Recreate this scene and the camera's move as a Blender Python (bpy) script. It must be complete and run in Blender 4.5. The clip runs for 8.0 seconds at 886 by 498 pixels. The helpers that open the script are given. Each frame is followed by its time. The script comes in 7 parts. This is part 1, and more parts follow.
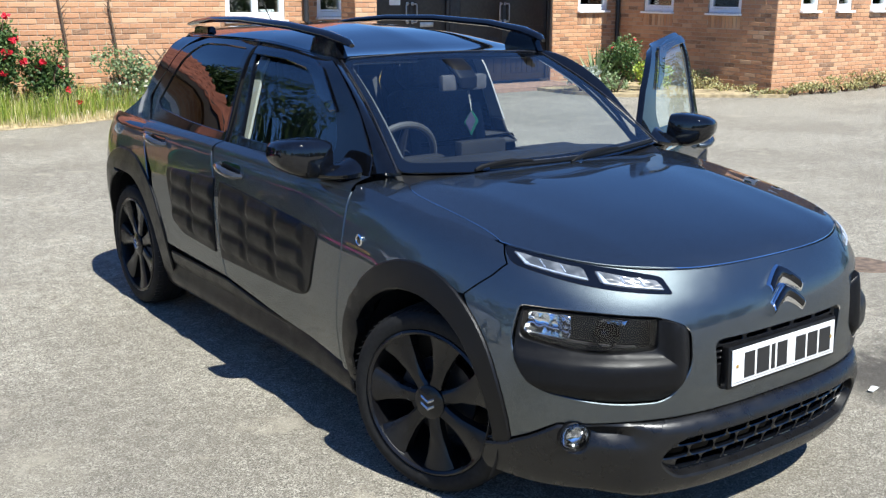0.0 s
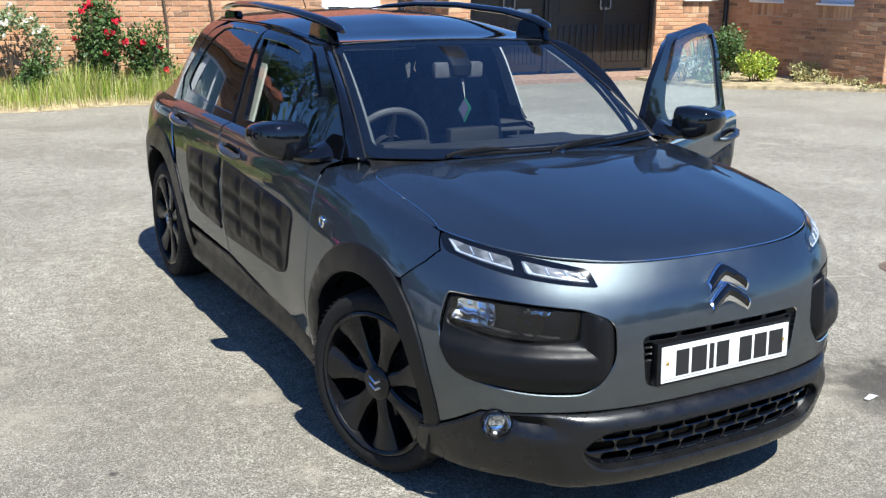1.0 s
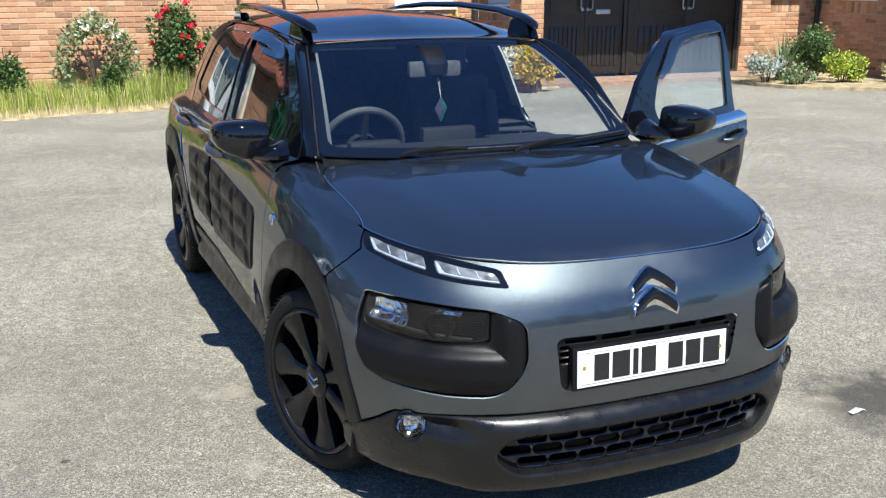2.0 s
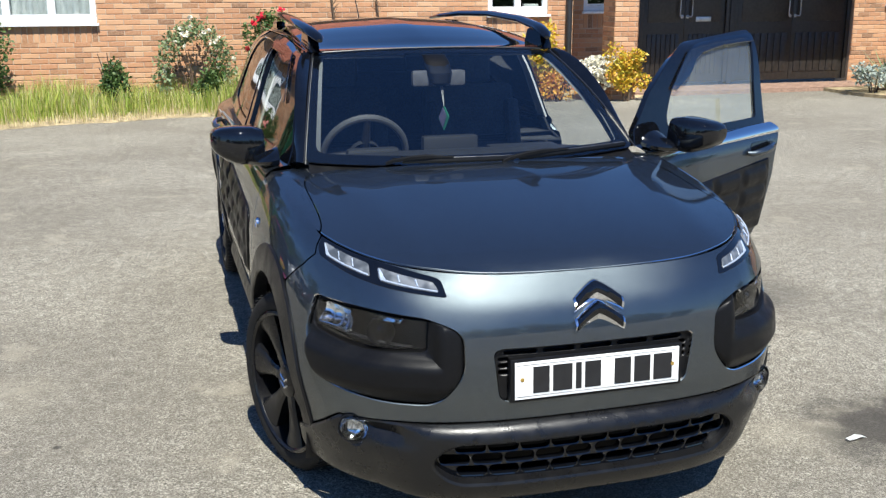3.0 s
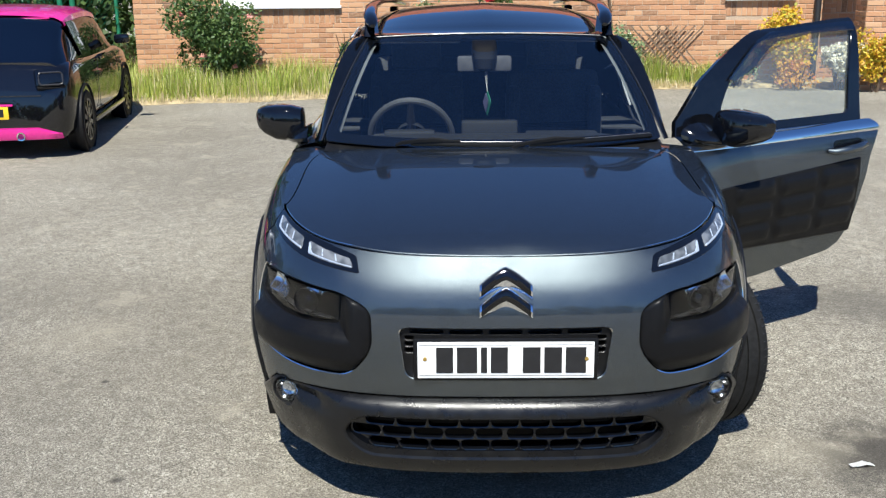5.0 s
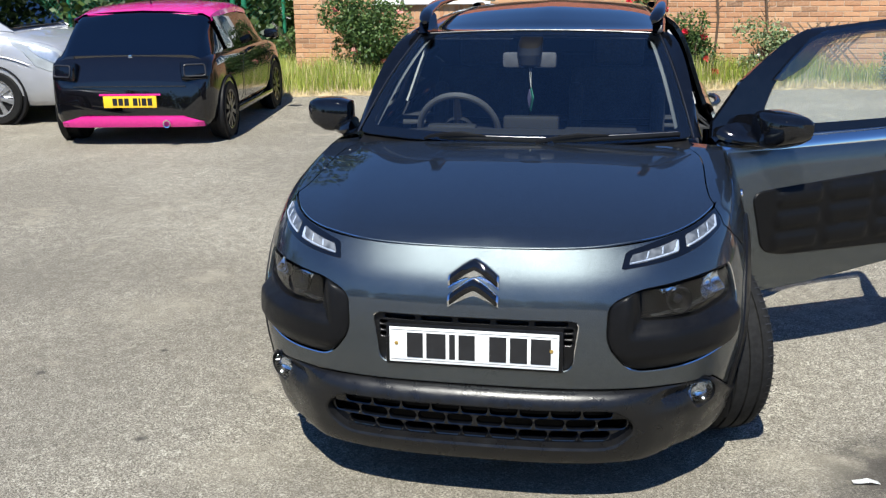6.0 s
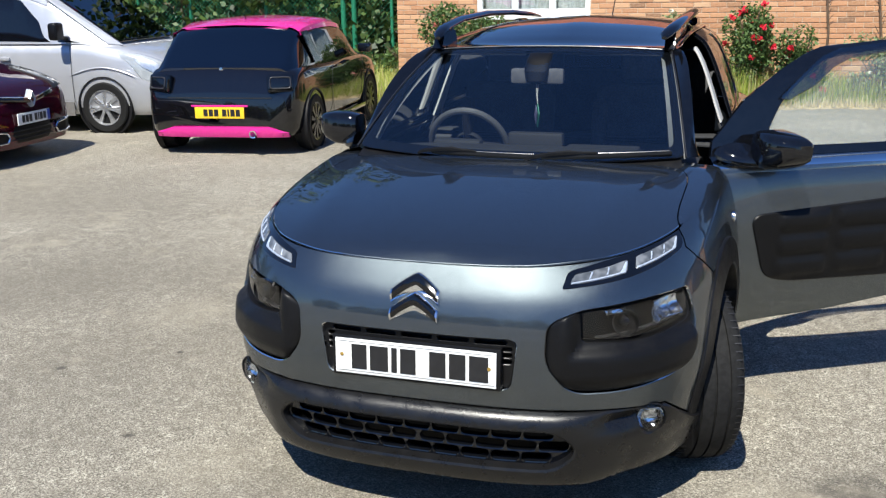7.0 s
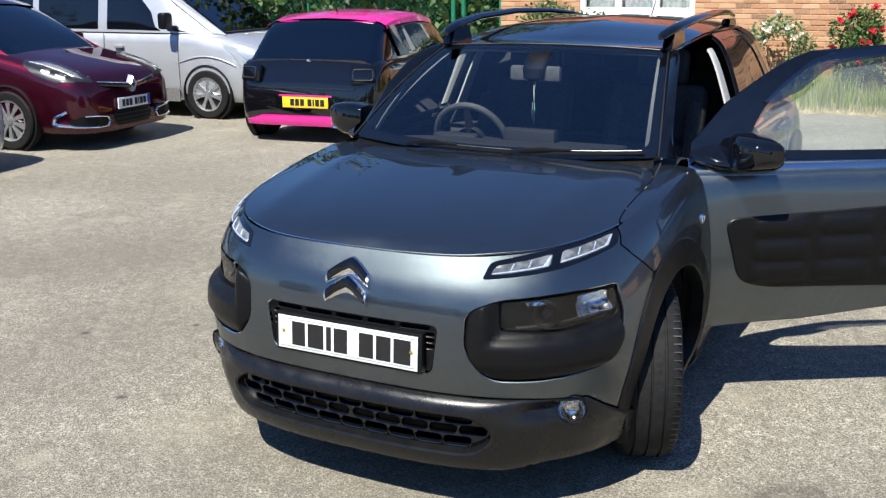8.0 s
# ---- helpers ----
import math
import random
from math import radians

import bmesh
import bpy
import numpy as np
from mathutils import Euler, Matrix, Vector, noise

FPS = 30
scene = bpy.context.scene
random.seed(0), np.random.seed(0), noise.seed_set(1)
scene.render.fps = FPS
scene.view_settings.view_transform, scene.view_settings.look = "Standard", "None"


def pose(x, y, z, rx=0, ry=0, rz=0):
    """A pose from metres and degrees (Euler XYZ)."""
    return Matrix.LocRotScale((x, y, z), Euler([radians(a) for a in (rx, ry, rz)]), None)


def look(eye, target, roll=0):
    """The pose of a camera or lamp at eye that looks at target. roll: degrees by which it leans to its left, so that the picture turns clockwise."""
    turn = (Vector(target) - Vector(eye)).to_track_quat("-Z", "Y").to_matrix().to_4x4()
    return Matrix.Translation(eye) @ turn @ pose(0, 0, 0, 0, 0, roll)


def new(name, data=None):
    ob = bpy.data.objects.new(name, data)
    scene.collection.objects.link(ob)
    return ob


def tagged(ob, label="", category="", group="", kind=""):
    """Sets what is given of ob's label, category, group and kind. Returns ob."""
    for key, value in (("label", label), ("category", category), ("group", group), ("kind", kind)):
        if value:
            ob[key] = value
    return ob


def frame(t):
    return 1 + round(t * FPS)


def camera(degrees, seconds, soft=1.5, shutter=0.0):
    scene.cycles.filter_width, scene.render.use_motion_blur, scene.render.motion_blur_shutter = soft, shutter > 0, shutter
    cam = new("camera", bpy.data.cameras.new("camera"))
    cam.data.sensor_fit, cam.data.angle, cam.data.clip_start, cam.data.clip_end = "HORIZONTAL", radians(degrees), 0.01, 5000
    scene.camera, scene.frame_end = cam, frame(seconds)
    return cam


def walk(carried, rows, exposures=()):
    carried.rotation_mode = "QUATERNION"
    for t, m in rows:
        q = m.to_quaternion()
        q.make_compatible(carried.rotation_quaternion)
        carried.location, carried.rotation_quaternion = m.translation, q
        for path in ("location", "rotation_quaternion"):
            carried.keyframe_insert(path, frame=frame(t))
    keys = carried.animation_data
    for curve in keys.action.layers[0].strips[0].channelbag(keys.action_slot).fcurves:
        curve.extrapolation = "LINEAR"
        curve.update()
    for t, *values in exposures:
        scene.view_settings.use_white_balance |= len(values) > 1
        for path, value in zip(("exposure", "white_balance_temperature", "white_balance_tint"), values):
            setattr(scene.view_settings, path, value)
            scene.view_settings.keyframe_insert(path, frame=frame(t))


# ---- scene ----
cam = camera(47.1, 8.0, 1.3)
PATH = [
    (0, (-2.65, -2.552, 1.633), (-1.49, -0.999, 1.14), 0.5),
    (0.5, (-2.417, -2.729, 1.639), (-1.374, -1.098, 1.134), 0.5),
    (1, (-2.2, -2.899, 1.649), (-1.246, -1.22, 1.127), 1.0),
    (1.5, (-1.952, -2.986, 1.626), (-1.074, -1.267, 1.104), 0.7),
    (2.8, (-1.296, -3.333, 1.662), (-0.723, -1.486, 1.15), -0.1),
    (3, (-1.213, -3.336, 1.654), (-0.673, -1.478, 1.146), 0.0),
    (3.5, (-0.991, -3.386, 1.655), (-0.572, -1.493, 1.165), 0.2),
    (4, (-0.7, -3.518, 1.659), (-0.429, -1.603, 1.151), -0.0),
    (4.2, (-0.573, -3.574, 1.675), (-0.369, -1.654, 1.154), -0.4),
    (5.3, (0.02, -3.599, 1.668), (-0.112, -1.677, 1.129), -0.2),
    (5.5, (0.143, -3.622, 1.665), (-0.072, -1.707, 1.131), -0.1),
    (6, (0.489, -3.634, 1.677), (0.106, -1.747, 1.134), -0.9),
    (6.5, (0.747, -3.558, 1.655), (0.255, -1.696, 1.114), -1.4),
    (7, (1.044, -3.497, 1.672), (0.407, -1.671, 1.16), -1.1),
    (7.5, (1.396, -3.484, 1.682), (0.613, -1.718, 1.164), -0.5),
    (8, (1.664, -3.371, 1.67), (0.786, -1.649, 1.154), -0.3),
]
walk(cam, [(t, look(eye, target, roll)) for t, eye, target, roll in PATH],
     exposures=[(0.0, 1.00, 6150, 11), (1.2, 1.04, 6100, 11), (3.0, 0.82, 6350, 11), (5.5, 0.77, 6350, 11), (6.5, 0.80, 6450, 11.5), (8.0, 0.90, 6500, 12)])
from mathutils import geometry

# ---- light: high sun from behind the camera's left shoulder, clear sky
SUN = Vector((-0.03, -0.66, 1.0)).normalized()
world = bpy.data.worlds.new("sky")
scene.world = world
world.use_nodes = True
sky = world.node_tree.nodes.new("ShaderNodeTexSky")
sky.sky_type, sky.sun_disc = "NISHITA", False
sky.sun_elevation = math.asin(SUN.z)
sky.sun_rotation = math.atan2(SUN.x, SUN.y)
sky.air_density, sky.dust_density, sky.ozone_density = 1.0, 0.0, 6.0
blue = world.node_tree.nodes.new("ShaderNodeMix")
blue.data_type, blue.blend_type = "RGBA", "MULTIPLY"
blue.inputs[0].default_value, blue.inputs[7].default_value = 1.0, (0.70, 0.92, 1.20, 1.0)   # a clear deep blue sky
world.node_tree.links.new(sky.outputs[0], blue.inputs[6])
world.node_tree.links.new(blue.outputs[2], world.node_tree.nodes["Background"].inputs[0])
world.node_tree.nodes["Background"].inputs[1].default_value = 0.071
sun = new("sun", bpy.data.lights.new("sun", "SUN"))
sun.data.energy, sun.data.angle, sun.data.color = 5.0, radians(0.53), (1.0, 0.985, 0.885)
sun.matrix_world = look(SUN * 30, (0, 0, 0))


# ---- materials
def tree(name):
    m = bpy.data.materials.new(name)
    m.use_nodes = True
    return m, m.node_tree, m.node_tree.nodes["Principled BSDF"]


def mix(nt, fac, a, b):
    n = nt.nodes.new("ShaderNodeMix")
    n.data_type = "RGBA"
    for sock, v in ((n.inputs[0], fac), (n.inputs[6], a), (n.inputs[7], b)):
        if isinstance(v, (int, float)):
            sock.default_value = v
        elif isinstance(v, tuple):
            sock.default_value = (*v, 1.0)
        else:
            nt.links.new(v, sock)
    return n.outputs[2]


def grain(nt, scale, detail=4.0, rough=0.55, kind="noise", space="Object"):
    co = nt.nodes.new("ShaderNodeTexCoord")
    n = nt.nodes.new("ShaderNodeTexNoise" if kind == "noise" else "ShaderNodeTexVoronoi")
    n.inputs["Scale"].default_value = scale
    if kind == "noise":
        n.inputs["Detail"].default_value, n.inputs["Roughness"].default_value = detail, rough
    nt.links.new(co.outputs[space], n.inputs["Vector"])
    return n.outputs[0]


def ramp(nt, val, lo, hi, a=0.0, b=1.0):
    n = nt.nodes.new("ShaderNodeMapRange")
    n.interpolation_type = "SMOOTHSTEP"
    nt.links.new(val, n.inputs[0])
    n.inputs[1].default_value, n.inputs[2].default_value, n.inputs[3].default_value, n.inputs[4].default_value = lo, hi, a, b
    return n.outputs[0]


def bump(nt, p, height, strength, dist):
    n = nt.nodes.new("ShaderNodeBump")
    n.inputs["Strength"].default_value, n.inputs["Distance"].default_value = strength, dist
    nt.links.new(height, n.inputs["Height"])
    nt.links.new(n.outputs[0], p.inputs["Normal"])


def simple(name, colour, rough=0.5, metal=0.0, coat=0.0, spec=0.5, vary=0.15, scale=30.0, relief=0.0, rvary=0.08):
    """Paint, plastic, rubber or metal, with a little uneven colour, gloss and relief."""
    m, nt, p = tree(name)
    g = grain(nt, scale)
    dark = tuple(c * (1 - vary) for c in colour)
    lite = tuple(min(1.0, c * (1 + vary)) for c in colour)
    nt.links.new(mix(nt, ramp(nt, g, 0.3, 0.7), dark, lite), p.inputs["Base Color"])
    g2 = grain(nt, scale * 0.13, 3)
    nt.links.new(ramp(nt, g2, 0.3, 0.75, max(0.02, rough - rvary), rough + rvary), p.inputs["Roughness"])
    p.inputs["Metallic"].default_value, p.inputs["Coat Weight"].default_value = metal, coat
    p.inputs["Coat Roughness"].default_value, p.inputs["Specular IOR Level"].default_value = 0.03, spec
    if relief:
        bump(nt, p, grain(nt, scale * 8, 2), 0.5, relief)
    return m


def metallic_paint(name, base, flake, rough=0.32, metal=0.75):
    m, nt, p = tree(name)
    v = grain(nt, 1400.0, kind="cell")
    nt.links.new(mix(nt, ramp(nt, v, 0.2, 0.75), flake, base), p.inputs["Base Color"])
    dust = grain(nt, 6.0, 5)
    nt.links.new(ramp(nt, dust, 0.35, 0.75, rough - 0.04, rough + 0.08), p.inputs["Roughness"])
    p.inputs["Metallic"].default_value = metal
    p.inputs["Coat Weight"].default_value, p.inputs["Coat Roughness"].default_value, p.inputs["Coat IOR"].default_value = 1.0, 0.015, 1.6
    return m


def flake_paint(name, base, flake, lobes, haze=0.25, coat_ior=1.6, pigment=(0.0, 0.0, 0.0)):
    """Dark metallic lacquer: pigment with a close and a wide lobe of flakes beneath a mirror-smooth clear coat."""
    m, nt, p = tree(name)
    nt.nodes.remove(p)
    colour = mix(nt, ramp(nt, grain(nt, 1400.0, kind="cell"), 0.2, 0.75), flake, base)
    layers = []
    for kind, r in (("BECKMANN", lobes[0]), ("GGX", lobes[1]), ("GGX", 0.015)):
        g = nt.nodes.new("ShaderNodeBsdfGlossy")
        g.distribution = kind
        g.inputs["Roughness"].default_value = r
        layers.append(g)
    for g in layers[:2]:
        nt.links.new(colour, g.inputs["Color"])
    nt.links.new(ramp(nt, grain(nt, 6.0, 5), 0.35, 0.75, lobes[0] - 0.02, lobes[0] + 0.03), layers[0].inputs["Roughness"])
    nt.links.new(ramp(nt, grain(nt, 3.0, 6), 0.45, 0.8, 0.012, 0.045), layers[2].inputs["Roughness"])   # a film of dust here and there
    under, over, fr = nt.nodes.new("ShaderNodeMixShader"), nt.nodes.new("ShaderNodeMixShader"), nt.nodes.new("ShaderNodeFresnel")
    under.inputs[0].default_value, fr.inputs[0].default_value = haze, coat_ior
    matt, both = nt.nodes.new("ShaderNodeBsdfDiffuse"), nt.nodes.new("ShaderNodeAddShader")
    matt.inputs[0].default_value = (*pigment, 1.0)
    for a, b in ((layers[0].outputs[0], under.inputs[1]), (layers[1].outputs[0], under.inputs[2]), (under.outputs[0], both.inputs[0]), (matt.outputs[0], both.inputs[1]), (both.outputs[0], over.inputs[1]), (layers[2].outputs[0], over.inputs[2]), (fr.outputs[0], over.inputs[0]), (over.outputs[0], nt.nodes["Material Output"].inputs[0])):
        nt.links.new(a, b)
    return m


def glass_mat(name, tint, rough=0.0, alpha=0.25, film=0.0):
    """A thin pane: tinted see-through with a mirror gloss on it, and perhaps a painted film of haze and dust."""
    m, nt, p = tree(name)
    nt.nodes.remove(p)
    out = nt.nodes["Material Output"]
    tr, gl, mx, fr = (nt.nodes.new("ShaderNodeBsdfTransparent"), nt.nodes.new("ShaderNodeBsdfGlossy"), nt.nodes.new("ShaderNodeMixShader"), nt.nodes.new("ShaderNodeFresnel"))
    tr.inputs[0].default_value = (*tint, 1)
    gl.inputs["Roughness"].default_value = rough
    fr.inputs[0].default_value = 1.55
    k = nt.nodes.new("ShaderNodeMapRange")
    k.inputs[1].default_value, k.inputs[2].default_value, k.inputs[3].default_value, k.inputs[4].default_value = 0.0, 1.0, alpha * 0.25, 1.0
    nt.links.new(fr.outputs[0], k.inputs[0])
    nt.links.new(k.outputs[0], mx.inputs[0])
    nt.links.new(tr.outputs[0], mx.inputs[1])
    nt.links.new(gl.outputs[0], mx.inputs[2])
    nt.links.new(mx.outputs[0], out.inputs[0])
    if film:
        dust, veil = nt.nodes.new("ShaderNodeBsdfDiffuse"), nt.nodes.new("ShaderNodeMixShader")
        dust.inputs[0].default_value = (0.62, 0.66, 0.60, 1)
        nt.links.new(ramp(nt, grain(nt, 3.0, 4), 0.3, 0.8, film * 0.7, film * 1.3), veil.inputs[0])
        nt.links.new(mx.outputs[0], veil.inputs[1])
        nt.links.new(dust.outputs[0], veil.inputs[2])
        nt.links.new(veil.outputs[0], out.inputs[0])
    return m


def cells(nt, scale):
    """A random grey for each little stone."""
    co, n, bw = nt.nodes.new("ShaderNodeTexCoord"), nt.nodes.new("ShaderNodeTexVoronoi"), nt.nodes.new("ShaderNodeSeparateColor")
    n.inputs["Scale"].default_value = scale
    nt.links.new(co.outputs["Object"], n.inputs["Vector"])
    nt.links.new(n.outputs["Color"], bw.inputs[0])
    return bw.outputs[0], n.outputs["Distance"]


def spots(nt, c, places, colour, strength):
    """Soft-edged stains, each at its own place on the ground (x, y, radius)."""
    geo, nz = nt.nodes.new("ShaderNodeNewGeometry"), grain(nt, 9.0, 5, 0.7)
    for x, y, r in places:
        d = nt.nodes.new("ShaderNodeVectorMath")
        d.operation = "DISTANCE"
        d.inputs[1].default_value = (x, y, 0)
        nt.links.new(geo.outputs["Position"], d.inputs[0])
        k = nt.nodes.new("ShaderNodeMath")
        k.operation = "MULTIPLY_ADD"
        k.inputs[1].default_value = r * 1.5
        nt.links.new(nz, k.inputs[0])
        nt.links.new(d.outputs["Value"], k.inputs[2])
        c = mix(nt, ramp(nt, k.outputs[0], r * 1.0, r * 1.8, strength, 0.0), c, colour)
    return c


def asphalt():
    m, nt, p = tree("worn asphalt")
    stone, gap = cells(nt, 185.0)
    chip, _ = cells(nt, 370.0)
    mottle = grain(nt, 14.0, 6, 0.7)
    fine = grain(nt, 520.0, 3)
    patch = grain(nt, 0.55, 6, 0.6)
    stain = grain(nt, 2.3, 5, 0.65)
    dust = grain(nt, 1.1, 4, 0.6)
    c = mix(nt, ramp(nt, fine, 0.25, 0.75), (0.133, 0.121, 0.096), (0.338, 0.310, 0.250))
    c = mix(nt, ramp(nt, chip, 0.35, 0.95, 0.0, 1.0), c, (0.594, 0.545, 0.444))
    c = mix(nt, ramp(nt, chip, 0.0, 0.28, 0.65, 0.0), c, (0.072, 0.064, 0.051))
    c = mix(nt, ramp(nt, stone, 0.80, 0.94, 0.0, 1.0), c, (0.676, 0.630, 0.520))
    c = mix(nt, ramp(nt, stone, 0.0, 0.30, 0.85, 0.0), c, (0.046, 0.041, 0.033))
    c = mix(nt, ramp(nt, patch, 0.38, 0.62, 0.0, 0.45), c, (0.169, 0.150, 0.118))
    c = mix(nt, ramp(nt, mottle, 0.35, 0.68, 0.45, 0.0), c, (0.123, 0.108, 0.085))
    c = spots(nt, c, ((-5.5, 6.0, 3.0), (3.6, 4.0, 3.0), (8.0, 7.0, 4.0)), (0.369, 0.325, 0.255), 0.10)
    c = mix(nt, ramp(nt, stain, 0.58, 0.66, 0.0, 0.36), c, (0.420, 0.375, 0.288))
    c = mix(nt, ramp(nt, dust, 0.66, 0.80, 0.0, 0.45), c, (0.502, 0.450, 0.345))
    c = spots(nt, c, ((-0.87, -0.63, 0.28), (-1.9, 0.9, 0.35), (0.2, -1.5, 0.3)), (0.430, 0.385, 0.293), 0.2)
    c = spots(nt, c, ((0.6, -1.1, 0.22), (1.9, 1.3, 0.4)), (0.087, 0.081, 0.073), 0.45)
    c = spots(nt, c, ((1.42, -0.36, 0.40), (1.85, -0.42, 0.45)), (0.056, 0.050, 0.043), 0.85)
    c = spots(nt, c, ((1.04, -0.30, 0.22),), (0.430, 0.385, 0.293), 0.25)
    c = spots(nt, c, ((-2.03, 0.02, 0.035), (-1.3, -0.5, 0.03), (-1.62, 0.35, 0.02), (0.9, -1.3, 0.025), (1.7, -0.8, 0.04)), (0.031, 0.029, 0.026), 0.8)
    c = spots(nt, c, ((-1.5, -1.7, 0.8), (-0.6, -2.1, 0.6), (-2.3, -0.7, 0.5), (-1.75, -0.3, 0.8), (-3.1, 1.2, 1.3)), (0.13, 0.118, 0.096), 0.30)
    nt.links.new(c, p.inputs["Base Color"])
    p.inputs["Roughness"].default_value, p.inputs["Specular IOR Level"].default_value = 0.88, 0.25
    bump(nt, p, mix(nt, 0.5, stone, fine), 0.9, 0.009)
    return m


def brick_mat():
    m, nt, p = tree("orange brick")
    info = nt.nodes.new("ShaderNodeObjectInfo")
    geo = nt.nodes.new("ShaderNodeNewGeometry")
    add = nt.nodes.new("ShaderNodeMath")
    add.operation = "ADD"
    nt.links.new(info.outputs["Random"], add.inputs[0])
    nt.links.new(geo.outputs["Random Per Island"], add.inputs[1])
    fr = nt.nodes.new("ShaderNodeMath")
    fr.operation = "FRACT"
    nt.links.new(add.outputs[0], fr.inputs[0])
    rp = nt.nodes.new("ShaderNodeValToRGB")
    nt.links.new(fr.outputs[0], rp.inputs[0])
    e = rp.color_ramp.elements
    e[0].position, e[0].color = 0.0, (0.165, 0.088, 0.047, 1)
    e[1].position, e[1].color = 1.0, (0.524, 0.335, 0.196, 1)
    for pos, col in ((0.10, (0.320, 0.158, 0.076, 1)), (0.40, (0.427, 0.200, 0.095, 1)), (0.72, (0.466, 0.246, 0.123, 1)), (0.9, (0.514, 0.288, 0.153, 1))):
        k = e.new(pos)
        k.color = col
    g = grain(nt, 45.0, 5, 0.6)
    c = mix(nt, ramp(nt, g, 0.3, 0.75, 0.0, 0.5), rp.outputs[0], (0.52, 0.32, 0.20))
    c = mix(nt, ramp(nt, grain(nt, 1.4, 4), 0.6, 0.8, 0.0, 0.25), c, (0.28, 0.18, 0.115))
    nt.links.new(c, p.inputs["Base Color"])
    p.inputs["Roughness"].default_value = 0.9
    bump(nt, p, grain(nt, 160.0, 4), 0.5, 0.004)
    return m


PAINT = flake_paint("dark grey metallic paint", (0.025, 0.030, 0.032), (0.146, 0.172, 0.181), (0.48, 0.55), 0.04, 1.76, (0.0072, 0.0090, 0.0122))
GLOSS = simple("gloss black paint", (0.003, 0.0035, 0.005), 0.06, coat=0.15, vary=0.2, rvary=0.03)
PLASTIC = simple("matt black plastic", (0.0045, 0.0045, 0.005), 0.38, spec=0.28, relief=0.0006, scale=120, vary=0.2)
BUMPER = simple("satin black bumper plastic", (0.005, 0.005, 0.0055), 0.32, relief=0.0004, scale=120, vary=0.2, spec=0.45)
BUMPP = simple("soft black cushion plastic", (0.0045, 0.0045, 0.005), 0.42, spec=0.19, relief=0.0004, scale=90, vary=0.15)
SATIN = simple("satin dark plastic", (0.016, 0.016, 0.018), 0.36, scale=80)
RUBBER = simple("tyre rubber", (0.010, 0.010, 0.010), 0.75, spec=0.22, relief=0.0008, scale=60, vary=0.3)
RUBBER_TRIM = simple("black rubber trim", (0.006, 0.006, 0.007), 0.6, spec=0.25)
RIM = simple("gloss black alloy", (0.005, 0.005, 0.006), 0.30, spec=0.35, coat=0.15, vary=0.2)
CHROME = simple("chrome", (0.80, 0.81, 0.83), 0.09, metal=1.0, vary=0.04, rvary=0.03)
STEEL = simple("dull steel", (0.42, 0.42, 0.43), 0.38, metal=1.0)
SILVER = simple("silver lacquer", (0.62, 0.63, 0.65), 0.3, metal=0.8)
WHITE_PL = simple("white reflective plate", (0.70, 0.71, 0.70), 0.35, coat=0.5, vary=0.03)
YELLOW_PL = simple("yellow reflective plate", (0.80, 0.52, 0.02), 0.35, coat=0.5, vary=0.03)
BLACK_INK = simple("black plate ink", (0.012, 0.012, 0.013), 0.4)
BLUE_INK = simple("blue plate band", (0.02, 0.06, 0.35), 0.4)
INSIDE = simple("dark grey cabin cloth", (0.022, 0.023, 0.026), 0.85, relief=0.001, scale=150, vary=0.25)
DASH = simple("grained black dashboard", (0.010, 0.0105, 0.0115), 0.65, relief=0.0005, scale=150)
TRIM_LIGHT = simple("pale grey cabin trim", (0.42, 0.42, 0.41), 0.7, vary=0.06)
SEAT = simple("grey and black seat cloth", (0.045, 0.046, 0.05), 0.9, relief=0.001, scale=120, vary=0.3)
SCREEN_G = glass_mat("windscreen glass", (0.82, 0.90, 0.91), alpha=0.30)
SIDE_G = glass_mat("green-tinted side glass", (0.70, 0.78, 0.72), alpha=0.3)
# film paints pale reflected haze, with dust, on the open door's glass
DOOR_G = glass_mat("hazy dusty green-tinted side glass", (0.82, 0.88, 0.83), alpha=0.3, film=0.09)
PRIVACY = glass_mat("dark privacy glass", (0.035, 0.035, 0.04), alpha=0.4)
LENS = glass_mat("clear lamp lens", (0.93, 0.95, 0.96), alpha=0.04)
SMOKE = glass_mat("smoked lamp lens", (0.25, 0.25, 0.26), alpha=0.5)
REFLECT = simple("lamp reflector", (0.85, 0.87, 0.9), 0.2, metal=1.0, vary=0.05)
FOG_BOWL = simple("clouded lamp reflector", (0.55, 0.57, 0.61), 0.14, metal=1.0, vary=0.6, scale=70)
LED, _nt, _p = tree("clear ribbed lamp guide")
_v = grain(_nt, 25.0, 1)
_nt.links.new(mix(_nt, ramp(_nt, _v, 0.35, 0.65), (0.055, 0.062, 0.070), (0.15, 0.16, 0.175)), _p.inputs["Base Color"])
_p.inputs["Roughness"].default_value, _p.inputs["Coat Weight"].default_value = 0.18, 0.4
LED_SPOT = simple("bright lamp element", (0.30, 0.35, 0.44), 0.35, coat=0.15, vary=0.15, scale=60)
BLACK_VOID = simple("lamp housing black", (0.003, 0.003, 0.0035), 0.5, spec=0.2)
ASPHALT = asphalt()
BRICK = brick_mat()
MORTAR = simple("pale mortar", (0.44, 0.33, 0.235), 0.95, scale=60, relief=0.003)
UPVC = simple("white window frame", (0.80, 0.81, 0.82), 0.35, vary=0.04)
PANE = glass_mat("window glass", (0.75, 0.80, 0.80), alpha=0.4)
DARK_WOOD = simple("black-stained door boards", (0.020, 0.017, 0.015), 0.45, scale=20, vary=0.35, relief=0.001)
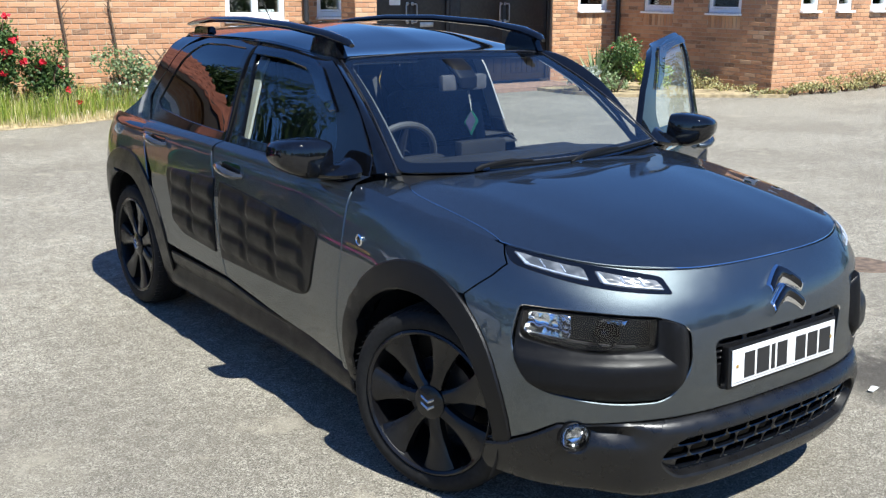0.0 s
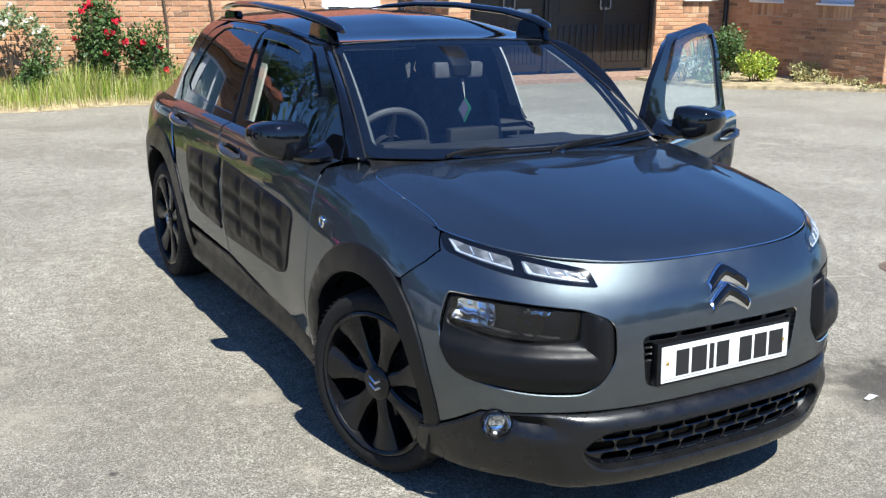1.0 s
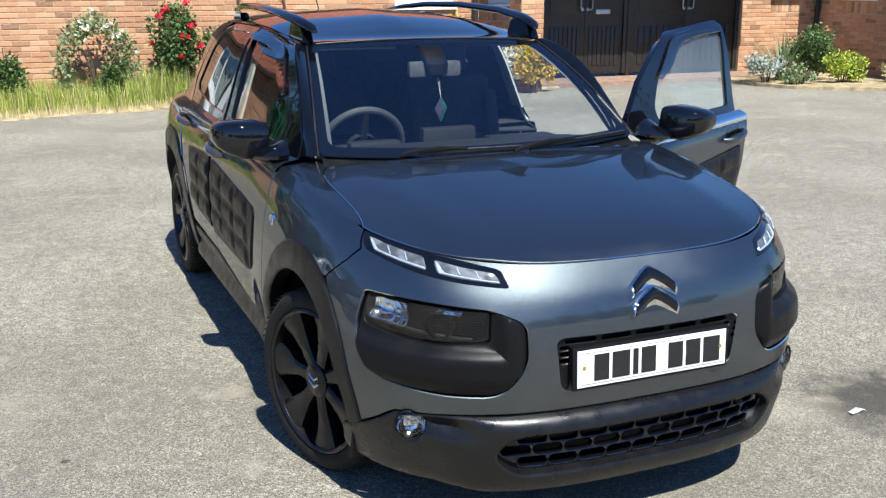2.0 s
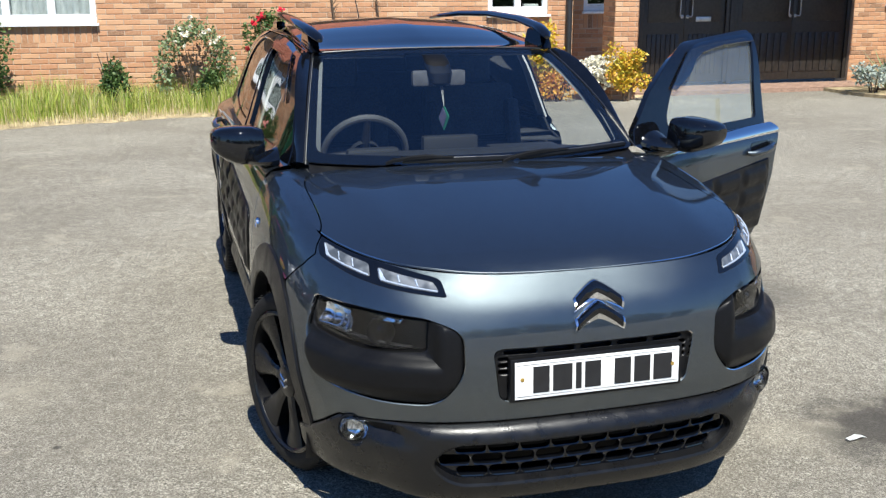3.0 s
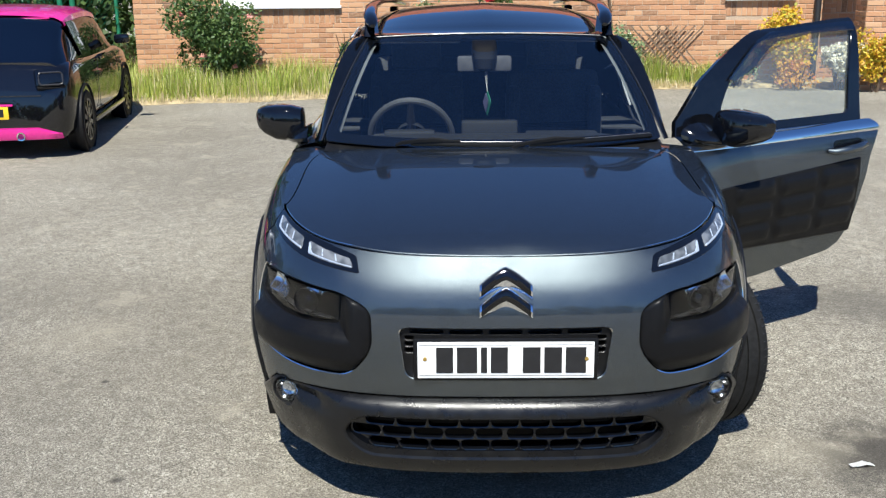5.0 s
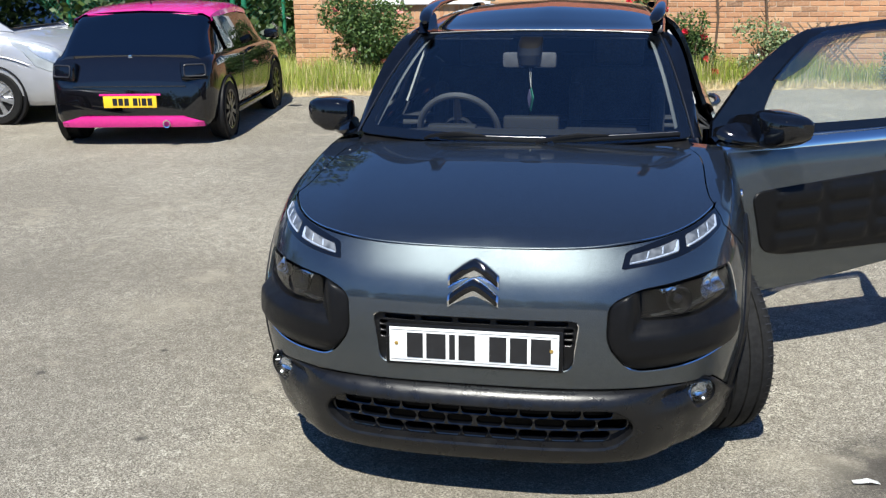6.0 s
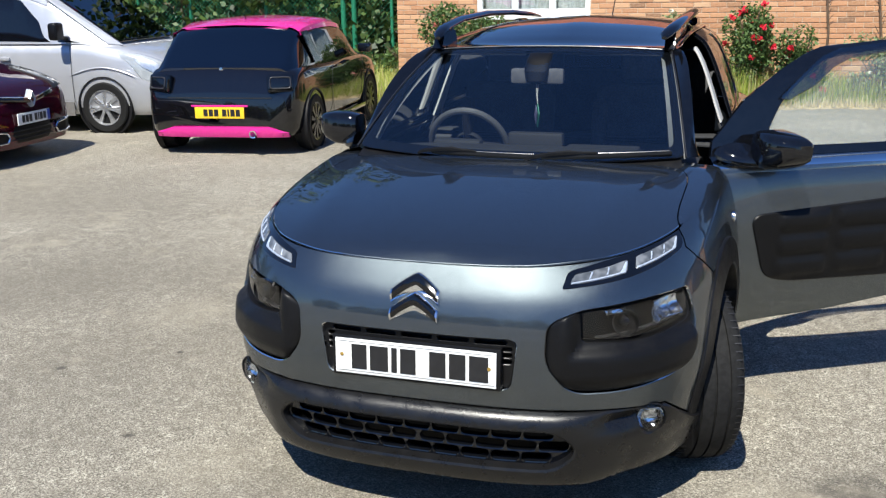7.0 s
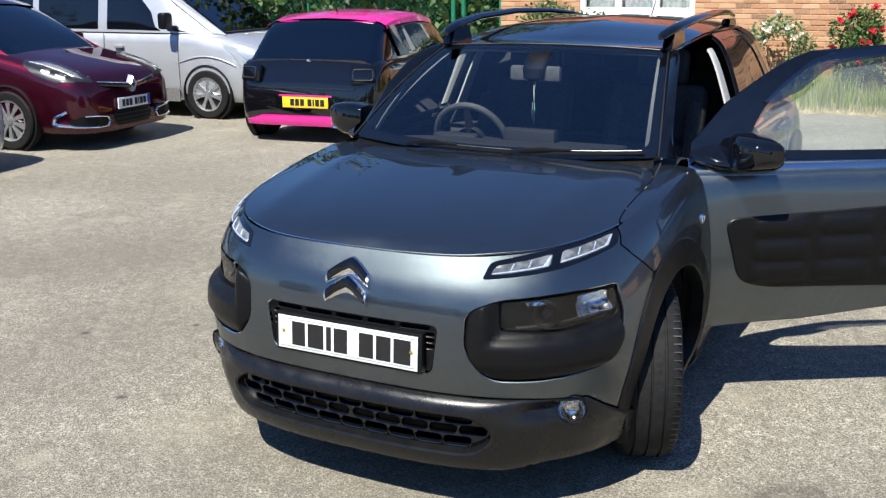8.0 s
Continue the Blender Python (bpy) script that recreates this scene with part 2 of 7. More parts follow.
PAVER = simple("brown block paving", (0.27, 0.17, 0.12), 0.9, scale=25, vary=0.25, relief=0.003)


# ---- mesh helpers
def part(name, bm, material, parent=None, label="", smooth=35.0):
    """Links a bmesh as one mesh object, under a thing or a part where one is given."""
    bm.normal_update()
    for e in bm.edges:
        if len(e.link_faces) == 2 and e.calc_face_angle(0) > radians(smooth):
            e.smooth = False
    for f in bm.faces:
        f.smooth = smooth > 0
    me = bpy.data.meshes.new(name)
    bm.to_mesh(me)
    bm.free()
    for m in (material if isinstance(material, (list, tuple)) else (material,)):
        me.materials.append(m)
    ob = new(name, me)
    if parent:
        ob.parent = parent
    if label:
        tagged(ob, label)
    return ob


def thing(name, m, label, category, group="", kind=""):
    ob = new(name)
    ob.empty_display_size = 0.1
    ob.matrix_world = m
    return tagged(ob, label, category, group, kind)


def add_box(bm, size, at=(0, 0, 0), turn=None, bevel=0.0, seg=2):
    """A box of full size, bevelled."""
    m = Matrix.Translation(at) @ (turn.to_4x4() if turn else Matrix()) @ Matrix.Diagonal((*size, 1))
    g = bmesh.ops.create_cube(bm, size=1.0, matrix=m)
    if bevel:
        ed = list({e for v in g["verts"] for e in v.link_edges})
        bmesh.ops.bevel(bm, geom=ed, offset=bevel, segments=seg, affect="EDGES", profile=0.6)
    return g


def box_part(name, size, at, material, parent=None, bevel=0.004, label="", turn=None):
    bm = bmesh.new()
    add_box(bm, size, at, turn, bevel)
    return part(name, bm, material, parent, label)


def rings(bm, loops, close=True, cap=(False, False)):
    """Skins rows of points; close joins each row's end to its start."""
    rows = [[bm.verts.new(p) for p in lp] for lp in loops]
    n = len(rows[0])
    for a, b in zip(rows, rows[1:]):
        for i in range(n if close else n - 1):
            j = (i + 1) % n
            try:
                bm.faces.new((a[i], a[j], b[j], b[i]))
            except ValueError:
                pass
    if cap[0]:
        bm.faces.new(rows[0][::-1])
    if cap[1]:
        bm.faces.new(rows[-1])
    return rows


def lathe(bm, profile, m=None, n=40):
    """Turns (radius, along) rows about the x axis."""
    m = m or Matrix()
    return rings(bm, [[m @ Vector((a, r * math.cos(2 * math.pi * i / n), r * math.sin(2 * math.pi * i / n))) for i in range(n)] for r, a in profile])


def tube(bm, pts, r, n=8, cap=True):
    """A round bar along points; r a number or one per point."""
    pts = [Vector(p) for p in pts]
    loops = []
    for i, p in enumerate(pts):
        d = (pts[min(i + 1, len(pts) - 1)] - pts[max(i - 1, 0)]).normalized()
        a = d.orthogonal().normalized() if abs(d.z) > 0.95 else d.cross(Vector((0, 0, 1))).normalized()
        b = d.cross(a)
        q = r[i] if isinstance(r, (list, tuple)) else r
        loops.append([p + a * (q * math.cos(2 * math.pi * k / n)) + b * (q * math.sin(2 * math.pi * k / n)) for k in range(n)])
    rings(bm, loops, True, (cap, cap))


def inside(p, poly):
    x, y = p
    c = False
    for (x0, y0), (x1, y1) in zip(poly, poly[1:] + poly[:1]):
        if (y0 > y) != (y1 > y) and x < (x1 - x0) * (y - y0) / (y1 - y0) + x0:
            c = not c
    return c


def rounded(poly, r, n=5):
    """A polygon with its corners rounded; r a number or one per corner."""
    out = []
    k = len(poly)
    for i in range(k):
        p, a, b = Vector(poly[i]), Vector(poly[i - 1]), Vector(poly[(i + 1) % k])
        q = r[i] if isinstance(r, (list, tuple)) else r
        if q <= 0:
            out.append(tuple(p))
            continue
        da, db = a - p, b - p
        q = min(q, da.length * 0.48, db.length * 0.48)
        p0, p1 = p + da.normalized() * q, p + db.normalized() * q
        for j in range(n + 1):
            t = j / n
            out.append(tuple((1 - t) ** 2 * p0 + 2 * t * (1 - t) * p + t * t * p1))
    return out


def dense(poly, step, closed=True):
    out = []
    pts = poly + poly[:1] if closed else poly
    for a, b in zip(pts, pts[1:]):
        a, b = Vector(a), Vector(b)
        k = max(1, int(math.ceil((b - a).length / step)))
        out += [tuple(a.lerp(b, i / k)) for i in range(k)]
    return out if closed else out + [tuple(pts[-1])]


def inset(poly, d):
    """A polygon drawn in by d, or out where d is negative."""
    area = sum(a[0] * b[1] - b[0] * a[1] for a, b in zip(poly, poly[1:] + poly[:1]))
    sgn = 1 if area > 0 else -1
    out = []
    k = len(poly)
    for i in range(k):
        p, a, b = Vector(poly[i]), Vector(poly[i - 1]), Vector(poly[(i + 1) % k])
        if (p - a).length < 1e-6 or (b - p).length < 1e-6:
            out.append(tuple(p))
            continue
        n0 = Vector((-(p - a).y, (p - a).x)).normalized()
        n1 = Vector((-(b - p).y, (b - p).x)).normalized()
        nn = n0 + n1
        if nn.length < 1e-6:
            nn = n0
        nn.normalize()
        out.append(tuple(p + nn * (sgn * d / max(0.5, nn.dot(n0)))))
    return out


def normal_at(f, a, b, h=0.004):
    pu, qu = Vector(f(a + h, b)), Vector(f(a - h, b))
    pv, qv = Vector(f(a, b + h)), Vector(f(a, b - h))
    n = (pu - qu).cross(pv - qv)
    if n.length < 1e-12:
        return Vector((0, 0, 1))
    n.normalize()
    return n if n.dot(Vector(f(a, b)) - CENTRE) > 0 else -n


CENTRE = Vector((0, 1.25, 0.55))


def sheet(outline, f, holes=(), step=0.03, off=0.0, lip=0.012, shape=None, hole_lip=None, edge=0.03, into=None, soft=0.003):
    """A panel cut out of chart f: outline and holes are polygons in the chart; off lifts it off the surface, lip is how far
    its edges turn in, shape(a, b) adds relief along the normal."""
    bm = into or bmesh.new()
    loops = [dense(list(outline), edge)] + [dense(list(h), edge) for h in holes]
    inner = [inset(loops[0], soft)] + [inset(h, -soft) for h in loops[1:]]
    coords, edges = [], []
    for lp in inner:
        k = len(coords)
        coords += lp
        edges += [(k + i, k + (i + 1) % len(lp)) for i in range(len(lp))]
    a0, a1 = min(p[0] for p in loops[0]), max(p[0] for p in loops[0])
    b0, b1 = min(p[1] for p in loops[0]), max(p[1] for p in loops[0])
    na, nb = int((a1 - a0) / step) + 1, int((b1 - b0) / step) + 1
    rim = [Vector(p) for lp in inner for p in lp]
    cells = {}
    for p in rim:
        cells.setdefault((int(p.x // step), int(p.y // step)), []).append(p)
    for i in range(1, na):
        for j in range(1, nb):
            p = (a0 + (a1 - a0) * i / na, b0 + (b1 - b0) * j / nb)
            if not inside(p, inner[0]) or any(inside(p, h) for h in inner[1:]):
                continue
            ci, cj = int(p[0] // step), int(p[1] // step)
            if any((q - Vector(p)).length < step * 0.45 for di in (-1, 0, 1) for dj in (-1, 0, 1) for q in cells.get((ci + di, cj + dj), ())):
                continue
            coords.append(p)
    vs, _, fs, *_ = geometry.delaunay_2d_cdt([Vector(c) for c in coords], edges, [], 0, 1e-6)

    def place(a, b, drop=0.0):
        n = normal_at(f, a, b)
        h = off + (shape(a, b) if shape else 0.0) - drop
        return Vector(f(a, b)) + n * h
    verts = [bm.verts.new(place(p[0], p[1])) for p in vs]
    for tri in fs:
        c = sum((vs[i] for i in tri), Vector((0, 0))) / len(tri)
        if not inside(c, inner[0]) or any(inside(c, h) for h in inner[1:]):
            continue
        q = [vs[i] for i in tri]
        wide = max((q[i] - q[i - 1]).length for i in range(3))
        if abs((q[1] - q[0]).cross(q[2] - q[0])) < 0.0007 * wide:
            continue
        n = (verts[tri[1]].co - verts[tri[0]].co).cross(verts[tri[2]].co - verts[tri[0]].co)
        tri = list(tri) if n.dot(normal_at(f, c[0], c[1])) > 0 else list(tri)[::-1]
        try:
            bm.faces.new([verts[i] for i in tri])
        except ValueError:
            pass
    # turned edges
    look_up = {(round(p[0], 6), round(p[1], 6)): v for p, v in zip(vs, verts)}
    for k, (lo, li) in enumerate(zip(loops, inner)):
        depth = lip if k == 0 or hole_lip is None else hole_lip
        if depth <= 0:
            continue
        ra = [look_up.get((round(p[0], 6), round(p[1], 6))) for p in li]
        rb = [bm.verts.new(place(p[0], p[1], soft * 0.8)) for p in lo]
        rc = [bm.verts.new(place(p[0], p[1], depth)) for p in lo]
        for r0, r1 in ((ra, rb), (rb, rc)):
            for i in range(len(r0)):
                j = (i + 1) % len(r0)
                if r0[i] and r0[j]:
                    try:
                        bm.faces.new((r0[i], r0[j], r1[j], r1[i]))
                    except ValueError:
                        pass
    return bm


def mirror_poly(poly):
    return [(-a, b) for a, b in poly][::-1]


# -- car surfaces: smooth charts on which every panel is cut out
def spline(*pts):
    """A smooth curve through (x, y) knots."""
    xs, ys = [p[0] for p in pts], [p[1] for p in pts]
    n = len(xs)
    d = [(ys[i + 1] - ys[i]) / (xs[i + 1] - xs[i]) for i in range(n - 1)]
    m = [d[0]] + [0 if d[i - 1] * d[i] <= 0 else 2 * d[i - 1] * d[i] / (d[i - 1] + d[i]) for i in range(1, n - 1)] + [d[-1]]

    def f(x):
        if x <= xs[0]:
            return ys[0] + m[0] * (x - xs[0])
        if x >= xs[-1]:
            return ys[-1] + m[-1] * (x - xs[-1])
        i = 0
        while x > xs[i + 1]:
            i += 1
        h = xs[i + 1] - xs[i]
        t = (x - xs[i]) / h
        return ((2 * t ** 3 - 3 * t * t + 1) * ys[i] + (t ** 3 - 2 * t * t + t) * h * m[i]
                + (3 * t * t - 2 * t ** 3) * ys[i + 1] + (t ** 3 - t * t) * h * m[i + 1])
    return f


NOSE_C, TAIL_C = 0.36, 2.55   # where the nose's and the tail's curves begin
nose_w = spline((0.17, 0.805), (0.30, 0.850), (0.50, 0.880), (0.72, 0.868), (0.90, 0.833), (1.05, 0.782))
side_w = spline((0.16, 0.75), (0.20, 0.785), (0.30, 0.820), (0.45, 0.848), (0.60, 0.860), (0.72, 0.860), (0.82, 0.850), (0.90, 0.838), (0.97, 0.822), (1.05, 0.794))
side_z = spline((0.16, 0.16), (0.82, 0.82), (0.90, 0.888), (0.97, 0.935), (1.05, 0.965))
nose_y = spline((0.16, -0.723), (0.20, -0.743), (0.26, -0.761), (0.34, -0.772), (0.42, -0.781), (0.50, -0.787), (0.60, -0.788), (0.70, -0.783), (0.82, -0.766), (0.95, -0.7295), (1.05, -0.706))
nose_z = spline((0.16, 0.18), (0.60, 0.60), (0.82, 0.745), (0.95, 0.812), (1.05, 0.846))
tail_y = spline((0.16, 3.12), (0.30, 3.24), (0.50, 3.29), (0.80, 3.28), (1.05, 3.20))
nose_q = spline((0.16, 0.0), (0.45, 0.05), (0.75, 0.5), (1.05, 1.0))


def quarter(w, reach, a, q):
    """A quarter of the nose in plan: squarer low down (q = 0) than at the bonnet (q = 1)."""
    return w * math.sin(a) ** (0.677 - 0.06 * q), reach * max(0.0, math.cos(a)) ** (0.513 + 0.24 * q)


ARC = [(0.0, 0.0)]
for _i in range(1, 181):
    _x0, _y0 = quarter(0.86, 1.13, math.pi / 2 * (_i - 1) / 180, 0.4)
    _x1, _y1 = quarter(0.86, 1.13, math.pi / 2 * _i / 180, 0.4)
    ARC.append((ARC[-1][0] + math.hypot(_x1 - _x0, _y1 - _y0), math.pi / 2 * _i / 180))
NOSE_S = ARC[-1][0]
SIDE_S = NOSE_S + TAIL_C - NOSE_C


def arc_angle(s):
    lo, hi = 0, len(ARC) - 1
    while hi - lo > 1:
        mid = (lo + hi) // 2
        if ARC[mid][0] > s:
            hi = mid
        else:
            lo = mid
    a, b = ARC[lo], ARC[hi]
    return a[1] + (b[1] - a[1]) * (s - a[0]) / (b[0] - a[0])


def belt(s, v):
    """The painted band round the car: s metres round from the middle of the nose, v metres up the side."""
    side = -1 if s < 0 else 1
    s = abs(s)
    w, z1 = side_w(v), side_z(v)
    k = max(0.0, min(1.0, (s - NOSE_S) / 0.45))
    w += (nose_w(v) - w) * (1 - k * k * (3 - 2 * k))
    if s < NOSE_S:
        a = arc_angle(s)
        x, r = quarter(w, NOSE_C - nose_y(v), a, nose_q(v))
        g = 1 - r / (NOSE_C - nose_y(v))
        return (side * x, NOSE_C - r, nose_z(v) * (1 - g) + z1 * g)
    if s < SIDE_S:
        return (side * w, NOSE_C + s - NOSE_S, z1)
    a = max(0.0, math.pi / 2 - (s - SIDE_S) / 1.25 * math.pi / 2)
    r = (tail_y(v) - TAIL_C) * math.cos(a) ** 0.62
    return (side * w * math.sin(a) ** 0.45, TAIL_C + r, z1)


# the bonnet's outline is the upper edge of the band, back to the cowl
EDGE = [belt(NOSE_S * i / 60, 1.05) for i in range(61)]
edge_x = lambda y: next(((a[0] + (b[0] - a[0]) * (y - a[1]) / (b[1] - a[1])) for a, b in zip(EDGE, EDGE[1:]) if a[1] <= y <= b[1] and b[1] > a[1]), 0.782 if y > 0 else 0.0)
edge_z = lambda y: next(((a[2] + (b[2] - a[2]) * (y - a[1]) / (b[1] - a[1])) for a, b in zip(EDGE, EDGE[1:]) if a[1] <= y <= b[1] and b[1] > a[1]), 0.965 if y > 0 else 0.846)
crown_z = spline((-0.71, 0.841), (-0.67, 0.866), (-0.58, 0.895), (-0.40, 0.928), (-0.15, 0.960), (0.10, 0.985), (0.35, 1.000))


def bonnet_at(x, y):
    e = max(edge_x(y), 0.02)
    q = min(1.0, abs(x) / e)
    ze = edge_z(y)
    return (x, y, ze + (crown_z(y) - ze) * (1 - q ** 2.6))


# greenhouse: a section swept along the car; w metres up and over from the beltline
sec_x = spline((0.0, 0.800), (0.08, 0.772), (0.42, 0.632), (0.50, 0.585), (0.58, 0.515), (0.75, 0.35), (1.09, 0.0))
sec_z = spline((0.0, 0.940), (0.08, 1.000), (0.42, 1.345), (0.50, 1.388), (0.58, 1.408), (0.75, 1.424), (1.09, 1.435))
roof_h = spline((0.4, 0.95), (1.0, 0.955), (1.6, 1.01), (2.2, 1.0), (3.0, 0.93))
crown_h = spline((0.8, 0.2), (1.0, 0.28), (1.2, 0.85), (1.5, 1.5), (1.9, 1.9), (2.4, 1.7), (3.0, 1.2))
roof_w = spline((0.4, 0.905), (0.7, 0.955), (1.0, 0.985), (1.5, 1.0), (1.8, 1.0), (2.4, 0.97), (3.1, 0.90))


def house(y, w):
    """The greenhouse at y, w metres up and over from the beltline; w < 0 is the car's right side."""
    side = -1 if w < 0 else 1
    w = abs(w)
    z = sec_z(w)
    low, over = min(z, 1.388), max(0.0, z - 1.388)
    return (side * sec_x(w) * roof_w(y), y, 0.94 + (low - 0.94) * roof_h(y) + over * crown_h(y))


def roof_at(c, y):
    """The roof, c metres off its middle line."""
    return house(y, (1.09 - abs(c)) * (-1 if c < 0 else 1))


def screen(a, b):
    """The windscreen: a from -1 to 1 across, b from 0 to 1 up."""
    return (a * (0.690 + (0.545 - 0.690) * b), 0.27 + 0.105 * a * a + (0.71 - 0.105 * a * a) * b,
            0.985 + 0.025 * a * a + (0.392 - 0.042 * a * a) * b + 0.028 * math.sin(math.pi * b))


# -- end of car surfaces
# ---- ground and building
bm = bmesh.new()
N_G = 60
_lim = [-60 + 120 * i / N_G for i in range(N_G + 1)]
_big = [-1500, -300] + _lim + [300, 1500]
_rows = [[bm.verts.new((x, y + 5, 0.0)) for x in _big] for y in _big]
for _a, _b in zip(_rows, _rows[1:]):
    for _i in range(len(_big) - 1):
        bm.faces.new((_a[_i], _a[_i + 1], _b[_i + 1], _b[_i]))
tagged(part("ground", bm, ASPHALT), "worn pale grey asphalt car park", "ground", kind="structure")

WALL_Y, DOOR_Y = 11.0, 11.25


def wall_block(name, x0, x1, y0, y1, z0, z1, label):
    return tagged(box_part(name, (x1 - x0, y1 - y0, z1 - z0), ((x0 + x1) / 2, (y0 + y1) / 2, (z0 + z1) / 2), MORTAR, bevel=0.0), label, "wall", kind="structure")


def wall_with_openings(name, x0, x1, y, z1, openings, label, thick=0.3):
    """A mortar backing wall whose openings go right through: (x0, x1, z0, z1) each."""
    bm = bmesh.new()
    xs = sorted({x0, x1, *[o[0] for o in openings], *[o[1] for o in openings]})
    zs = sorted({-0.4, z1, *[o[2] for o in openings], *[o[3] for o in openings]})
    for xa, xb in zip(xs, xs[1:]):
        for za, zb in zip(zs, zs[1:]):
            cx, cz = (xa + xb) / 2, (za + zb) / 2
            if not any(o[0] < cx < o[1] and o[2] < cz < o[3] for o in openings):
                add_box(bm, (xb - xa, thick, zb - za), (cx, y + thick / 2, cz))
    bmesh.ops.remove_doubles(bm, verts=bm.verts, dist=0.0005)
    bad = [f for f in bm.faces if all(len(e.link_faces) > 2 for e in f.edges)]
    bmesh.ops.delete(bm, geom=bad, context="FACES")
    return tagged(part(name, bm, MORTAR, smooth=20), label, "wall", kind="structure")


WIN_A = (-3.42, -1.76, 1.14, 2.20)
WIN_B = (3.63, 4.56, 1.20, 2.20)
MAIN_X0, MAIN_X1 = -4.66, 4.96
wall_north = wall_with_openings("wall_north", MAIN_X0, MAIN_X1, WALL_Y, 2.75, [WIN_A, WIN_B], "orange brick wall of a single-storey building")
PORCH = [(5.24, 5.71, 1.23, 2.10), (6.18, 10.05, -0.4, 2.25), (10.68, 11.43, 1.30, 2.05)]
wall_porch = wall_with_openings("wall_porch", 4.97, 11.71, DOOR_Y, 2.75, PORCH, "shaded brick wall set back under the canopy")
# wing beyond the entrance: a wall facing west, then one facing south
WING_X, WING_Y = 11.72, 7.73
WEST_WIN = [(8.44, 9.12, 1.30, 2.05), (9.90, 10.60, 1.30, 2.05)]
SOUTH_WIN = [(12.34, 12.82, 1.36, 2.05), (13.36, 13.81, 1.36, 2.05), (14.39, 14.90, 1.36, 2.05)]
wall_wing = wall_with_openings("wall_wing", WING_X, 22.3, WING_Y, 2.75, SOUTH_WIN, "sunlit brick wall of the far wing")
wall_side = wall_with_openings("wall_wing_side", -12.9, -WING_Y - 0.302, 0.0, 2.75, [(-b, -a, c, d) for a, b, c, d in WEST_WIN], "shaded brick side wall of the far wing")
wall_side.matrix_world = pose(WING_X, 0, 0, 0, 0, -90)
# ---- the grey car
CAR = thing("hatchback_car", pose(0, 0, 0), "dark grey metallic hatchback with black cladding and an open passenger door", "car")


def on_side(y, z):
    """The chart place on the band that lies at y, z on the side."""
    v, s = z, NOSE_S + y - NOSE_C
    for _ in range(12):
        p = belt(s, v)
        s += (y - p[1]) * (1.0 if y > NOSE_C else 0.8)
        v += z - p[2]
    return s, v


def arch(y0, z0, r, a0, a1, n=28, ry=None):
    """An arc about a wheel on the side chart, from angle a0 to a1 in degrees (0 is rearward, 90 up)."""
    return [on_side(y0 + (ry or r) * math.cos(radians(a0 + (a1 - a0) * i / n)), z0 + r * math.sin(radians(a0 + (a1 - a0) * i / n))) for i in range(n + 1)]


AXLE_F, AXLE_R, WHEEL_R = 0.0, 2.595, 0.318
ARCH_OUT = arch(0.01, 0.36, 0.435, 200, -28, ry=0.415)       # front cladding, outer line, from the bumper over to the door
ARCH_IN = arch(0.01, 0.345, 0.352, 205, -28)
bonnet_line = [(s, 1.040) for s in (0.0, 0.15, 0.3, 0.45, 0.6, 0.75, 0.88, 0.95)]
# grille, lamps and pods cut out of the front skin
GRILLE = rounded([(-0.315, 0.660), (0.315, 0.660), (0.300, 0.468), (-0.300, 0.468)], 0.035)
POD = rounded([(0.398, 0.735), (0.50, 0.79), (0.70, 0.80), (0.90, 0.785), (0.955, 0.62), (0.90, 0.50), (0.66, 0.462), (0.475, 0.462), (0.398, 0.56)], [0.05, 0.03, 0.1, 0.02, 0.1, 0.08, 0.1, 0.05, 0.05])
DRL = rounded([(0.445, 0.893), (0.470, 0.992), (0.60, 1.026), (0.76, 1.031), (0.936, 1.031), (0.912, 0.945), (0.68, 0.908)], [0.015, 0.03, 0.1, 0.1, 0.008, 0.04, 0.1])
DRL_FRAME = rounded([(0.440, 0.889), (0.468, 0.996), (0.60, 1.034), (0.76, 1.0375), (0.943, 1.0365), (0.936, 0.985), (0.915, 0.942), (0.68, 0.904)], [0.015, 0.03, 0.1, 0.1, 0.003, 0.03, 0.03, 0.1])
FENDER_GAP = [(0.946, 1.038), (0.941, 0.975), (0.932, 0.935), (0.985, 0.87), (1.10, 0.765)]
SEAM = [(1.075, 0.285), (1.0, 0.30), (0.90, 0.345), (0.81, 0.392), (0.6, 0.402), (0.42, 0.404), (0.2, 0.406)]
arch_front = [p for p in ARCH_OUT if p[0] < 1.10 and p[1] < 0.765 and p[1] > 0.29]
half = [(0.0, 1.040)] + bonnet_line[1:-1] + FENDER_GAP + arch_front[::-1] + SEAM
skin = half + [(0.0, 0.406)] + mirror_poly(half)[:-1]
bm = sheet(skin, belt, [GRILLE, POD, mirror_poly(POD), DRL, mirror_poly(DRL)], step=0.028, hole_lip=0.022)
part("front_bumper", bm, PAINT, CAR)

LOWER = [(s, v - 0.004) for s, v in [(0.0, 0.406)] + SEAM[::-1]] + [(1.10, 0.22), (1.08, 0.185), (0.9, 0.172), (0.6, 0.168), (0.3, 0.165), (0.0, 0.165)]
LGRILLE = rounded([(-0.44, 0.350), (0.44, 0.350), (0.515, 0.285), (0.45, 0.226), (-0.45, 0.226), (-0.515, 0.285)], [0.06, 0.06, 0.045, 0.06, 0.06, 0.045])


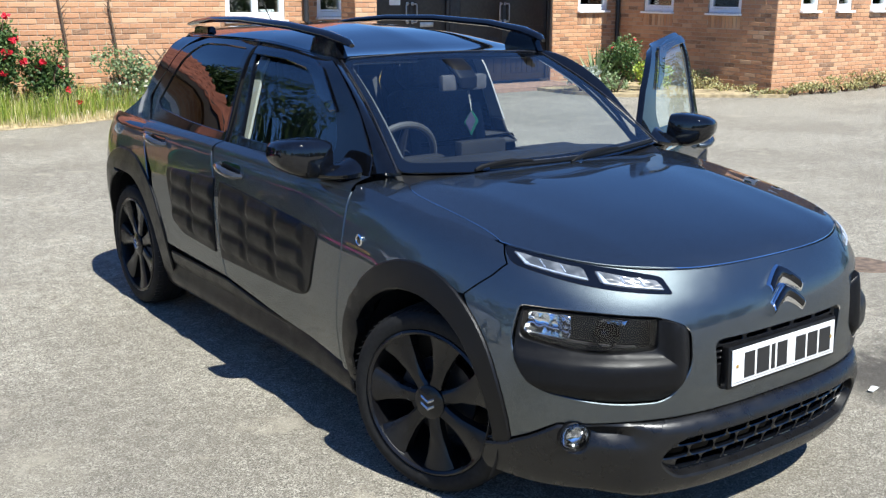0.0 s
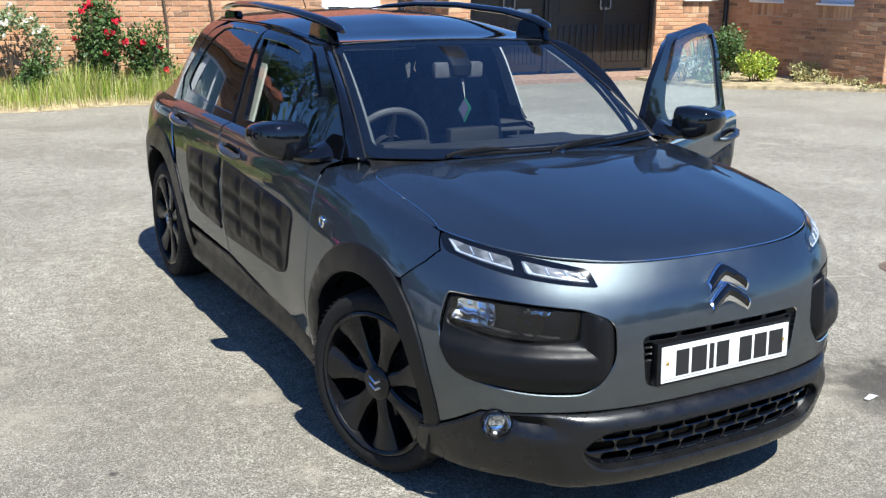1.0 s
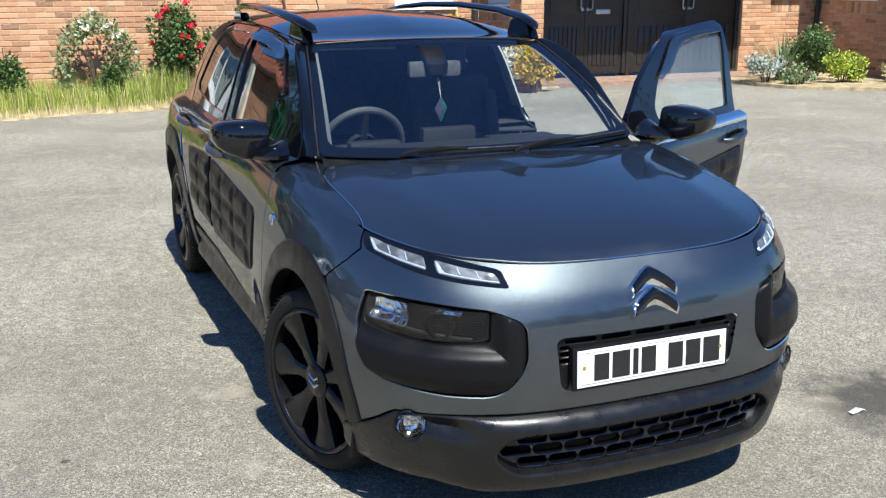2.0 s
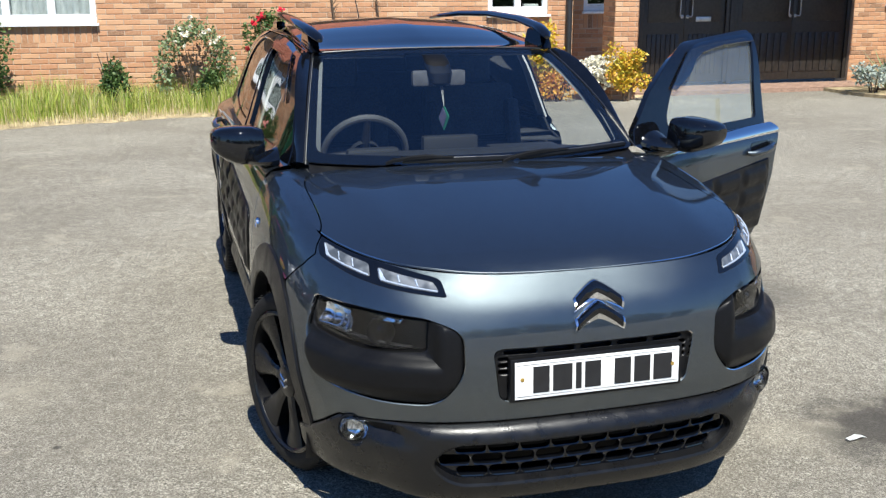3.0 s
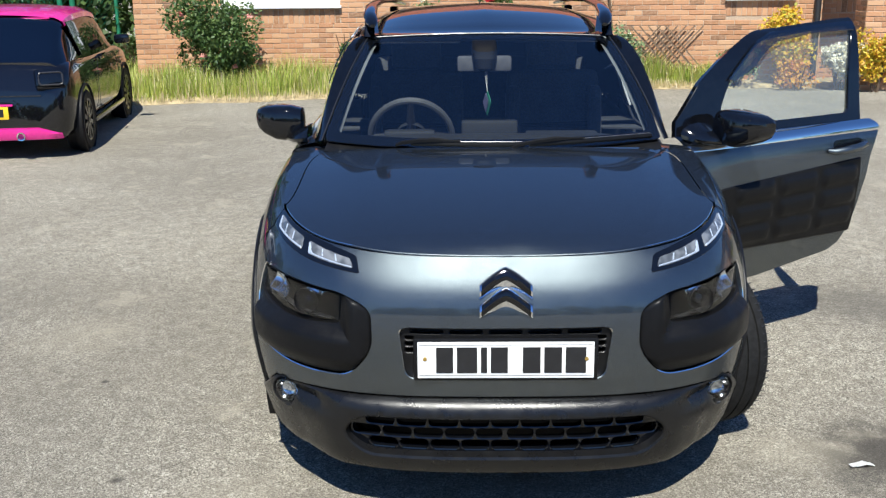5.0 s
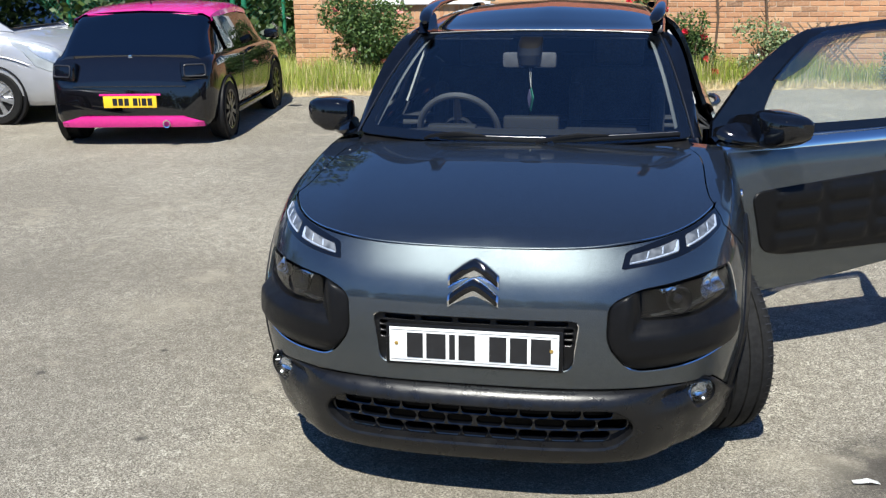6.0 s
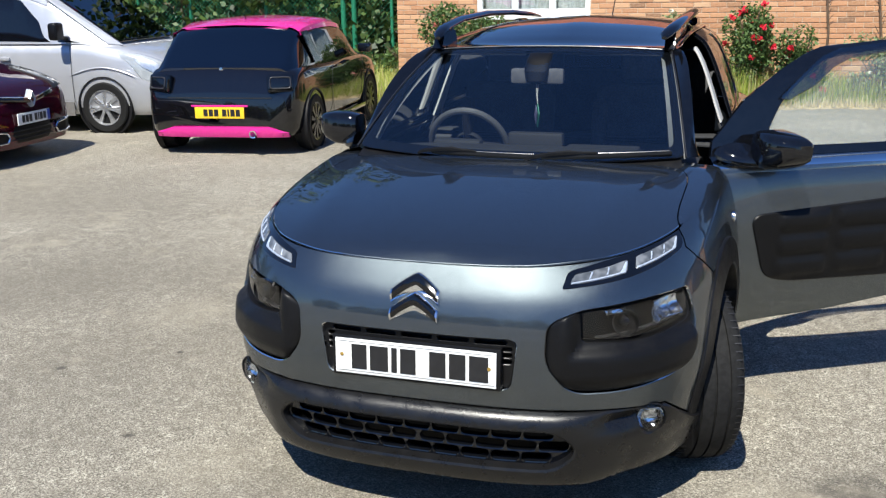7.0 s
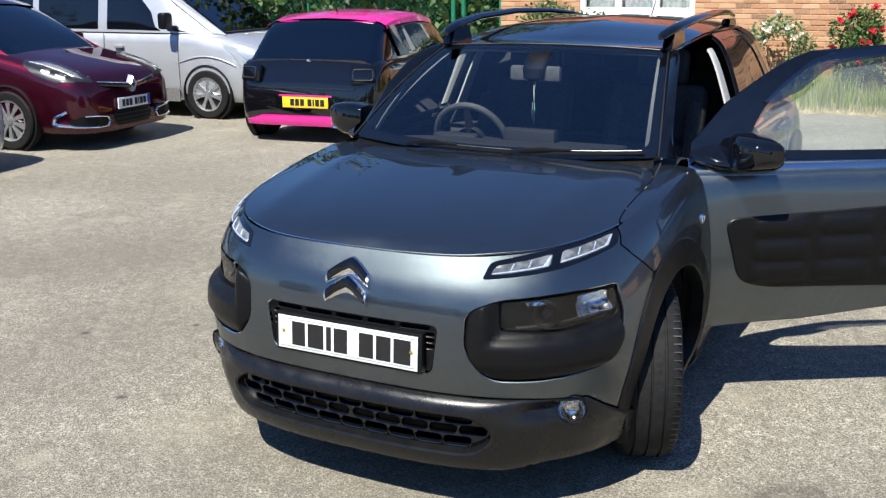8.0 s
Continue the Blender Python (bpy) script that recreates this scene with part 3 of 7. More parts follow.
def bumper_relief(s, v):
    """A hollow beside each fog lamp, and a rounded chin."""
    s = abs(s)
    hollow = math.exp(-((s - 0.645) / 0.105) ** 2 - ((v - 0.366) / 0.024) ** 2)
    chin = max(0.0, 1 - abs(v - 0.20) / 0.05) * 0.006
    t = max(0.0, min(1.0, (0.404 - v) / 0.040))
    ledge = 0.026 * max(0.0, min(1.0, (0.70 - s) / 0.15))
    return 0.004 + (0.010 + ledge) * math.sin(t * math.pi / 2) - 0.040 * hollow + chin


low = LOWER + mirror_poly(LOWER)[1:-1]
FOG = [(0.757 + 0.046 * math.cos(2 * math.pi * i / 20), 0.352 + 0.046 * math.sin(2 * math.pi * i / 20)) for i in range(20)]
bm = sheet(low, belt, [LGRILLE, FOG, mirror_poly(FOG)], step=0.022, hole_lip=0.045, soft=0.006, shape=bumper_relief)
part("lower_bumper", bm, BUMPER, CAR, "matt black lower bumper")


def capsule(cx, cy, w, h, n=5):
    return rounded([(cx - w / 2, cy - h / 2), (cx + w / 2, cy - h / 2), (cx + w / 2, cy + h / 2), (cx - w / 2, cy + h / 2)], h * 0.48, n)


# lower grille: three rows of capsule-shaped cells before a dark duct
cells = []
for row, v in enumerate((0.327, 0.288, 0.249)):
    for i in range(-5, 6):
        cx = i * 0.098 + (0.049 if row == 1 else 0.0)
        reach = 0.497 - abs(v - 0.286) * 1.0
        if abs(cx) + 0.04 < reach:
            cells.append(capsule(cx, v, 0.092, 0.0325, 3))
bm = sheet(inset(LGRILLE, -0.004), belt, cells, step=0.03, off=0.012, lip=0.0, hole_lip=0.022, edge=0.02, soft=0.003)
part("lower_grille", bm, GLOSS, CAR, "black grille of capsule-shaped cells")
bm = sheet(inset(LGRILLE, -0.03), belt, step=0.06, off=-0.06, lip=0.0)
part("duct", bm, BLACK_VOID, CAR)

# upper grille, plate holder and number plate
cells = [capsule(x * 0.117, 0.640, 0.098, 0.019, 3) for x in (-2, -1, 0, 1, 2)]
for sg in (-1, 1):
    cells += [capsule(sg * 0.286, v, 0.030, 0.017, 3) for v in (0.611, 0.586, 0.561)]
bm = sheet(inset(GRILLE, -0.004), belt, cells, step=0.04, off=-0.018, lip=0.0, hole_lip=0.02, edge=0.02)
part("upper_grille", bm, PLASTIC, CAR)
bm = sheet(inset(GRILLE, -0.02), belt, step=0.06, off=-0.05, lip=0.0)
part("duct", bm, RUBBER_TRIM, CAR)
plate_m = pose(0, -0.792, 0.5505, -3, 0, 0)
box_part("plate_holder", (0.545, 0.03, 0.132), (0, 0.018, 0), PLASTIC, CAR, 0.006).matrix_local = plate_m
PLATE = box_part("number_plate", (0.520, 0.004, 0.111), (0, 0, 0), WHITE_PL, CAR, 0.0015, "white plate with black bars")
PLATE.matrix_local = plate_m
x = -0.205
for w in (0.050, 0.060, 0.018, 0.050, 0.0, 0.052, 0.052, 0.060):
    if w:
        box_part("character_bar", (w, 0.0016, 0.079), (x + w / 2, -0.0028, 0), BLACK_INK, PLATE, 0.0)
    x += w + (0.011 if w else 0.033)
for sg in (-1, 1):
    bm = bmesh.new()
    lathe(bm, [(0.006, 0.0), (0.006, 0.002), (0.0, 0.003)], pose(sg * 0.238, -0.002, 0.004, 0, 0, -90), 12)
    part("screw", bm, simple("brass plate screw", (0.55, 0.36, 0.10), 0.4, metal=0.7), PLATE)
box_part("plate_border", (0.51, 0.001, 0.0015), (0, -0.0024, 0.047), STEEL, PLATE, 0.0)
box_part("plate_border", (0.51, 0.001, 0.0015), (0, -0.0024, -0.047), STEEL, PLATE, 0.0)


def nose_point(x, z, off):
    """The front skin at x, z, lifted by off."""
    s, v = abs(x), z
    for _ in range(15):
        p = belt(s, v)
        s += abs(x) - p[0]
        v += (z - p[2]) * 1.2
    return Vector((x, belt(s, v)[1], z)) + normal_at(belt, max(s, 0.01), v) * off


# chevron emblem
for z0, z1, t in ((0.817, 0.770, 0.048), (0.764, 0.716, 0.050)):
    bm = bmesh.new()
    rows = []
    for i in range(-6, 7):
        x = 0.077 * i / 6
        z = z0 - (z0 - z1) * (abs(i) / 6) ** 1.3
        rows.append([nose_point(x, z + 0.001, 0.001), nose_point(x, z - t * 0.06, 0.009), nose_point(x, z - t * 0.22, 0.016), nose_point(x, z - t * 0.42, 0.0185), nose_point(x, z - t * 0.62, 0.014), nose_point(x, z - t * 0.82, 0.007), nose_point(x, z - t * (1.06 - 0.2 * abs(i) / 6), 0.001)])
    rings(bm, rows, True, (True, True))
    emblem = part("emblem", bm, CHROME, CAR, "chrome chevron emblem")
    # black face paints the dark reflection seen in the chrome
    bm = bmesh.new()
    rows = []
    for i in range(-6, 7):
        x = 0.071 * i / 6
        z = z0 - (z0 - z1) * (abs(x) / 0.077) ** 1.3
        rows.append([nose_point(x, z - t * 0.11, 0.0110), nose_point(x, z - t * 0.22, 0.0185), nose_point(x, z - t * 0.42, 0.0205), nose_point(x, z - t * 0.62, 0.0165), nose_point(x, z - t * 0.76, 0.0105)])
    rings(bm, rows, False)
    part("emblem_reflection", bm, GLOSS, emblem, "dark reflection built as a black face")

for sg in (-1, 1):
    flip = (lambda p: p) if sg > 0 else mirror_poly
    # daytime lamp: black strip with two white light guides
    bm = sheet(flip(DRL_FRAME), belt, step=0.03, off=0.0015, lip=0.006, soft=0.0015)
    strip = part("daytime_lamp", bm, GLOSS, CAR, "slim black daytime running lamp")
    for poly in ([(0.464, 0.908), (0.484, 0.966), (0.672, 1.000), (0.652, 0.925)], [(0.684, 0.930), (0.704, 1.004), (0.918, 1.019), (0.878, 0.952)]):
        bm = sheet(flip(rounded(poly, 0.015)), belt, step=0.012, off=0.004, lip=0.004,
                   shape=lambda s, v: 0.0018 * math.sin(abs(s) * 95) * math.sin(v * 150))
        guide = part("light_guide", bm, LED, strip)
        (sa, va), (sb, vb), (sc_, vc), (sd, vd) = poly
        corner = lambda u, h: ((sa + (sd - sa) * u) * (1 - h) + (sb + (sc_ - sb) * u) * h, (va + (vd - va) * u) * (1 - h) + (vb + (vc - vb) * u) * h)
        for spot in ([(0.02, 0.04), (0.02, 0.20), (0.86, 0.20), (0.94, 0.85), (0.985, 0.85), (0.97, 0.04)], [(0.30, 0.24), (0.30, 0.86), (0.335, 0.86), (0.335, 0.24)], [(0.60, 0.24), (0.60, 0.86), (0.635, 0.86), (0.635, 0.24)]):
            bm = sheet(flip(rounded([corner(u, h) for u, h in spot], 0.003)), belt, step=0.02, off=0.0065, lip=0.002)
            part("lamp_element", bm, LED_SPOT, guide)
    # headlamp pod: black cushion with a shelf, the lamp set into its upper half
    LAMP = rounded([(0.505, 0.648), (0.498, 0.782), (0.70, 0.792), (0.895, 0.772), (0.925, 0.66), (0.70, 0.628)], [0.02, 0.015, 0.1, 0.02, 0.03, 0.1])

    def pod_relief(s, v):
        s = abs(s)
        shelf = max(1 / (1 + math.exp((v - 0.612) / 0.008)), 1 / (1 + math.exp((s - 0.478) / 0.007)))
        fall = min(1.0, max(0.0, (v - 0.462) / 0.07)) * min(1.0, max(0.0, (s - 0.398) / 0.06)) * min(1.0, max(0.0, (0.985 - s) / 0.05))
        rib = 0.003 * math.exp(-((v - 0.565) / 0.004) ** 2) * (1 if 0.54 < s < 0.74 else 0)
        return -0.010 + 0.030 * shelf * min(1.0, fall * 1.3) + rib - 0.003 * (1 - shelf)
    bm = sheet(flip(inset(POD, 0.002)), belt, [flip(LAMP)], step=0.014, lip=0.02, hole_lip=0.05, shape=pod_relief, soft=0.004)
    pod = part("headlamp_pod", bm, BUMPP, CAR, "black plastic headlamp pod")
    bm = sheet(flip(inset(LAMP, 0.0015)), belt, step=0.02, off=-0.002, lip=0.0, shape=lambda s, v: -0.17 * max(0.0, 0.785 - v))
    lens = part("lens", bm, LENS, pod, "clear headlamp lens")
    lens.visible_shadow = False
    bm = sheet(flip(inset(LAMP, -0.012)), belt, step=0.04, off=-0.085, lip=0.0)
    part("housing", bm, BLACK_VOID, pod)
    for s0, rad, mat, nm in ((0.66, 0.040, RIM, "projector"),):
        c = Vector(belt(sg * s0, 0.712))
        n = normal_at(belt, sg * s0, 0.712)
        aim = (n * 0.5 + Vector((0, -1, 0)) * 0.5).normalized()
        m = Matrix.Translation(c - n * 0.050) @ aim.to_track_quat("X", "Z").to_matrix().to_4x4()
        bm = bmesh.new()
        lathe(bm, [(rad * 1.05, 0.026), (rad, 0.026), (rad * 0.85, 0.0), (rad * 0.6, -0.015), (rad * 0.3, -0.022), (0.0, -0.024)], m, 24)
        part(nm, bm, mat, pod)
        bm = bmesh.new()
        lathe(bm, [(0.016, -0.02), (0.018, 0.0), (0.014, 0.012), (0.0, 0.018)], m, 16)
        part("bulb", bm, GLOSS, pod)
    # mirror bowl at the outer end, and bright strips along the top and bottom
    def bowl(s, v):
        d = ((abs(s) - 0.835) / 0.075) ** 2 + ((v - 0.725) / 0.052) ** 2
        return 0.030 * min(1.6, d) - 0.034 + 0.0024 * math.sin(abs(s) * 170)
    bm = sheet(flip(rounded([(0.762, 0.676), (0.752, 0.780), (0.888, 0.768), (0.914, 0.682)], 0.02)), belt, step=0.007, off=-0.030, lip=0.01, shape=bowl)
    part("reflector", bm, REFLECT, pod, "fluted mirror bowl")
    for poly, hgt in (([(0.590, 0.752), (0.580, 0.779), (0.660, 0.783), (0.690, 0.756)], 0.006), ([(0.56, 0.650), (0.56, 0.657), (0.90, 0.682), (0.905, 0.672)], 0.003)):
        bm = sheet(flip(rounded(poly, 0.003)), belt, step=0.011, off=-0.040, lip=0.02, shape=lambda s, v: hgt * math.sin(abs(s) * 120))
        part("reflector", bm, REFLECT if hgt > 0.004 else SATIN, pod)
    # fog lamp
    c = Vector(belt(sg * 0.757, 0.352))
    n = normal_at(belt, sg * 0.757, 0.352)
    aim = (n + Vector((0, -0.9, 0.05))).normalized()
    m = Matrix.Translation(c + n * 0.002) @ aim.to_track_quat("X", "Z").to_matrix().to_4x4()
    bm = bmesh.new()
    lathe(bm, [(0.050, -0.03), (0.050, 0.004), (0.047, 0.006), (0.045, 0.0), (0.045, -0.03)], m, 32)
    fog = part("fog_lamp", bm, PLASTIC, CAR)
    bm = bmesh.new()
    lathe(bm, [(0.045, 0.0), (0.038, 0.006), (0.02, 0.010), (0.0, 0.011)], m, 32)
    part("lens", bm, LENS, fog).visible_shadow = False
    bm = bmesh.new()
    lathe(bm, [(0.043, -0.004), (0.036, -0.016), (0.02, -0.026), (0.0, -0.028)], m, 32)
    part("reflector", bm, FOG_BOWL, fog)

# bonnet
gap_line = spline((-0.245, 0.716), (-0.2, 0.707), (-0.1, 0.701), (0.0, 0.700), (0.1, 0.700), (0.2, 0.696), (0.27, 0.682), (0.34, 0.645))
GAP = [(gap_line(y), y) for y in [-0.24 + 0.02 * i for i in range(30)]]   # joint between bonnet and fender
BON = [(p[0], p[1]) for p in EDGE if p[1] < -0.25]
BON += [(x - 0.0005, y) for x, y in GAP if y < 0.33] + [(0.50, 0.315), (0.25, 0.285), (0.0, 0.28)]
bon = BON[1:] + [(-a, b) for a, b in BON[-2:0:-1]] + [BON[0]]
bm = sheet(inset(bon, 0.0015), bonnet_at, step=0.03, lip=0.006, soft=0.0016, shape=lambda x, y: 0.004 * math.exp(-((abs(x) - 0.45 - 0.12 * (y + 0.7)) / 0.07) ** 2))
part("bonnet", bm, PAINT, CAR)

for sg in (-1, 1):
    flip = (lambda p: p) if sg > 0 else mirror_poly
    tail = [on_side(0.47, 0.30), on_side(0.452, 0.50), on_side(0.43, 0.76), on_side(0.452, 0.954), (NOSE_S + 0.10, 1.05)]
    fen = [(s + 0.004, v) for s, v in FENDER_GAP] + [p for p in ARCH_OUT if p[0] > 1.10] + tail + [(NOSE_S + 0.05, 1.05)] + [(NOSE_S * i / 60, 1.05) for i in range(60, 0, -1) if EDGE[i][1] > -0.235]
    bm = sheet(flip(fen), belt, step=0.03, lip=0.0, soft=0.0)
    top = [(0.7195, -0.246)] + [(EDGE[i][0], EDGE[i][1]) for i in range(61) if EDGE[i][1] > -0.235] + [(0.782, NOSE_C + 0.05), (0.782, NOSE_C + 0.10), (0.66, 0.44)] + [(x + 0.001, y) for x, y in GAP[::-1] if y > -0.25]
    bm = sheet([(sg * a, b) for a, b in top][::sg], bonnet_at, step=0.03, into=bm, lip=0.0, soft=0.0)
    bmesh.ops.remove_doubles(bm, verts=bm.verts, dist=0.0015)
    part("fender", bm, PAINT, CAR)
    bm = sheet(flip(ARCH_OUT + ARCH_IN[::-1]), belt, step=0.025, off=0.008, lip=0.05, soft=0.006)
    part("wheel_arch", bm, PLASTIC, CAR, "matt black wheel arch cladding")
    c = Vector(belt(sg * 1.665, 0.803))
    bm = bmesh.new()
    m = Matrix.Translation(c) @ pose(0, 0, 0, 0, 0, 0 if sg > 0 else 180)
    lathe(bm, [(0.021, -0.004), (0.021, 0.004), (0.016, 0.007), (0.013, 0.004)], m, 24)
    badge = part("side_badge", bm, CHROME, CAR, "small round chrome badge")
    bm = bmesh.new()
    lathe(bm, [(0.013, 0.0045), (0.0, 0.006)], m, 16)
    part("badge_centre", bm, GLOSS, badge)

# rear wings, tail, sills and rear arches
RARCH_OUT = arch(2.60, 0.36, 0.475, 205, -25, ry=0.49)
RARCH_IN = arch(2.60, 0.35, 0.362, 205, -25)
TAIL_S = SIDE_S + 1.25
for sg in (-1, 1):
    flip = (lambda p: p) if sg > 0 else mirror_poly
    wing = [p for p in RARCH_OUT if p[0] > on_side(2.24, 0.5)[0]] + [(SIDE_S + 0.62, 0.25), (TAIL_S, 0.25), (TAIL_S, 1.0), (SIDE_S, 0.985), on_side(2.40, 0.955), on_side(2.36, 0.88)]
    bm = sheet(flip(wing), belt, step=0.045, lip=0.008)
    part("rear_wing", bm, PAINT, CAR)
    bm = sheet(flip(RARCH_OUT + RARCH_IN[::-1]), belt, step=0.025, off=0.008, lip=0.05, soft=0.006)
    part("wheel_arch", bm, PLASTIC, CAR, "matt black wheel arch cladding")
    sill = [on_side(0.36, 0.20), on_side(0.40, 0.295), on_side(0.95, 0.328), on_side(1.45, 0.392), on_side(2.09, 0.392), on_side(2.16, 0.20)]
    bm = sheet(flip(sill), belt, step=0.02, soft=0.006, shape=lambda s, v: 0.026 * math.exp(-((v - 0.235) / 0.04) ** 2) - 0.012 * math.exp(-((v - 0.31) / 0.02) ** 2))
    part("sill", bm, PLASTIC, CAR, "black plastic sill cladding")
    # lining of the wheel wells
    for y in (AXLE_F, AXLE_R):
        bm = bmesh.new()
        loops = []
        for x in (0.50, 0.80 if y == AXLE_F else 0.82):
            loops.append([(sg * x, y + 0.372 * math.cos(radians(a)), 0.35 + 0.372 * math.sin(radians(a))) for a in range(-30, 211, 12)])
        rings(bm, loops, False)
        bm.faces.new([bm.verts.new((p[0] - sg * 0.001, p[1], p[2])) for p in loops[0]])
        part("wheel_well", bm, RUBBER_TRIM, CAR)

# dark boxes added out of sight to block light beneath the car
bm = bmesh.new()
add_box(bm, (1.0, 3.5, 0.05), (0, 1.25, 0.24), None, 0.01)
add_box(bm, (1.56, 1.75, 0.05), (0, 1.30, 0.235), None, 0.01)
part("underbody_blocker", bm, RUBBER_TRIM, CAR)
# unseen tray added to stop sun leaking through below the front bumper
bm = bmesh.new()
rings(bm, [[(a, b, z) for a, b in ((-0.42, -0.70), (0.42, -0.70), (0.60, -0.58), (0.70, -0.42), (0.70, -0.30), (-0.70, -0.30), (-0.70, -0.42), (-0.60, -0.58))] for z in (0.186, 0.20)], True, (True, True))
part("light_leak_tray", bm, RUBBER_TRIM, CAR)
box_part("radiator", (1.0, 0.05, 0.55), (0, -0.50, 0.50), RUBBER_TRIM, CAR, 0.01)
box_part("bulkhead", (1.46, 0.05, 0.62), (0, 0.42, 0.60), RUBBER_TRIM, CAR, 0.01)

# dark sheet added behind the joints of the panels to keep light out of the gaps
for sg, spans in ((-1, ((0.38, 2.42),)), (1, ((0.38, 0.49), (1.46, 2.42)))):
    for ya, yb in spans:
        shell = [on_side(ya, 0.36), on_side(yb if yb < 2.0 else 2.05, 0.42), on_side(yb if yb < 2.0 else 2.12, 0.62), on_side(yb, 0.84), on_side(yb, 0.93), on_side(ya, 0.93)]
        bm = sheet(shell if sg > 0 else mirror_poly(shell), belt, step=0.08, off=-0.028, lip=0.0)
        part("joint_backing", bm, RUBBER_TRIM, CAR)

# roof, tail and pillars
ROOF = [(0.0, 0.985), (0.30, 0.987), (0.50, 0.994), (0.537, 1.01), (0.545, 1.30), (0.545, 1.8), (0.545, 2.3), (0.53, 2.53), (0.30, 2.68), (0.0, 2.72)]
bm = sheet(ROOF + [(-a, b) for a, b in ROOF[-2:0:-1]], roof_at, step=0.05)
part("roof", bm, GLOSS, CAR, "black glass roof panel")
rear_line = spline((0.0, 3.05), (0.09, 2.89), (0.18, 2.71), (0.29, 2.62), (0.54, 2.48))
bm = bmesh.new()
loops = []
for i in range(13):
    w = 0.545 * i / 12
    a = Vector(house(rear_line(w), w))
    loops.append([Vector((a.x * c, a.y + 0.10 * (1 - c * c), a.z)) for c in (1, 0.85, 0.6, 0.3, 0.0, -0.3, -0.6, -0.85, -1)])
rings(bm, loops, False)
part("tailgate", bm, GLOSS, CAR)

A_EDGE = spline((0.0, 0.47), (0.11, 0.485), (0.27, 0.625), (0.46, 0.90), (0.52, 1.0))
FWIN = rounded([(0.735, 0.105), (0.715, 0.16), (0.775, 0.26), (0.885, 0.352), (0.97, 0.42), (1.05, 0.456), (1.25, 0.474), (1.530, 0.468), (1.460, 0.25), (1.430, 0.105)], [0.02, 0.03, 0.05, 0.05, 0.04, 0.04, 0, 0.02, 0, 0.02])
RWIN = rounded([(1.578, 0.105), (1.605, 0.25), (1.650, 0.466), (1.90, 0.480), (2.12, 0.474), (2.28, 0.36), (2.45, 0.165), (2.38, 0.135), (2.0, 0.115)], [0.02, 0, 0.02, 0, 0.05, 0.05, 0.02, 0.02, 0])
for sg in (-1, 1):
    hs = (lambda p: p) if sg > 0 else (lambda p: [(a, -b) for a, b in p][::-1])
    # windscreen pillar: from the screen's edge round to the side
    bm = bmesh.new()
    rows = []
    for i in range(17):
        b = i / 16
        p0 = Vector(screen(sg * 0.975, b))
        w = 0.075 + 0.435 * b
        p2 = Vector(house(A_EDGE(w) - 0.004, sg * w))
        p1 = (p0 + p2) / 2 + Vector((sg * 0.008, -0.010, 0.009))
        rows.append([(1 - t) ** 2 * p0 + 2 * t * (1 - t) * p1 + t * t * p2 for t in (0, 0.15, 0.35, 0.55, 0.75, 0.9, 1)])
    rings(bm, rows, False)
    part("windscreen_pillar", bm, GLOSS, CAR)
    bm = bmesh.new()
    tube(bm, [Vector(screen(sg * 0.972, i / 12)) + Vector((0, -0.004, 0.004)) for i in range(13)], 0.003, 6)
    part("screen_trim", bm, SATIN, CAR)
    rail = [(A_EDGE(0.515), 0.531)] + [(y, 0.531) for y in (1.1, 1.4, 1.8, 2.2, 2.40)] + [(2.50, 0.546), (2.2, 0.546), (1.6, 0.546), (1.15, 0.546), (1.03, 0.550)]
    bm = sheet(hs(rail), house, step=0.04, lip=0.006)
    part("roof_rail", bm, GLOSS, CAR)
    quarter_p = [(2.44, 0.0), (2.60, 0.18), (2.46, 0.30), (2.26, 0.527), (2.51, 0.527)] + [(rear_line(w), w) for w in (0.4, 0.29, 0.18, 0.09, 0.0)]
    bm = sheet(hs(quarter_p), house, step=0.05, lip=0.006)
    rear_shoulder = []
    for i in range(17):
        y = 2.42 + 0.64 * i / 16
        p0, p3 = Vector(belt(*on_side(y, 0.935))), Vector(house(y, 0.05))
        p1 = p0 + Vector((0, 0, 0.03))
        rear_shoulder.append([Vector((sg * q.x, q.y, q.z)) for q in [(1 - t) ** 2 * p0 + 2 * t * (1 - t) * p1 + t * t * p3 for t in (0, 0.25, 0.5, 0.75, 1)]])
    rings(bm, rear_shoulder, False)
    part("rear_pillar", bm, GLOSS, CAR)
    bp = [(1.507, 0.0), (1.540, 0.25), (1.580, 0.526), (1.594, 0.526), (1.560, 0.25), (1.538, 0.0)]
    bm = sheet(hs(bp), house, step=0.05, off=-0.012, lip=0.0)
    part("door_pillar", bm, RUBBER_TRIM, CAR)


# doors: skin, window frame, glass, cushion panel, handle; the front one with its mirror
def shifted(bm, at):
    bmesh.ops.translate(bm, verts=bm.verts, vec=-Vector(at))
    return bm


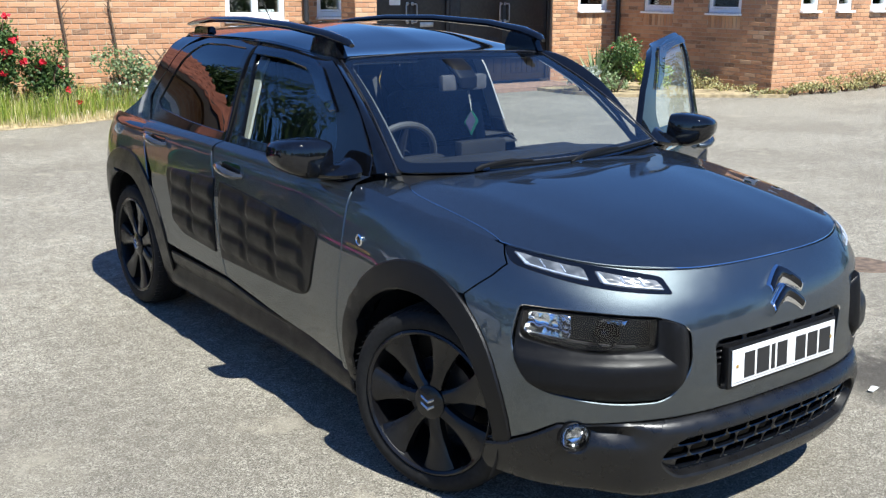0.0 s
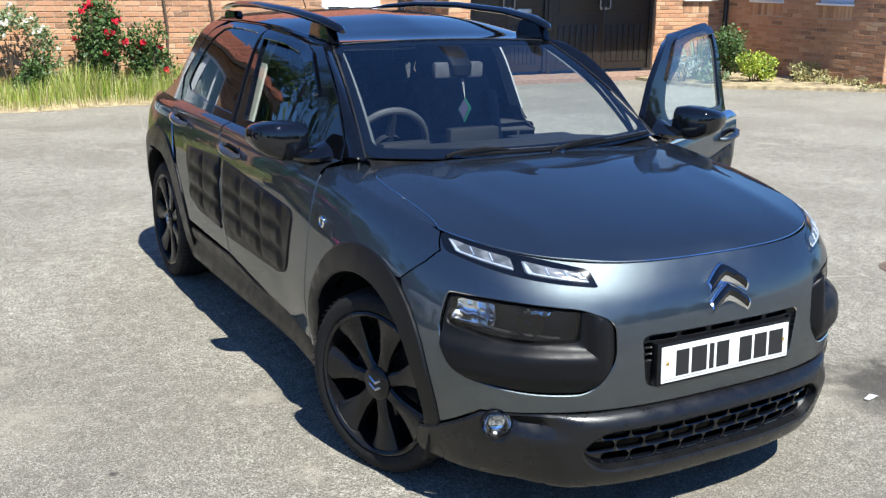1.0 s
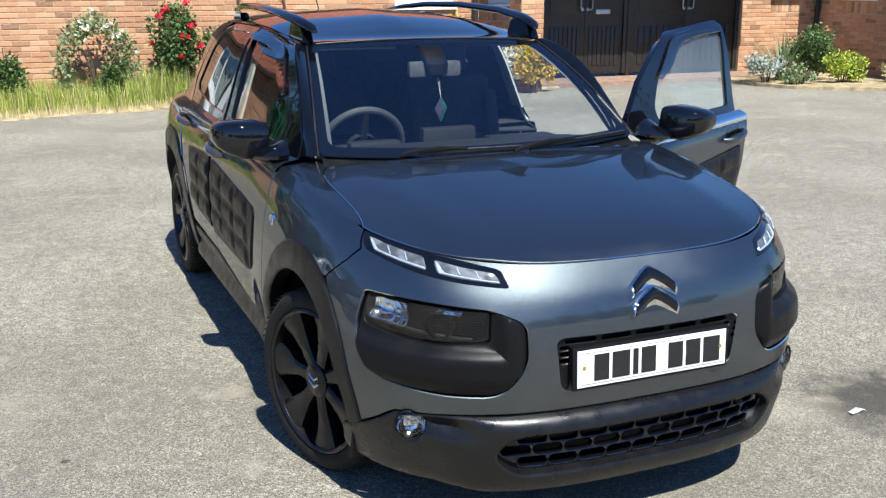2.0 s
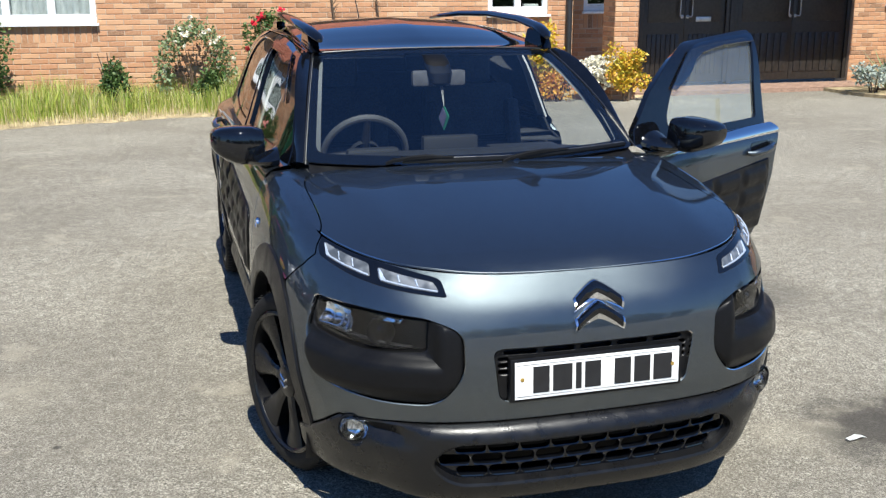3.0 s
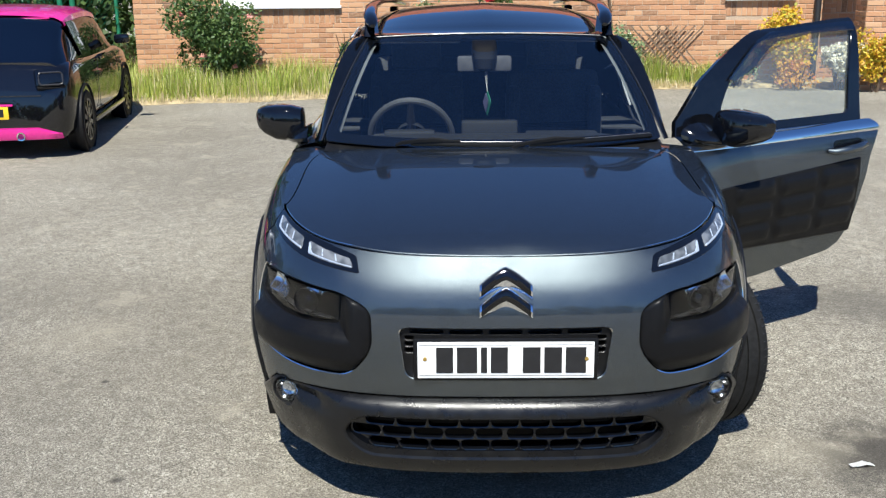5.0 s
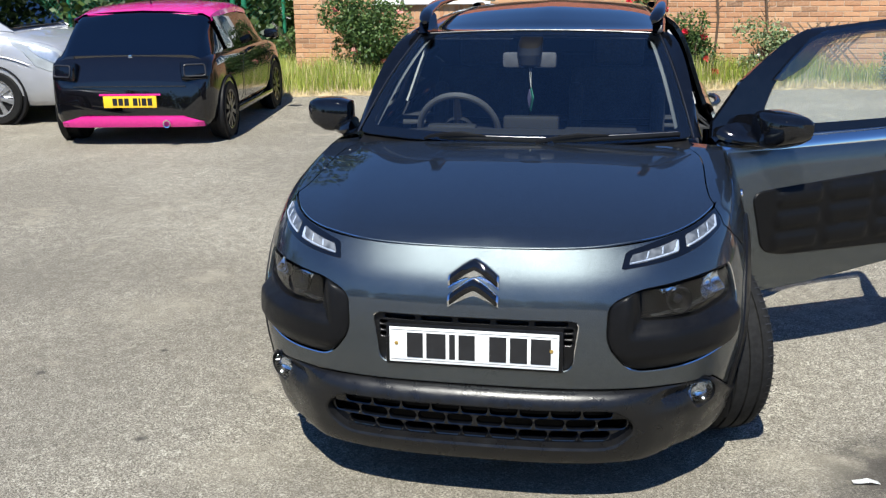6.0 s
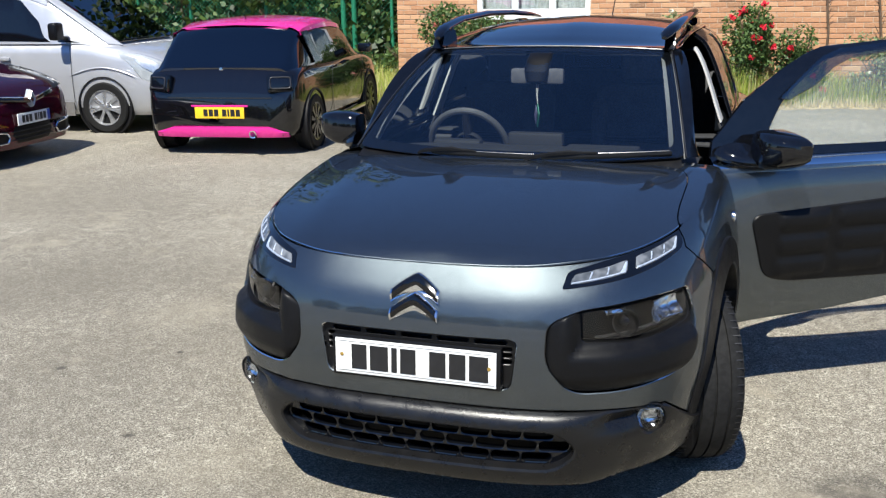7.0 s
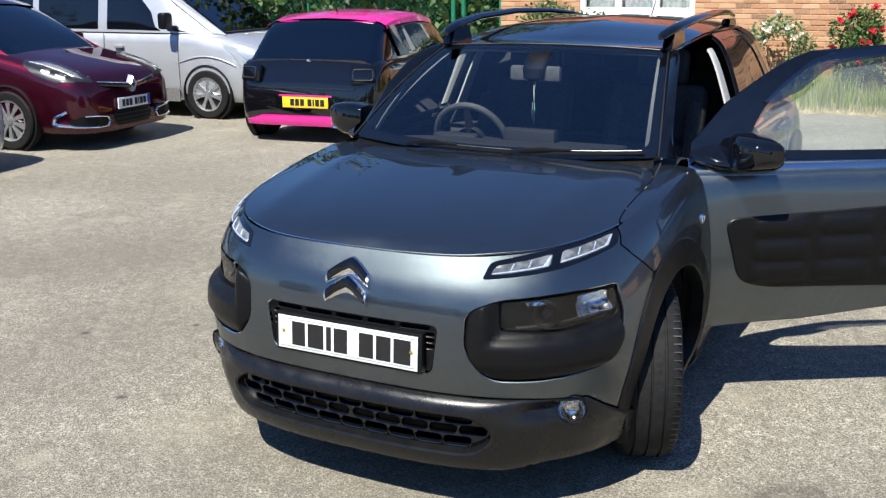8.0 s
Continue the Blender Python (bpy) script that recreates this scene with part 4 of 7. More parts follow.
def cushion(s0, s1, taper, columns, at, sg, door):
    """The air-filled cushion panel on a door, with raised cells in three rows."""
    flip = (lambda p: p) if sg > 0 else mirror_poly
    if taper > 0:
        poly = rounded([(s0 - 0.035, 0.78), (s1, 0.838), (s1, 0.485), (s0 + 0.15, 0.490), (s0 + 0.04, 0.52)], [0.06, 0.012, 0.012, 0.08, 0.06])
    else:
        poly = rounded([(s0, 0.842), (s1, 0.815), (s1 - 0.05, 0.66), (s1 - 0.13, 0.52), (s0, 0.500)], [0.012, 0.04, 0.06, 0.07, 0.012])

    def relief(s, v):
        s = abs(s)
        h = 0.006
        for c in columns:
            for r in (0.752, 0.652, 0.556):
                dx, dy = max(0.0, abs(s - c) - 0.085), max(0.0, abs(v - r - (s - 2.3) * 0.03) - 0.014)
                d = math.hypot(dx, dy)
                h += 0.011 * max(0.0, 1 - (d / 0.026) ** 2)
        return h
    bm = sheet(flip(poly), belt, step=0.014, shape=relief, lip=0.008, soft=0.005)
    part("cushion_panel", shifted(bm, at), BUMPP, door, "soft black cushion panel with raised cells")


HANDLE = simple("gloss graphite lacquer", (0.05, 0.052, 0.055), 0.16, coat=1.0, metal=0.5)


def handle(y, z, at, sg, door):
    s, v = on_side(y, z)
    c = Vector(belt(sg * s, v))
    bm = bmesh.new()
    pts = [(c + Vector((sg * o, dy, dz))) for dy, o, dz in ((-0.115, 0.004, -0.014), (-0.098, 0.026, -0.014), (-0.045, 0.042, -0.007), (0.02, 0.044, 0.0), (0.08, 0.032, 0.007), (0.10, 0.004, 0.010))]
    tube(bm, pts, [0.010, 0.014, 0.017, 0.017, 0.015, 0.012], 12)
    h = part("door_handle", shifted(bm, at), PAINT if sg > 0 else HANDLE, door, "gloss pull handle")
    bm = sheet(((lambda p: p) if sg > 0 else mirror_poly)(capsule(s + 0.01, v, 0.19, 0.075)), belt, step=0.02, off=0.0015, lip=0.002)
    part("handle_cup", shifted(bm, at), GLOSS, door)


def mirror_unit(at, sg, door):
    """The outside mirror: gloss shell, foot and glass."""
    bm = bmesh.new()
    loops = []
    for k, (x, y0, y1, z0, z1) in enumerate(((0.782, 0.635, 0.710, 0.990, 1.080), (0.788, 0.610, 0.732, 0.974, 1.100), (0.832, 0.598, 0.745, 0.965, 1.112), (0.895, 0.602, 0.755, 0.970, 1.113), (0.946, 0.618, 0.761, 0.994, 1.108), (0.972, 0.645, 0.761, 1.014, 1.098), (0.984, 0.675, 0.753, 1.036, 1.084))):
        cy, cz, hy, hz = (y0 + y1) / 2, (z0 + z1) / 2, (y1 - y0) / 2, (z1 - z0) / 2
        loops.append([(sg * x, cy + hy * math.copysign(abs(math.cos(a)) ** 0.5, math.cos(a)), cz + hz * math.copysign(abs(math.sin(a)) ** 0.5, math.sin(a))) for a in [2 * math.pi * i / 20 for i in range(20)]])
    rings(bm, loops, True, (True, True))
    mir = part("door_mirror", shifted(bm, at), GLOSS, door, "gloss black door mirror")
    bm = bmesh.new()
    rings(bm, [[(sg * x, y + hy * math.cos(a), z + hz * math.sin(a)) for a in [2 * math.pi * i / 12 for i in range(12)]]
               for x, y, z, hy, hz in ((0.745, 0.565, 1.005, 0.085, 0.040), (0.785, 0.57, 0.995, 0.070, 0.030), (0.815, 0.60, 0.988, 0.055, 0.022), (0.85, 0.65, 0.985, 0.045, 0.018))], True, (True, True))
    part("mirror_foot", shifted(bm, at), GLOSS, door)
    return mir


def door_skin(outline, house_strip, at, sg):
    flip = (lambda p: p) if sg > 0 else mirror_poly
    hs = (lambda p: p) if sg > 0 else (lambda p: [(a, -b) for a, b in p][::-1])
    bm = sheet(flip(outline), belt, step=0.03, lip=0.018, soft=0.004)
    # rounded shoulder from the skin up to the window
    (a0, _), (a1, _), (b1, w), (b0, _) = house_strip
    rows = []
    for i in range(33):
        p0, p3 = Vector(belt(*on_side(a0 + (a1 - a0) * i / 32, 0.942))), Vector(house(b0 + (b1 - b0) * i / 32, w + 0.003))
        p1 = p0 + Vector((0, 0, 0.032))
        rows.append([Vector((sg * q.x, q.y, q.z)) for q in [(1 - t) ** 2 * p0 + 2 * t * (1 - t) * p1 + t * t * p3 for t in (0, 0.2, 0.4, 0.6, 0.8, 1)]])
    rings(bm, rows, False)
    return shifted(bm, at)


def front_door(sg, swing):
    at = (sg * 0.78, 0.53, 0.0)
    hs = (lambda p: p) if sg > 0 else (lambda p: [(a, -b) for a, b in p][::-1])
    g = 0.006
    outline = [on_side(y + g, z) for y, z in ((0.47, 0.312), (0.452, 0.50), (0.43, 0.76), (0.452, 0.945))] + [on_side(1.595 - g, 0.943), on_side(1.53, 0.84), on_side(1.478, 0.60)] + ([on_side(1.452, 0.50), on_side(1.418, 0.438), on_side(1.36, 0.403)] if swing else [on_side(1.447, 0.408)]) + [on_side(0.95, 0.343)]
    strip = [(0.462, 0.002), (1.592, 0.002), (1.555, 0.062), (0.478, 0.062)]
    door = part("front_door", door_skin(outline, strip, at, sg), PAINT, CAR, "front door standing wide open" if swing else "")
    door.matrix_local = pose(0.818, 0.490, 0.95, 0, 0, swing) @ pose(0, 0, 0, 0.3, 6, 0) @ pose(0, 0, -0.95) if swing else pose(*at)
    frame_o = [(0.484, 0.064), (0.495, 0.13), (A_EDGE(0.27) + 0.004, 0.27), (A_EDGE(0.46) + 0.004, 0.462), (A_EDGE(0.515) + 0.004, 0.519), (1.06, 0.526), (1.570, 0.526), (1.528, 0.25), (1.504, 0.064)]
    bm = sheet(hs(rounded(frame_o, [0, 0, 0, 0.03, 0.03, 0, 0.02, 0, 0])), house, [hs(FWIN)], step=0.03, lip=0.03, hole_lip=0.02)
    part("window_frame", shifted(bm, at), GLOSS, door)
    bm = sheet(hs(inset(FWIN, -0.006)), house, step=0.05, off=-0.012, lip=0.0)
    gl = part("window_pane", shifted(bm, at), DOOR_G if swing else SIDE_G, door)
    gl.visible_shadow = False
    # smoked wind deflector along the top of the glass
    dfl = [(0.765, 0.270), (0.875, 0.362), (0.96, 0.432), (1.045, 0.470), (1.25, 0.490), (1.545, 0.484), (1.530, 0.428), (1.25, 0.434), (1.075, 0.414), (1.0, 0.380), (0.915, 0.312), (0.80, 0.262)]
    bm = sheet(hs(dfl), house, step=0.03, off=0.012, lip=0.004)
    part("wind_deflector", shifted(bm, at), SMOKE, door, "smoked plastic wind deflector")
    cushion(NOSE_S + 0.632 - NOSE_C, NOSE_S + 1.462 - NOSE_C, 1, [NOSE_S + y - NOSE_C for y in (0.83, 1.08, 1.33)], at, sg, door)
    handle(1.37, 0.895, at, sg, door)
    mirror_unit(at, sg, door)
    # inner card
    bm = sheet(((lambda p: p) if sg > 0 else mirror_poly)(inset(outline, 0.03)), belt, step=0.06, off=-0.075, lip=0.0)
    part("door_card", shifted(bm, at), DASH, door)
    bm = bmesh.new()
    add_box(bm, (0.07, 0.55, 0.05), (sg * 0.745, 1.08, 0.72), None, 0.015)
    part("armrest", shifted(bm, at), DASH, door)
    bm = bmesh.new()
    add_box(bm, (0.05, 0.75, 0.14), (sg * 0.75, 0.98, 0.43), None, 0.02)
    part("door_pocket", shifted(bm, at), DASH, door)
    return door


def rear_door(sg):
    at = (sg * 0.8, 1.55, 0.0)
    hs = (lambda p: p) if sg > 0 else (lambda p: [(a, -b) for a, b in p][::-1])
    rim = [p for p in RARCH_OUT if p[0] < on_side(2.235, 0.5)[0] and p[1] > 0.40]
    outline = [on_side(1.453, 0.408), on_side(1.484, 0.60), on_side(1.536, 0.84), on_side(1.603, 0.943), on_side(2.394, 0.955), on_side(2.354, 0.88), on_side(2.24, 0.76)] + rim[::-1]
    strip = [(1.604, 0.002), (2.43, 0.002), (2.48, 0.062), (1.566, 0.062)]
    door = part("rear_door", door_skin(outline, strip, at, sg), PAINT, CAR)
    door.matrix_local = pose(*at)
    frame_o = [(1.555, 0.064), (1.576, 0.25), (1.597, 0.526), (2.16, 0.526), (2.34, 0.43), (2.56, 0.18), (2.48, 0.064)]
    bm = sheet(hs(rounded(frame_o, [0, 0, 0.02, 0.05, 0.05, 0.03, 0])), house, [hs(RWIN)], step=0.03, lip=0.02)
    part("window_frame", shifted(bm, at), GLOSS, door)
    bm = sheet(hs(inset(RWIN, -0.006)), house, step=0.05, off=-0.006, lip=0.0)
    part("window_pane", shifted(bm, at), PRIVACY, door, "dark privacy glass")
    cushion(NOSE_S + 1.515 - NOSE_C, NOSE_S + 2.05 - NOSE_C, -1, [NOSE_S + y - NOSE_C for y in (1.63, 1.87)], at, sg, door)
    handle(2.20, 0.925, at, sg, door)


front_door(-1, 0)
front_door(1, -60.5)
rear_door(-1)
rear_door(1)

# grey metal line added as the bright highlight along each wiper blade
WIPER_GLINT = simple("painted wiper highlight", (0.10, 0.10, 0.105), 0.3, metal=0.6)
WIPER = simple("satin black wiper", (0.004, 0.004, 0.0045), 0.45, spec=0.2)
# windscreen with its black border, wipers and cowl
full = rounded([(-0.965, 0.0), (0.965, 0.0), (0.965, 1.0), (-0.965, 1.0)], 0.05)
clear = rounded([(-0.91, 0.075), (0.91, 0.075), (0.91, 0.945), (-0.91, 0.945)], 0.06)
bm = sheet(full, screen, step=0.08, lip=0.0, off=0.003)
ws = part("windscreen", bm, SCREEN_G, CAR, "clear windscreen")
ws.visible_shadow = False
bm = sheet(full, screen, [clear], step=0.06, lip=0.0, off=-0.001)
part("screen_border", bm, GLOSS, CAR)
cowl = [(-0.95, -0.14), (0.95, -0.14), (0.95, 0.02), (-0.95, 0.02)]
bm = sheet(cowl, screen, step=0.08, off=-0.012, lip=0.0)
part("cowl", bm, PLASTIC, CAR)
bm = bmesh.new()
tube(bm, [Vector(screen(-0.92 + 1.84 * i / 20, 0.995)) + Vector((0, -0.004, 0.006)) for i in range(21)], 0.003, 6)
part("screen_trim", bm, SATIN, CAR)
for a0, a1 in ((-0.46, 0.17), (0.20, 0.90)):
    ends = [Vector(screen(a, 0.016)) + Vector((0, -0.014, 0.012)) for a in (a0, a1)]
    along = lambda k, up=0.0, bow=0.012: ends[0].lerp(ends[1], k) + Vector((0, -bow * 4 * k * (1 - k), up))
    bm = bmesh.new()
    rings(bm, [[along(i / 14) + Vector((0, dy, dz)) for dy, dz in ((-0.004, 0.0), (-0.002, 0.009), (0.003, 0.010), (0.005, 0.0), (0.001, -0.008))] for i in range(15)], True, (True, True))
    wp = part("wiper", bm, WIPER, CAR, "black wiper blade")
    bm = bmesh.new()
    tube(bm, [along(0.12 + 0.86 * i / 10, 0.0125) for i in range(11)], 0.0018, 6)
    part("wiper_glint", bm, WIPER_GLINT, wp)
    bm = bmesh.new()
    rings(bm, [[along(k, z) + Vector((0, dy * w, dz * w)) for dy, dz in ((-1, -0.6), (-1, 0.5), (-0.3, 1), (0.6, 0.8), (1, -0.6))] for k, z, w in ((-0.14, -0.008, 0.007), (-0.08, 0.002, 0.009), (0.06, 0.012, 0.009), (0.20, 0.017, 0.010), (0.30, 0.016, 0.006), (0.44, 0.013, 0.004))], True, (True, True))
    part("wiper_arm", bm, WIPER, wp)

# roof bars
for sg in (-1, 1):
    bm = bmesh.new()
    loops = []
    for y, x, z, hw, hh in ((0.93, 0.505, 1.418, 0.012, 0.007), (0.96, 0.510, 1.432, 0.026, 0.014), (1.08, 0.526, 1.456, 0.031, 0.018), (1.35, 0.540, 1.482, 0.030, 0.017), (1.8, 0.536, 1.496, 0.028, 0.016), (2.2, 0.505, 1.488, 0.028, 0.015), (2.48, 0.470, 1.468, 0.026, 0.013), (2.64, 0.450, 1.450, 0.014, 0.007)):
        loops.append([(sg * (x + hw * math.cos(a)), y, z + hh * math.sin(a)) for a in [2 * math.pi * i / 14 for i in range(14)]])
    rings(bm, loops, True, (True, True))
    rack = part("roof_bar", bm, GLOSS, CAR, "gloss black roof bar")
    for y0, y1, xm in ((0.98, 1.20, 0.522), (2.25, 2.46, 0.490)):
        bm = bmesh.new()
        rings(bm, [[(sg * (xm + dx), y, z) for dx, y in ((-0.022, y0 + s), (0.022, y0 + s), (0.022, y1 - s), (-0.022, y1 - s))] for z, s in ((1.365, -0.02), (1.41, 0.01), (1.45, 0.03))], True, (True, True))
        bmesh.ops.bevel(bm, geom=list(bm.edges), offset=0.006, segments=2, affect="EDGES")
        part("bar_foot", bm, GLOSS, rack)
bm = bmesh.new()
tube(bm, [(0, 2.55, 1.43), (0, 2.72, 1.60)], [0.004, 0.002], 6)
part("aerial", bm, RUBBER_TRIM, CAR)


# wheels
def wheel(y, sg, steer):
    bm = bmesh.new()
    prof = [(0.246, -0.085), (0.254, -0.099), (0.268, -0.104), (0.288, -0.104), (0.302, -0.096), (0.312, -0.082), (0.317, -0.060), (0.318, -0.052), (0.311, -0.050), (0.311, -0.044), (0.318, -0.042), (0.3185, -0.004), (0.311, -0.003), (0.311, 0.003), (0.3185, 0.004), (0.318, 0.042), (0.311, 0.044), (0.311, 0.050), (0.318, 0.052), (0.317, 0.060), (0.312, 0.082), (0.302, 0.096), (0.288, 0.104), (0.268, 0.104), (0.254, 0.099), (0.246, 0.085)]
    lathe(bm, [(r, a * sg) for r, a in prof], n=72)
    w = part("wheel", bm, RUBBER, CAR, "black tyre on a gloss black alloy wheel")
    w.matrix_local = pose(sg * (0.735 if sg < 0 else 0.745), y, WHEEL_R, 0, 0, steer + (3 if steer and sg > 0 else 0))
    # sipes across the tread
    bm = bmesh.new()
    for i in range(72):
        a = 2 * math.pi * i / 72
        rot = Matrix.Rotation(a, 3, "X")
        for x0, x1 in ((0.053, 0.096), (-0.096, -0.053)):
            add_box(bm, (x1 - x0, 0.0035, 0.002), rot @ Vector(((x0 + x1) / 2, 0.0, 0.3135 if abs(x0 + x1) > 0.1 else 0.3185)), Matrix.Rotation(a, 3, "X"))
    tagged(part("tyre_tread", bm, BLACK_INK, w), kind="stuff")
    bm = bmesh.new()
    lathe(bm, [(r, a * sg) for r, a in [(0.247, 0.088), (0.250, 0.100), (0.243, 0.104), (0.235, 0.098), (0.229, 0.06), (0.215, -0.08), (0.0, -0.085)]], n=72)
    rim = part("rim", bm, RIM, w)
    for i in range(7):
        bm = bmesh.new()
        rot = Matrix.Rotation(2 * math.pi * (i + 0.3) / 7, 4, "X")
        loops = []
        for r, hw, x0, x1 in ((0.040, 0.026, 0.050, 0.082), (0.075, 0.023, 0.050, 0.083), (0.12, 0.026, 0.048, 0.083), (0.185, 0.044, 0.046, 0.086), (0.234, 0.066, 0.046, 0.095)):
            loops.append([rot @ Vector((sg * x, h, r)) for x, h in ((x1 - 0.008, -hw), (x1, -hw * 0.62), (x1, hw * 0.62), (x1 - 0.008, hw), (x0, hw * 1.05), (x0, -hw * 1.05))])
        rings(bm, loops)
        part("spoke", bm, RIM, w)
    bm = bmesh.new()
    lathe(bm, [(r, a * sg) for r, a in [(0.060, 0.05), (0.058, 0.086), (0.048, 0.092), (0.0, 0.095)]], n=32)
    cap = part("hub_cap", bm, RIM, w)
    bm = bmesh.new()
    lathe(bm, [(0.135, 0.0), (0.135, 0.012), (0.0, 0.014)], Matrix.Scale(sg, 4, (1, 0, 0)), 40)
    part("brake_disc", bm, SATIN, w)
    for z0 in (0.016, -0.008):
        bm = bmesh.new()
        rows = []
        for k in (-1, -0.5, 0, 0.5, 1):
            zz = z0 - 0.016 * (1 - abs(k)) + 0.004
            rows.append([Vector((sg * 0.0945, k * 0.026, zz + 0.004)), Vector((sg * 0.0985, k * 0.026, zz)), Vector((sg * 0.0945, k * 0.026, zz - 0.006))])
        rings(bm, rows, True, (True, True))
        bmesh.ops.rotate(bm, verts=bm.verts, cent=(0, 0, 0), matrix=Matrix.Rotation(radians(0), 3, "X"))
        part("hub_chevron", bm, SILVER, w)
    bm = bmesh.new()
    add_box(bm, (0.06, 0.07, 0.12), (sg * 0.01, 0.10, 0.05), Matrix.Rotation(0.5, 3, "X"), 0.012)
    part("brake_caliper", bm, SATIN, w)
    return w


for _y, _st in ((AXLE_F, 19), (AXLE_R, 0)):
    for _s in (-1, 1):
        wheel(_y, _s, _st)

# ---- cabin of the grey car
bm = bmesh.new()
_dash = [(0.40, 0.93), (0.46, 0.985), (0.56, 1.000), (0.68, 0.985), (0.76, 0.955), (0.78, 0.90), (0.74, 0.70), (0.70, 0.45)]
rings(bm, [[(x, y - 0.05 * (abs(x) / 0.7) ** 2 + 0.09 * (abs(x) / 0.7) ** 2, z - 0.03 * (abs(x) / 0.7) ** 4) for y, z in _dash] for x in [-0.70 + 1.4 * i / 20 for i in range(21)]], False)
dash = part("dashboard", bm, DASH, CAR, "black grained dashboard")
box_part("display", (0.24, 0.05, 0.115), (0.0, 0.74, 0.975), DASH, dash, 0.012)
box_part("display_glass", (0.20, 0.004, 0.085), (0.0, 0.768, 0.975), GLOSS, dash, 0.004)
box_part("tray_lid", (0.30, 0.22, 0.03), (0.30, 0.60, 0.978), DASH, dash, 0.01)
box_part("instrument_hood", (0.22, 0.06, 0.05), (-0.34, 0.70, 0.975), DASH, dash, 0.02)
bm = bmesh.new()
_m = Matrix.Translation((-0.34, 0.86, 0.945)) @ Matrix.Rotation(radians(-68), 4, "X")
_n = 40
rings(bm, [[_m @ Vector(((0.178 + 0.015 * math.cos(b)) * math.cos(a), (0.178 + 0.015 * math.cos(b)) * math.sin(a), 0.015 * math.sin(b))) for b in [2 * math.pi * k / 10 for k in range(10)]] for a in [2 * math.pi * i / _n for i in range(_n + 1)]])
sw = part("steering_wheel", bm, simple("worn grey steering wheel leather", (0.055, 0.056, 0.06), 0.5, scale=60), CAR, "grey leather steering wheel")
bm = bmesh.new()
for a in (0, 180, 270):
    q = Vector((math.cos(radians(a)), math.sin(radians(a)), 0))
    tube(bm, [_m @ (q * 0.04), _m @ (q * 0.17)], [0.022, 0.014], 8)
part("spokes", bm, SATIN, sw)
bm = bmesh.new()
lathe(bm, [(0.07, -0.02), (0.068, 0.012), (0.05, 0.024), (0.0, 0.028)], _m @ Matrix.Rotation(radians(-90), 4, "Y"), 24)
part("wheel_boss", bm, DASH, sw)


def seat(x):
    """A front seat: cushion, backrest and headrest."""
    bm = bmesh.new()
    add_box(bm, (0.48, 0.50, 0.16), (x, 1.20, 0.56), Matrix.Rotation(radians(6), 3, "X"), 0.05, 3)
    s = part("front_seat", bm, SEAT, CAR, "grey and black cloth front seat")
    bm = bmesh.new()
    add_box(bm, (0.46, 0.13, 0.62), (x, 1.50, 0.86), Matrix.Rotation(radians(-16), 3, "X"), 0.05, 3)
    for k in (-1, 1):
        add_box(bm, (0.07, 0.16, 0.48), (x + k * 0.20, 1.46, 0.85), Matrix.Rotation(radians(-16), 3, "X"), 0.03, 2)
    part("backrest", bm, SEAT, s)
    bm = bmesh.new()
    add_box(bm, (0.25, 0.10, 0.17), (x, 1.615, 1.245), Matrix.Rotation(radians(-10), 3, "X"), 0.04, 3)
    part("headrest", bm, SEAT, s)


seat(-0.34)
seat(0.34)
bm = bmesh.new()
add_box(bm, (1.24, 0.50, 0.18), (0, 2.10, 0.56), None, 0.05, 3)
bench = part("rear_seat", bm, SEAT, CAR, "dark cloth rear bench seat")
bm = bmesh.new()
add_box(bm, (1.24, 0.14, 0.60), (0, 2.42, 0.86), Matrix.Rotation(radians(-18), 3, "X"), 0.05, 3)
part("backrest", bm, SEAT, bench)
for x in (-0.40, 0.40):
    bm = bmesh.new()
    add_box(bm, (0.25, 0.09, 0.15), (x, 2.55, 1.20), None, 0.04, 3)
    part("headrest", bm, SEAT, bench)
box_part("cabin_floor", (1.60, 2.2, 0.04), (0, 1.5, 0.30), INSIDE, CAR, 0.0)
box_part("centre_console", (0.20, 0.9, 0.26), (0, 1.05, 0.46), DASH, CAR, 0.03)
bm = sheet([(a * 0.99, b) for a, b in ROOF] + [(-a * 0.99, b) for a, b in ROOF[-2:0:-1]], roof_at, step=0.12, off=-0.035, lip=0.0)
part("headliner", bm, INSIDE, CAR)
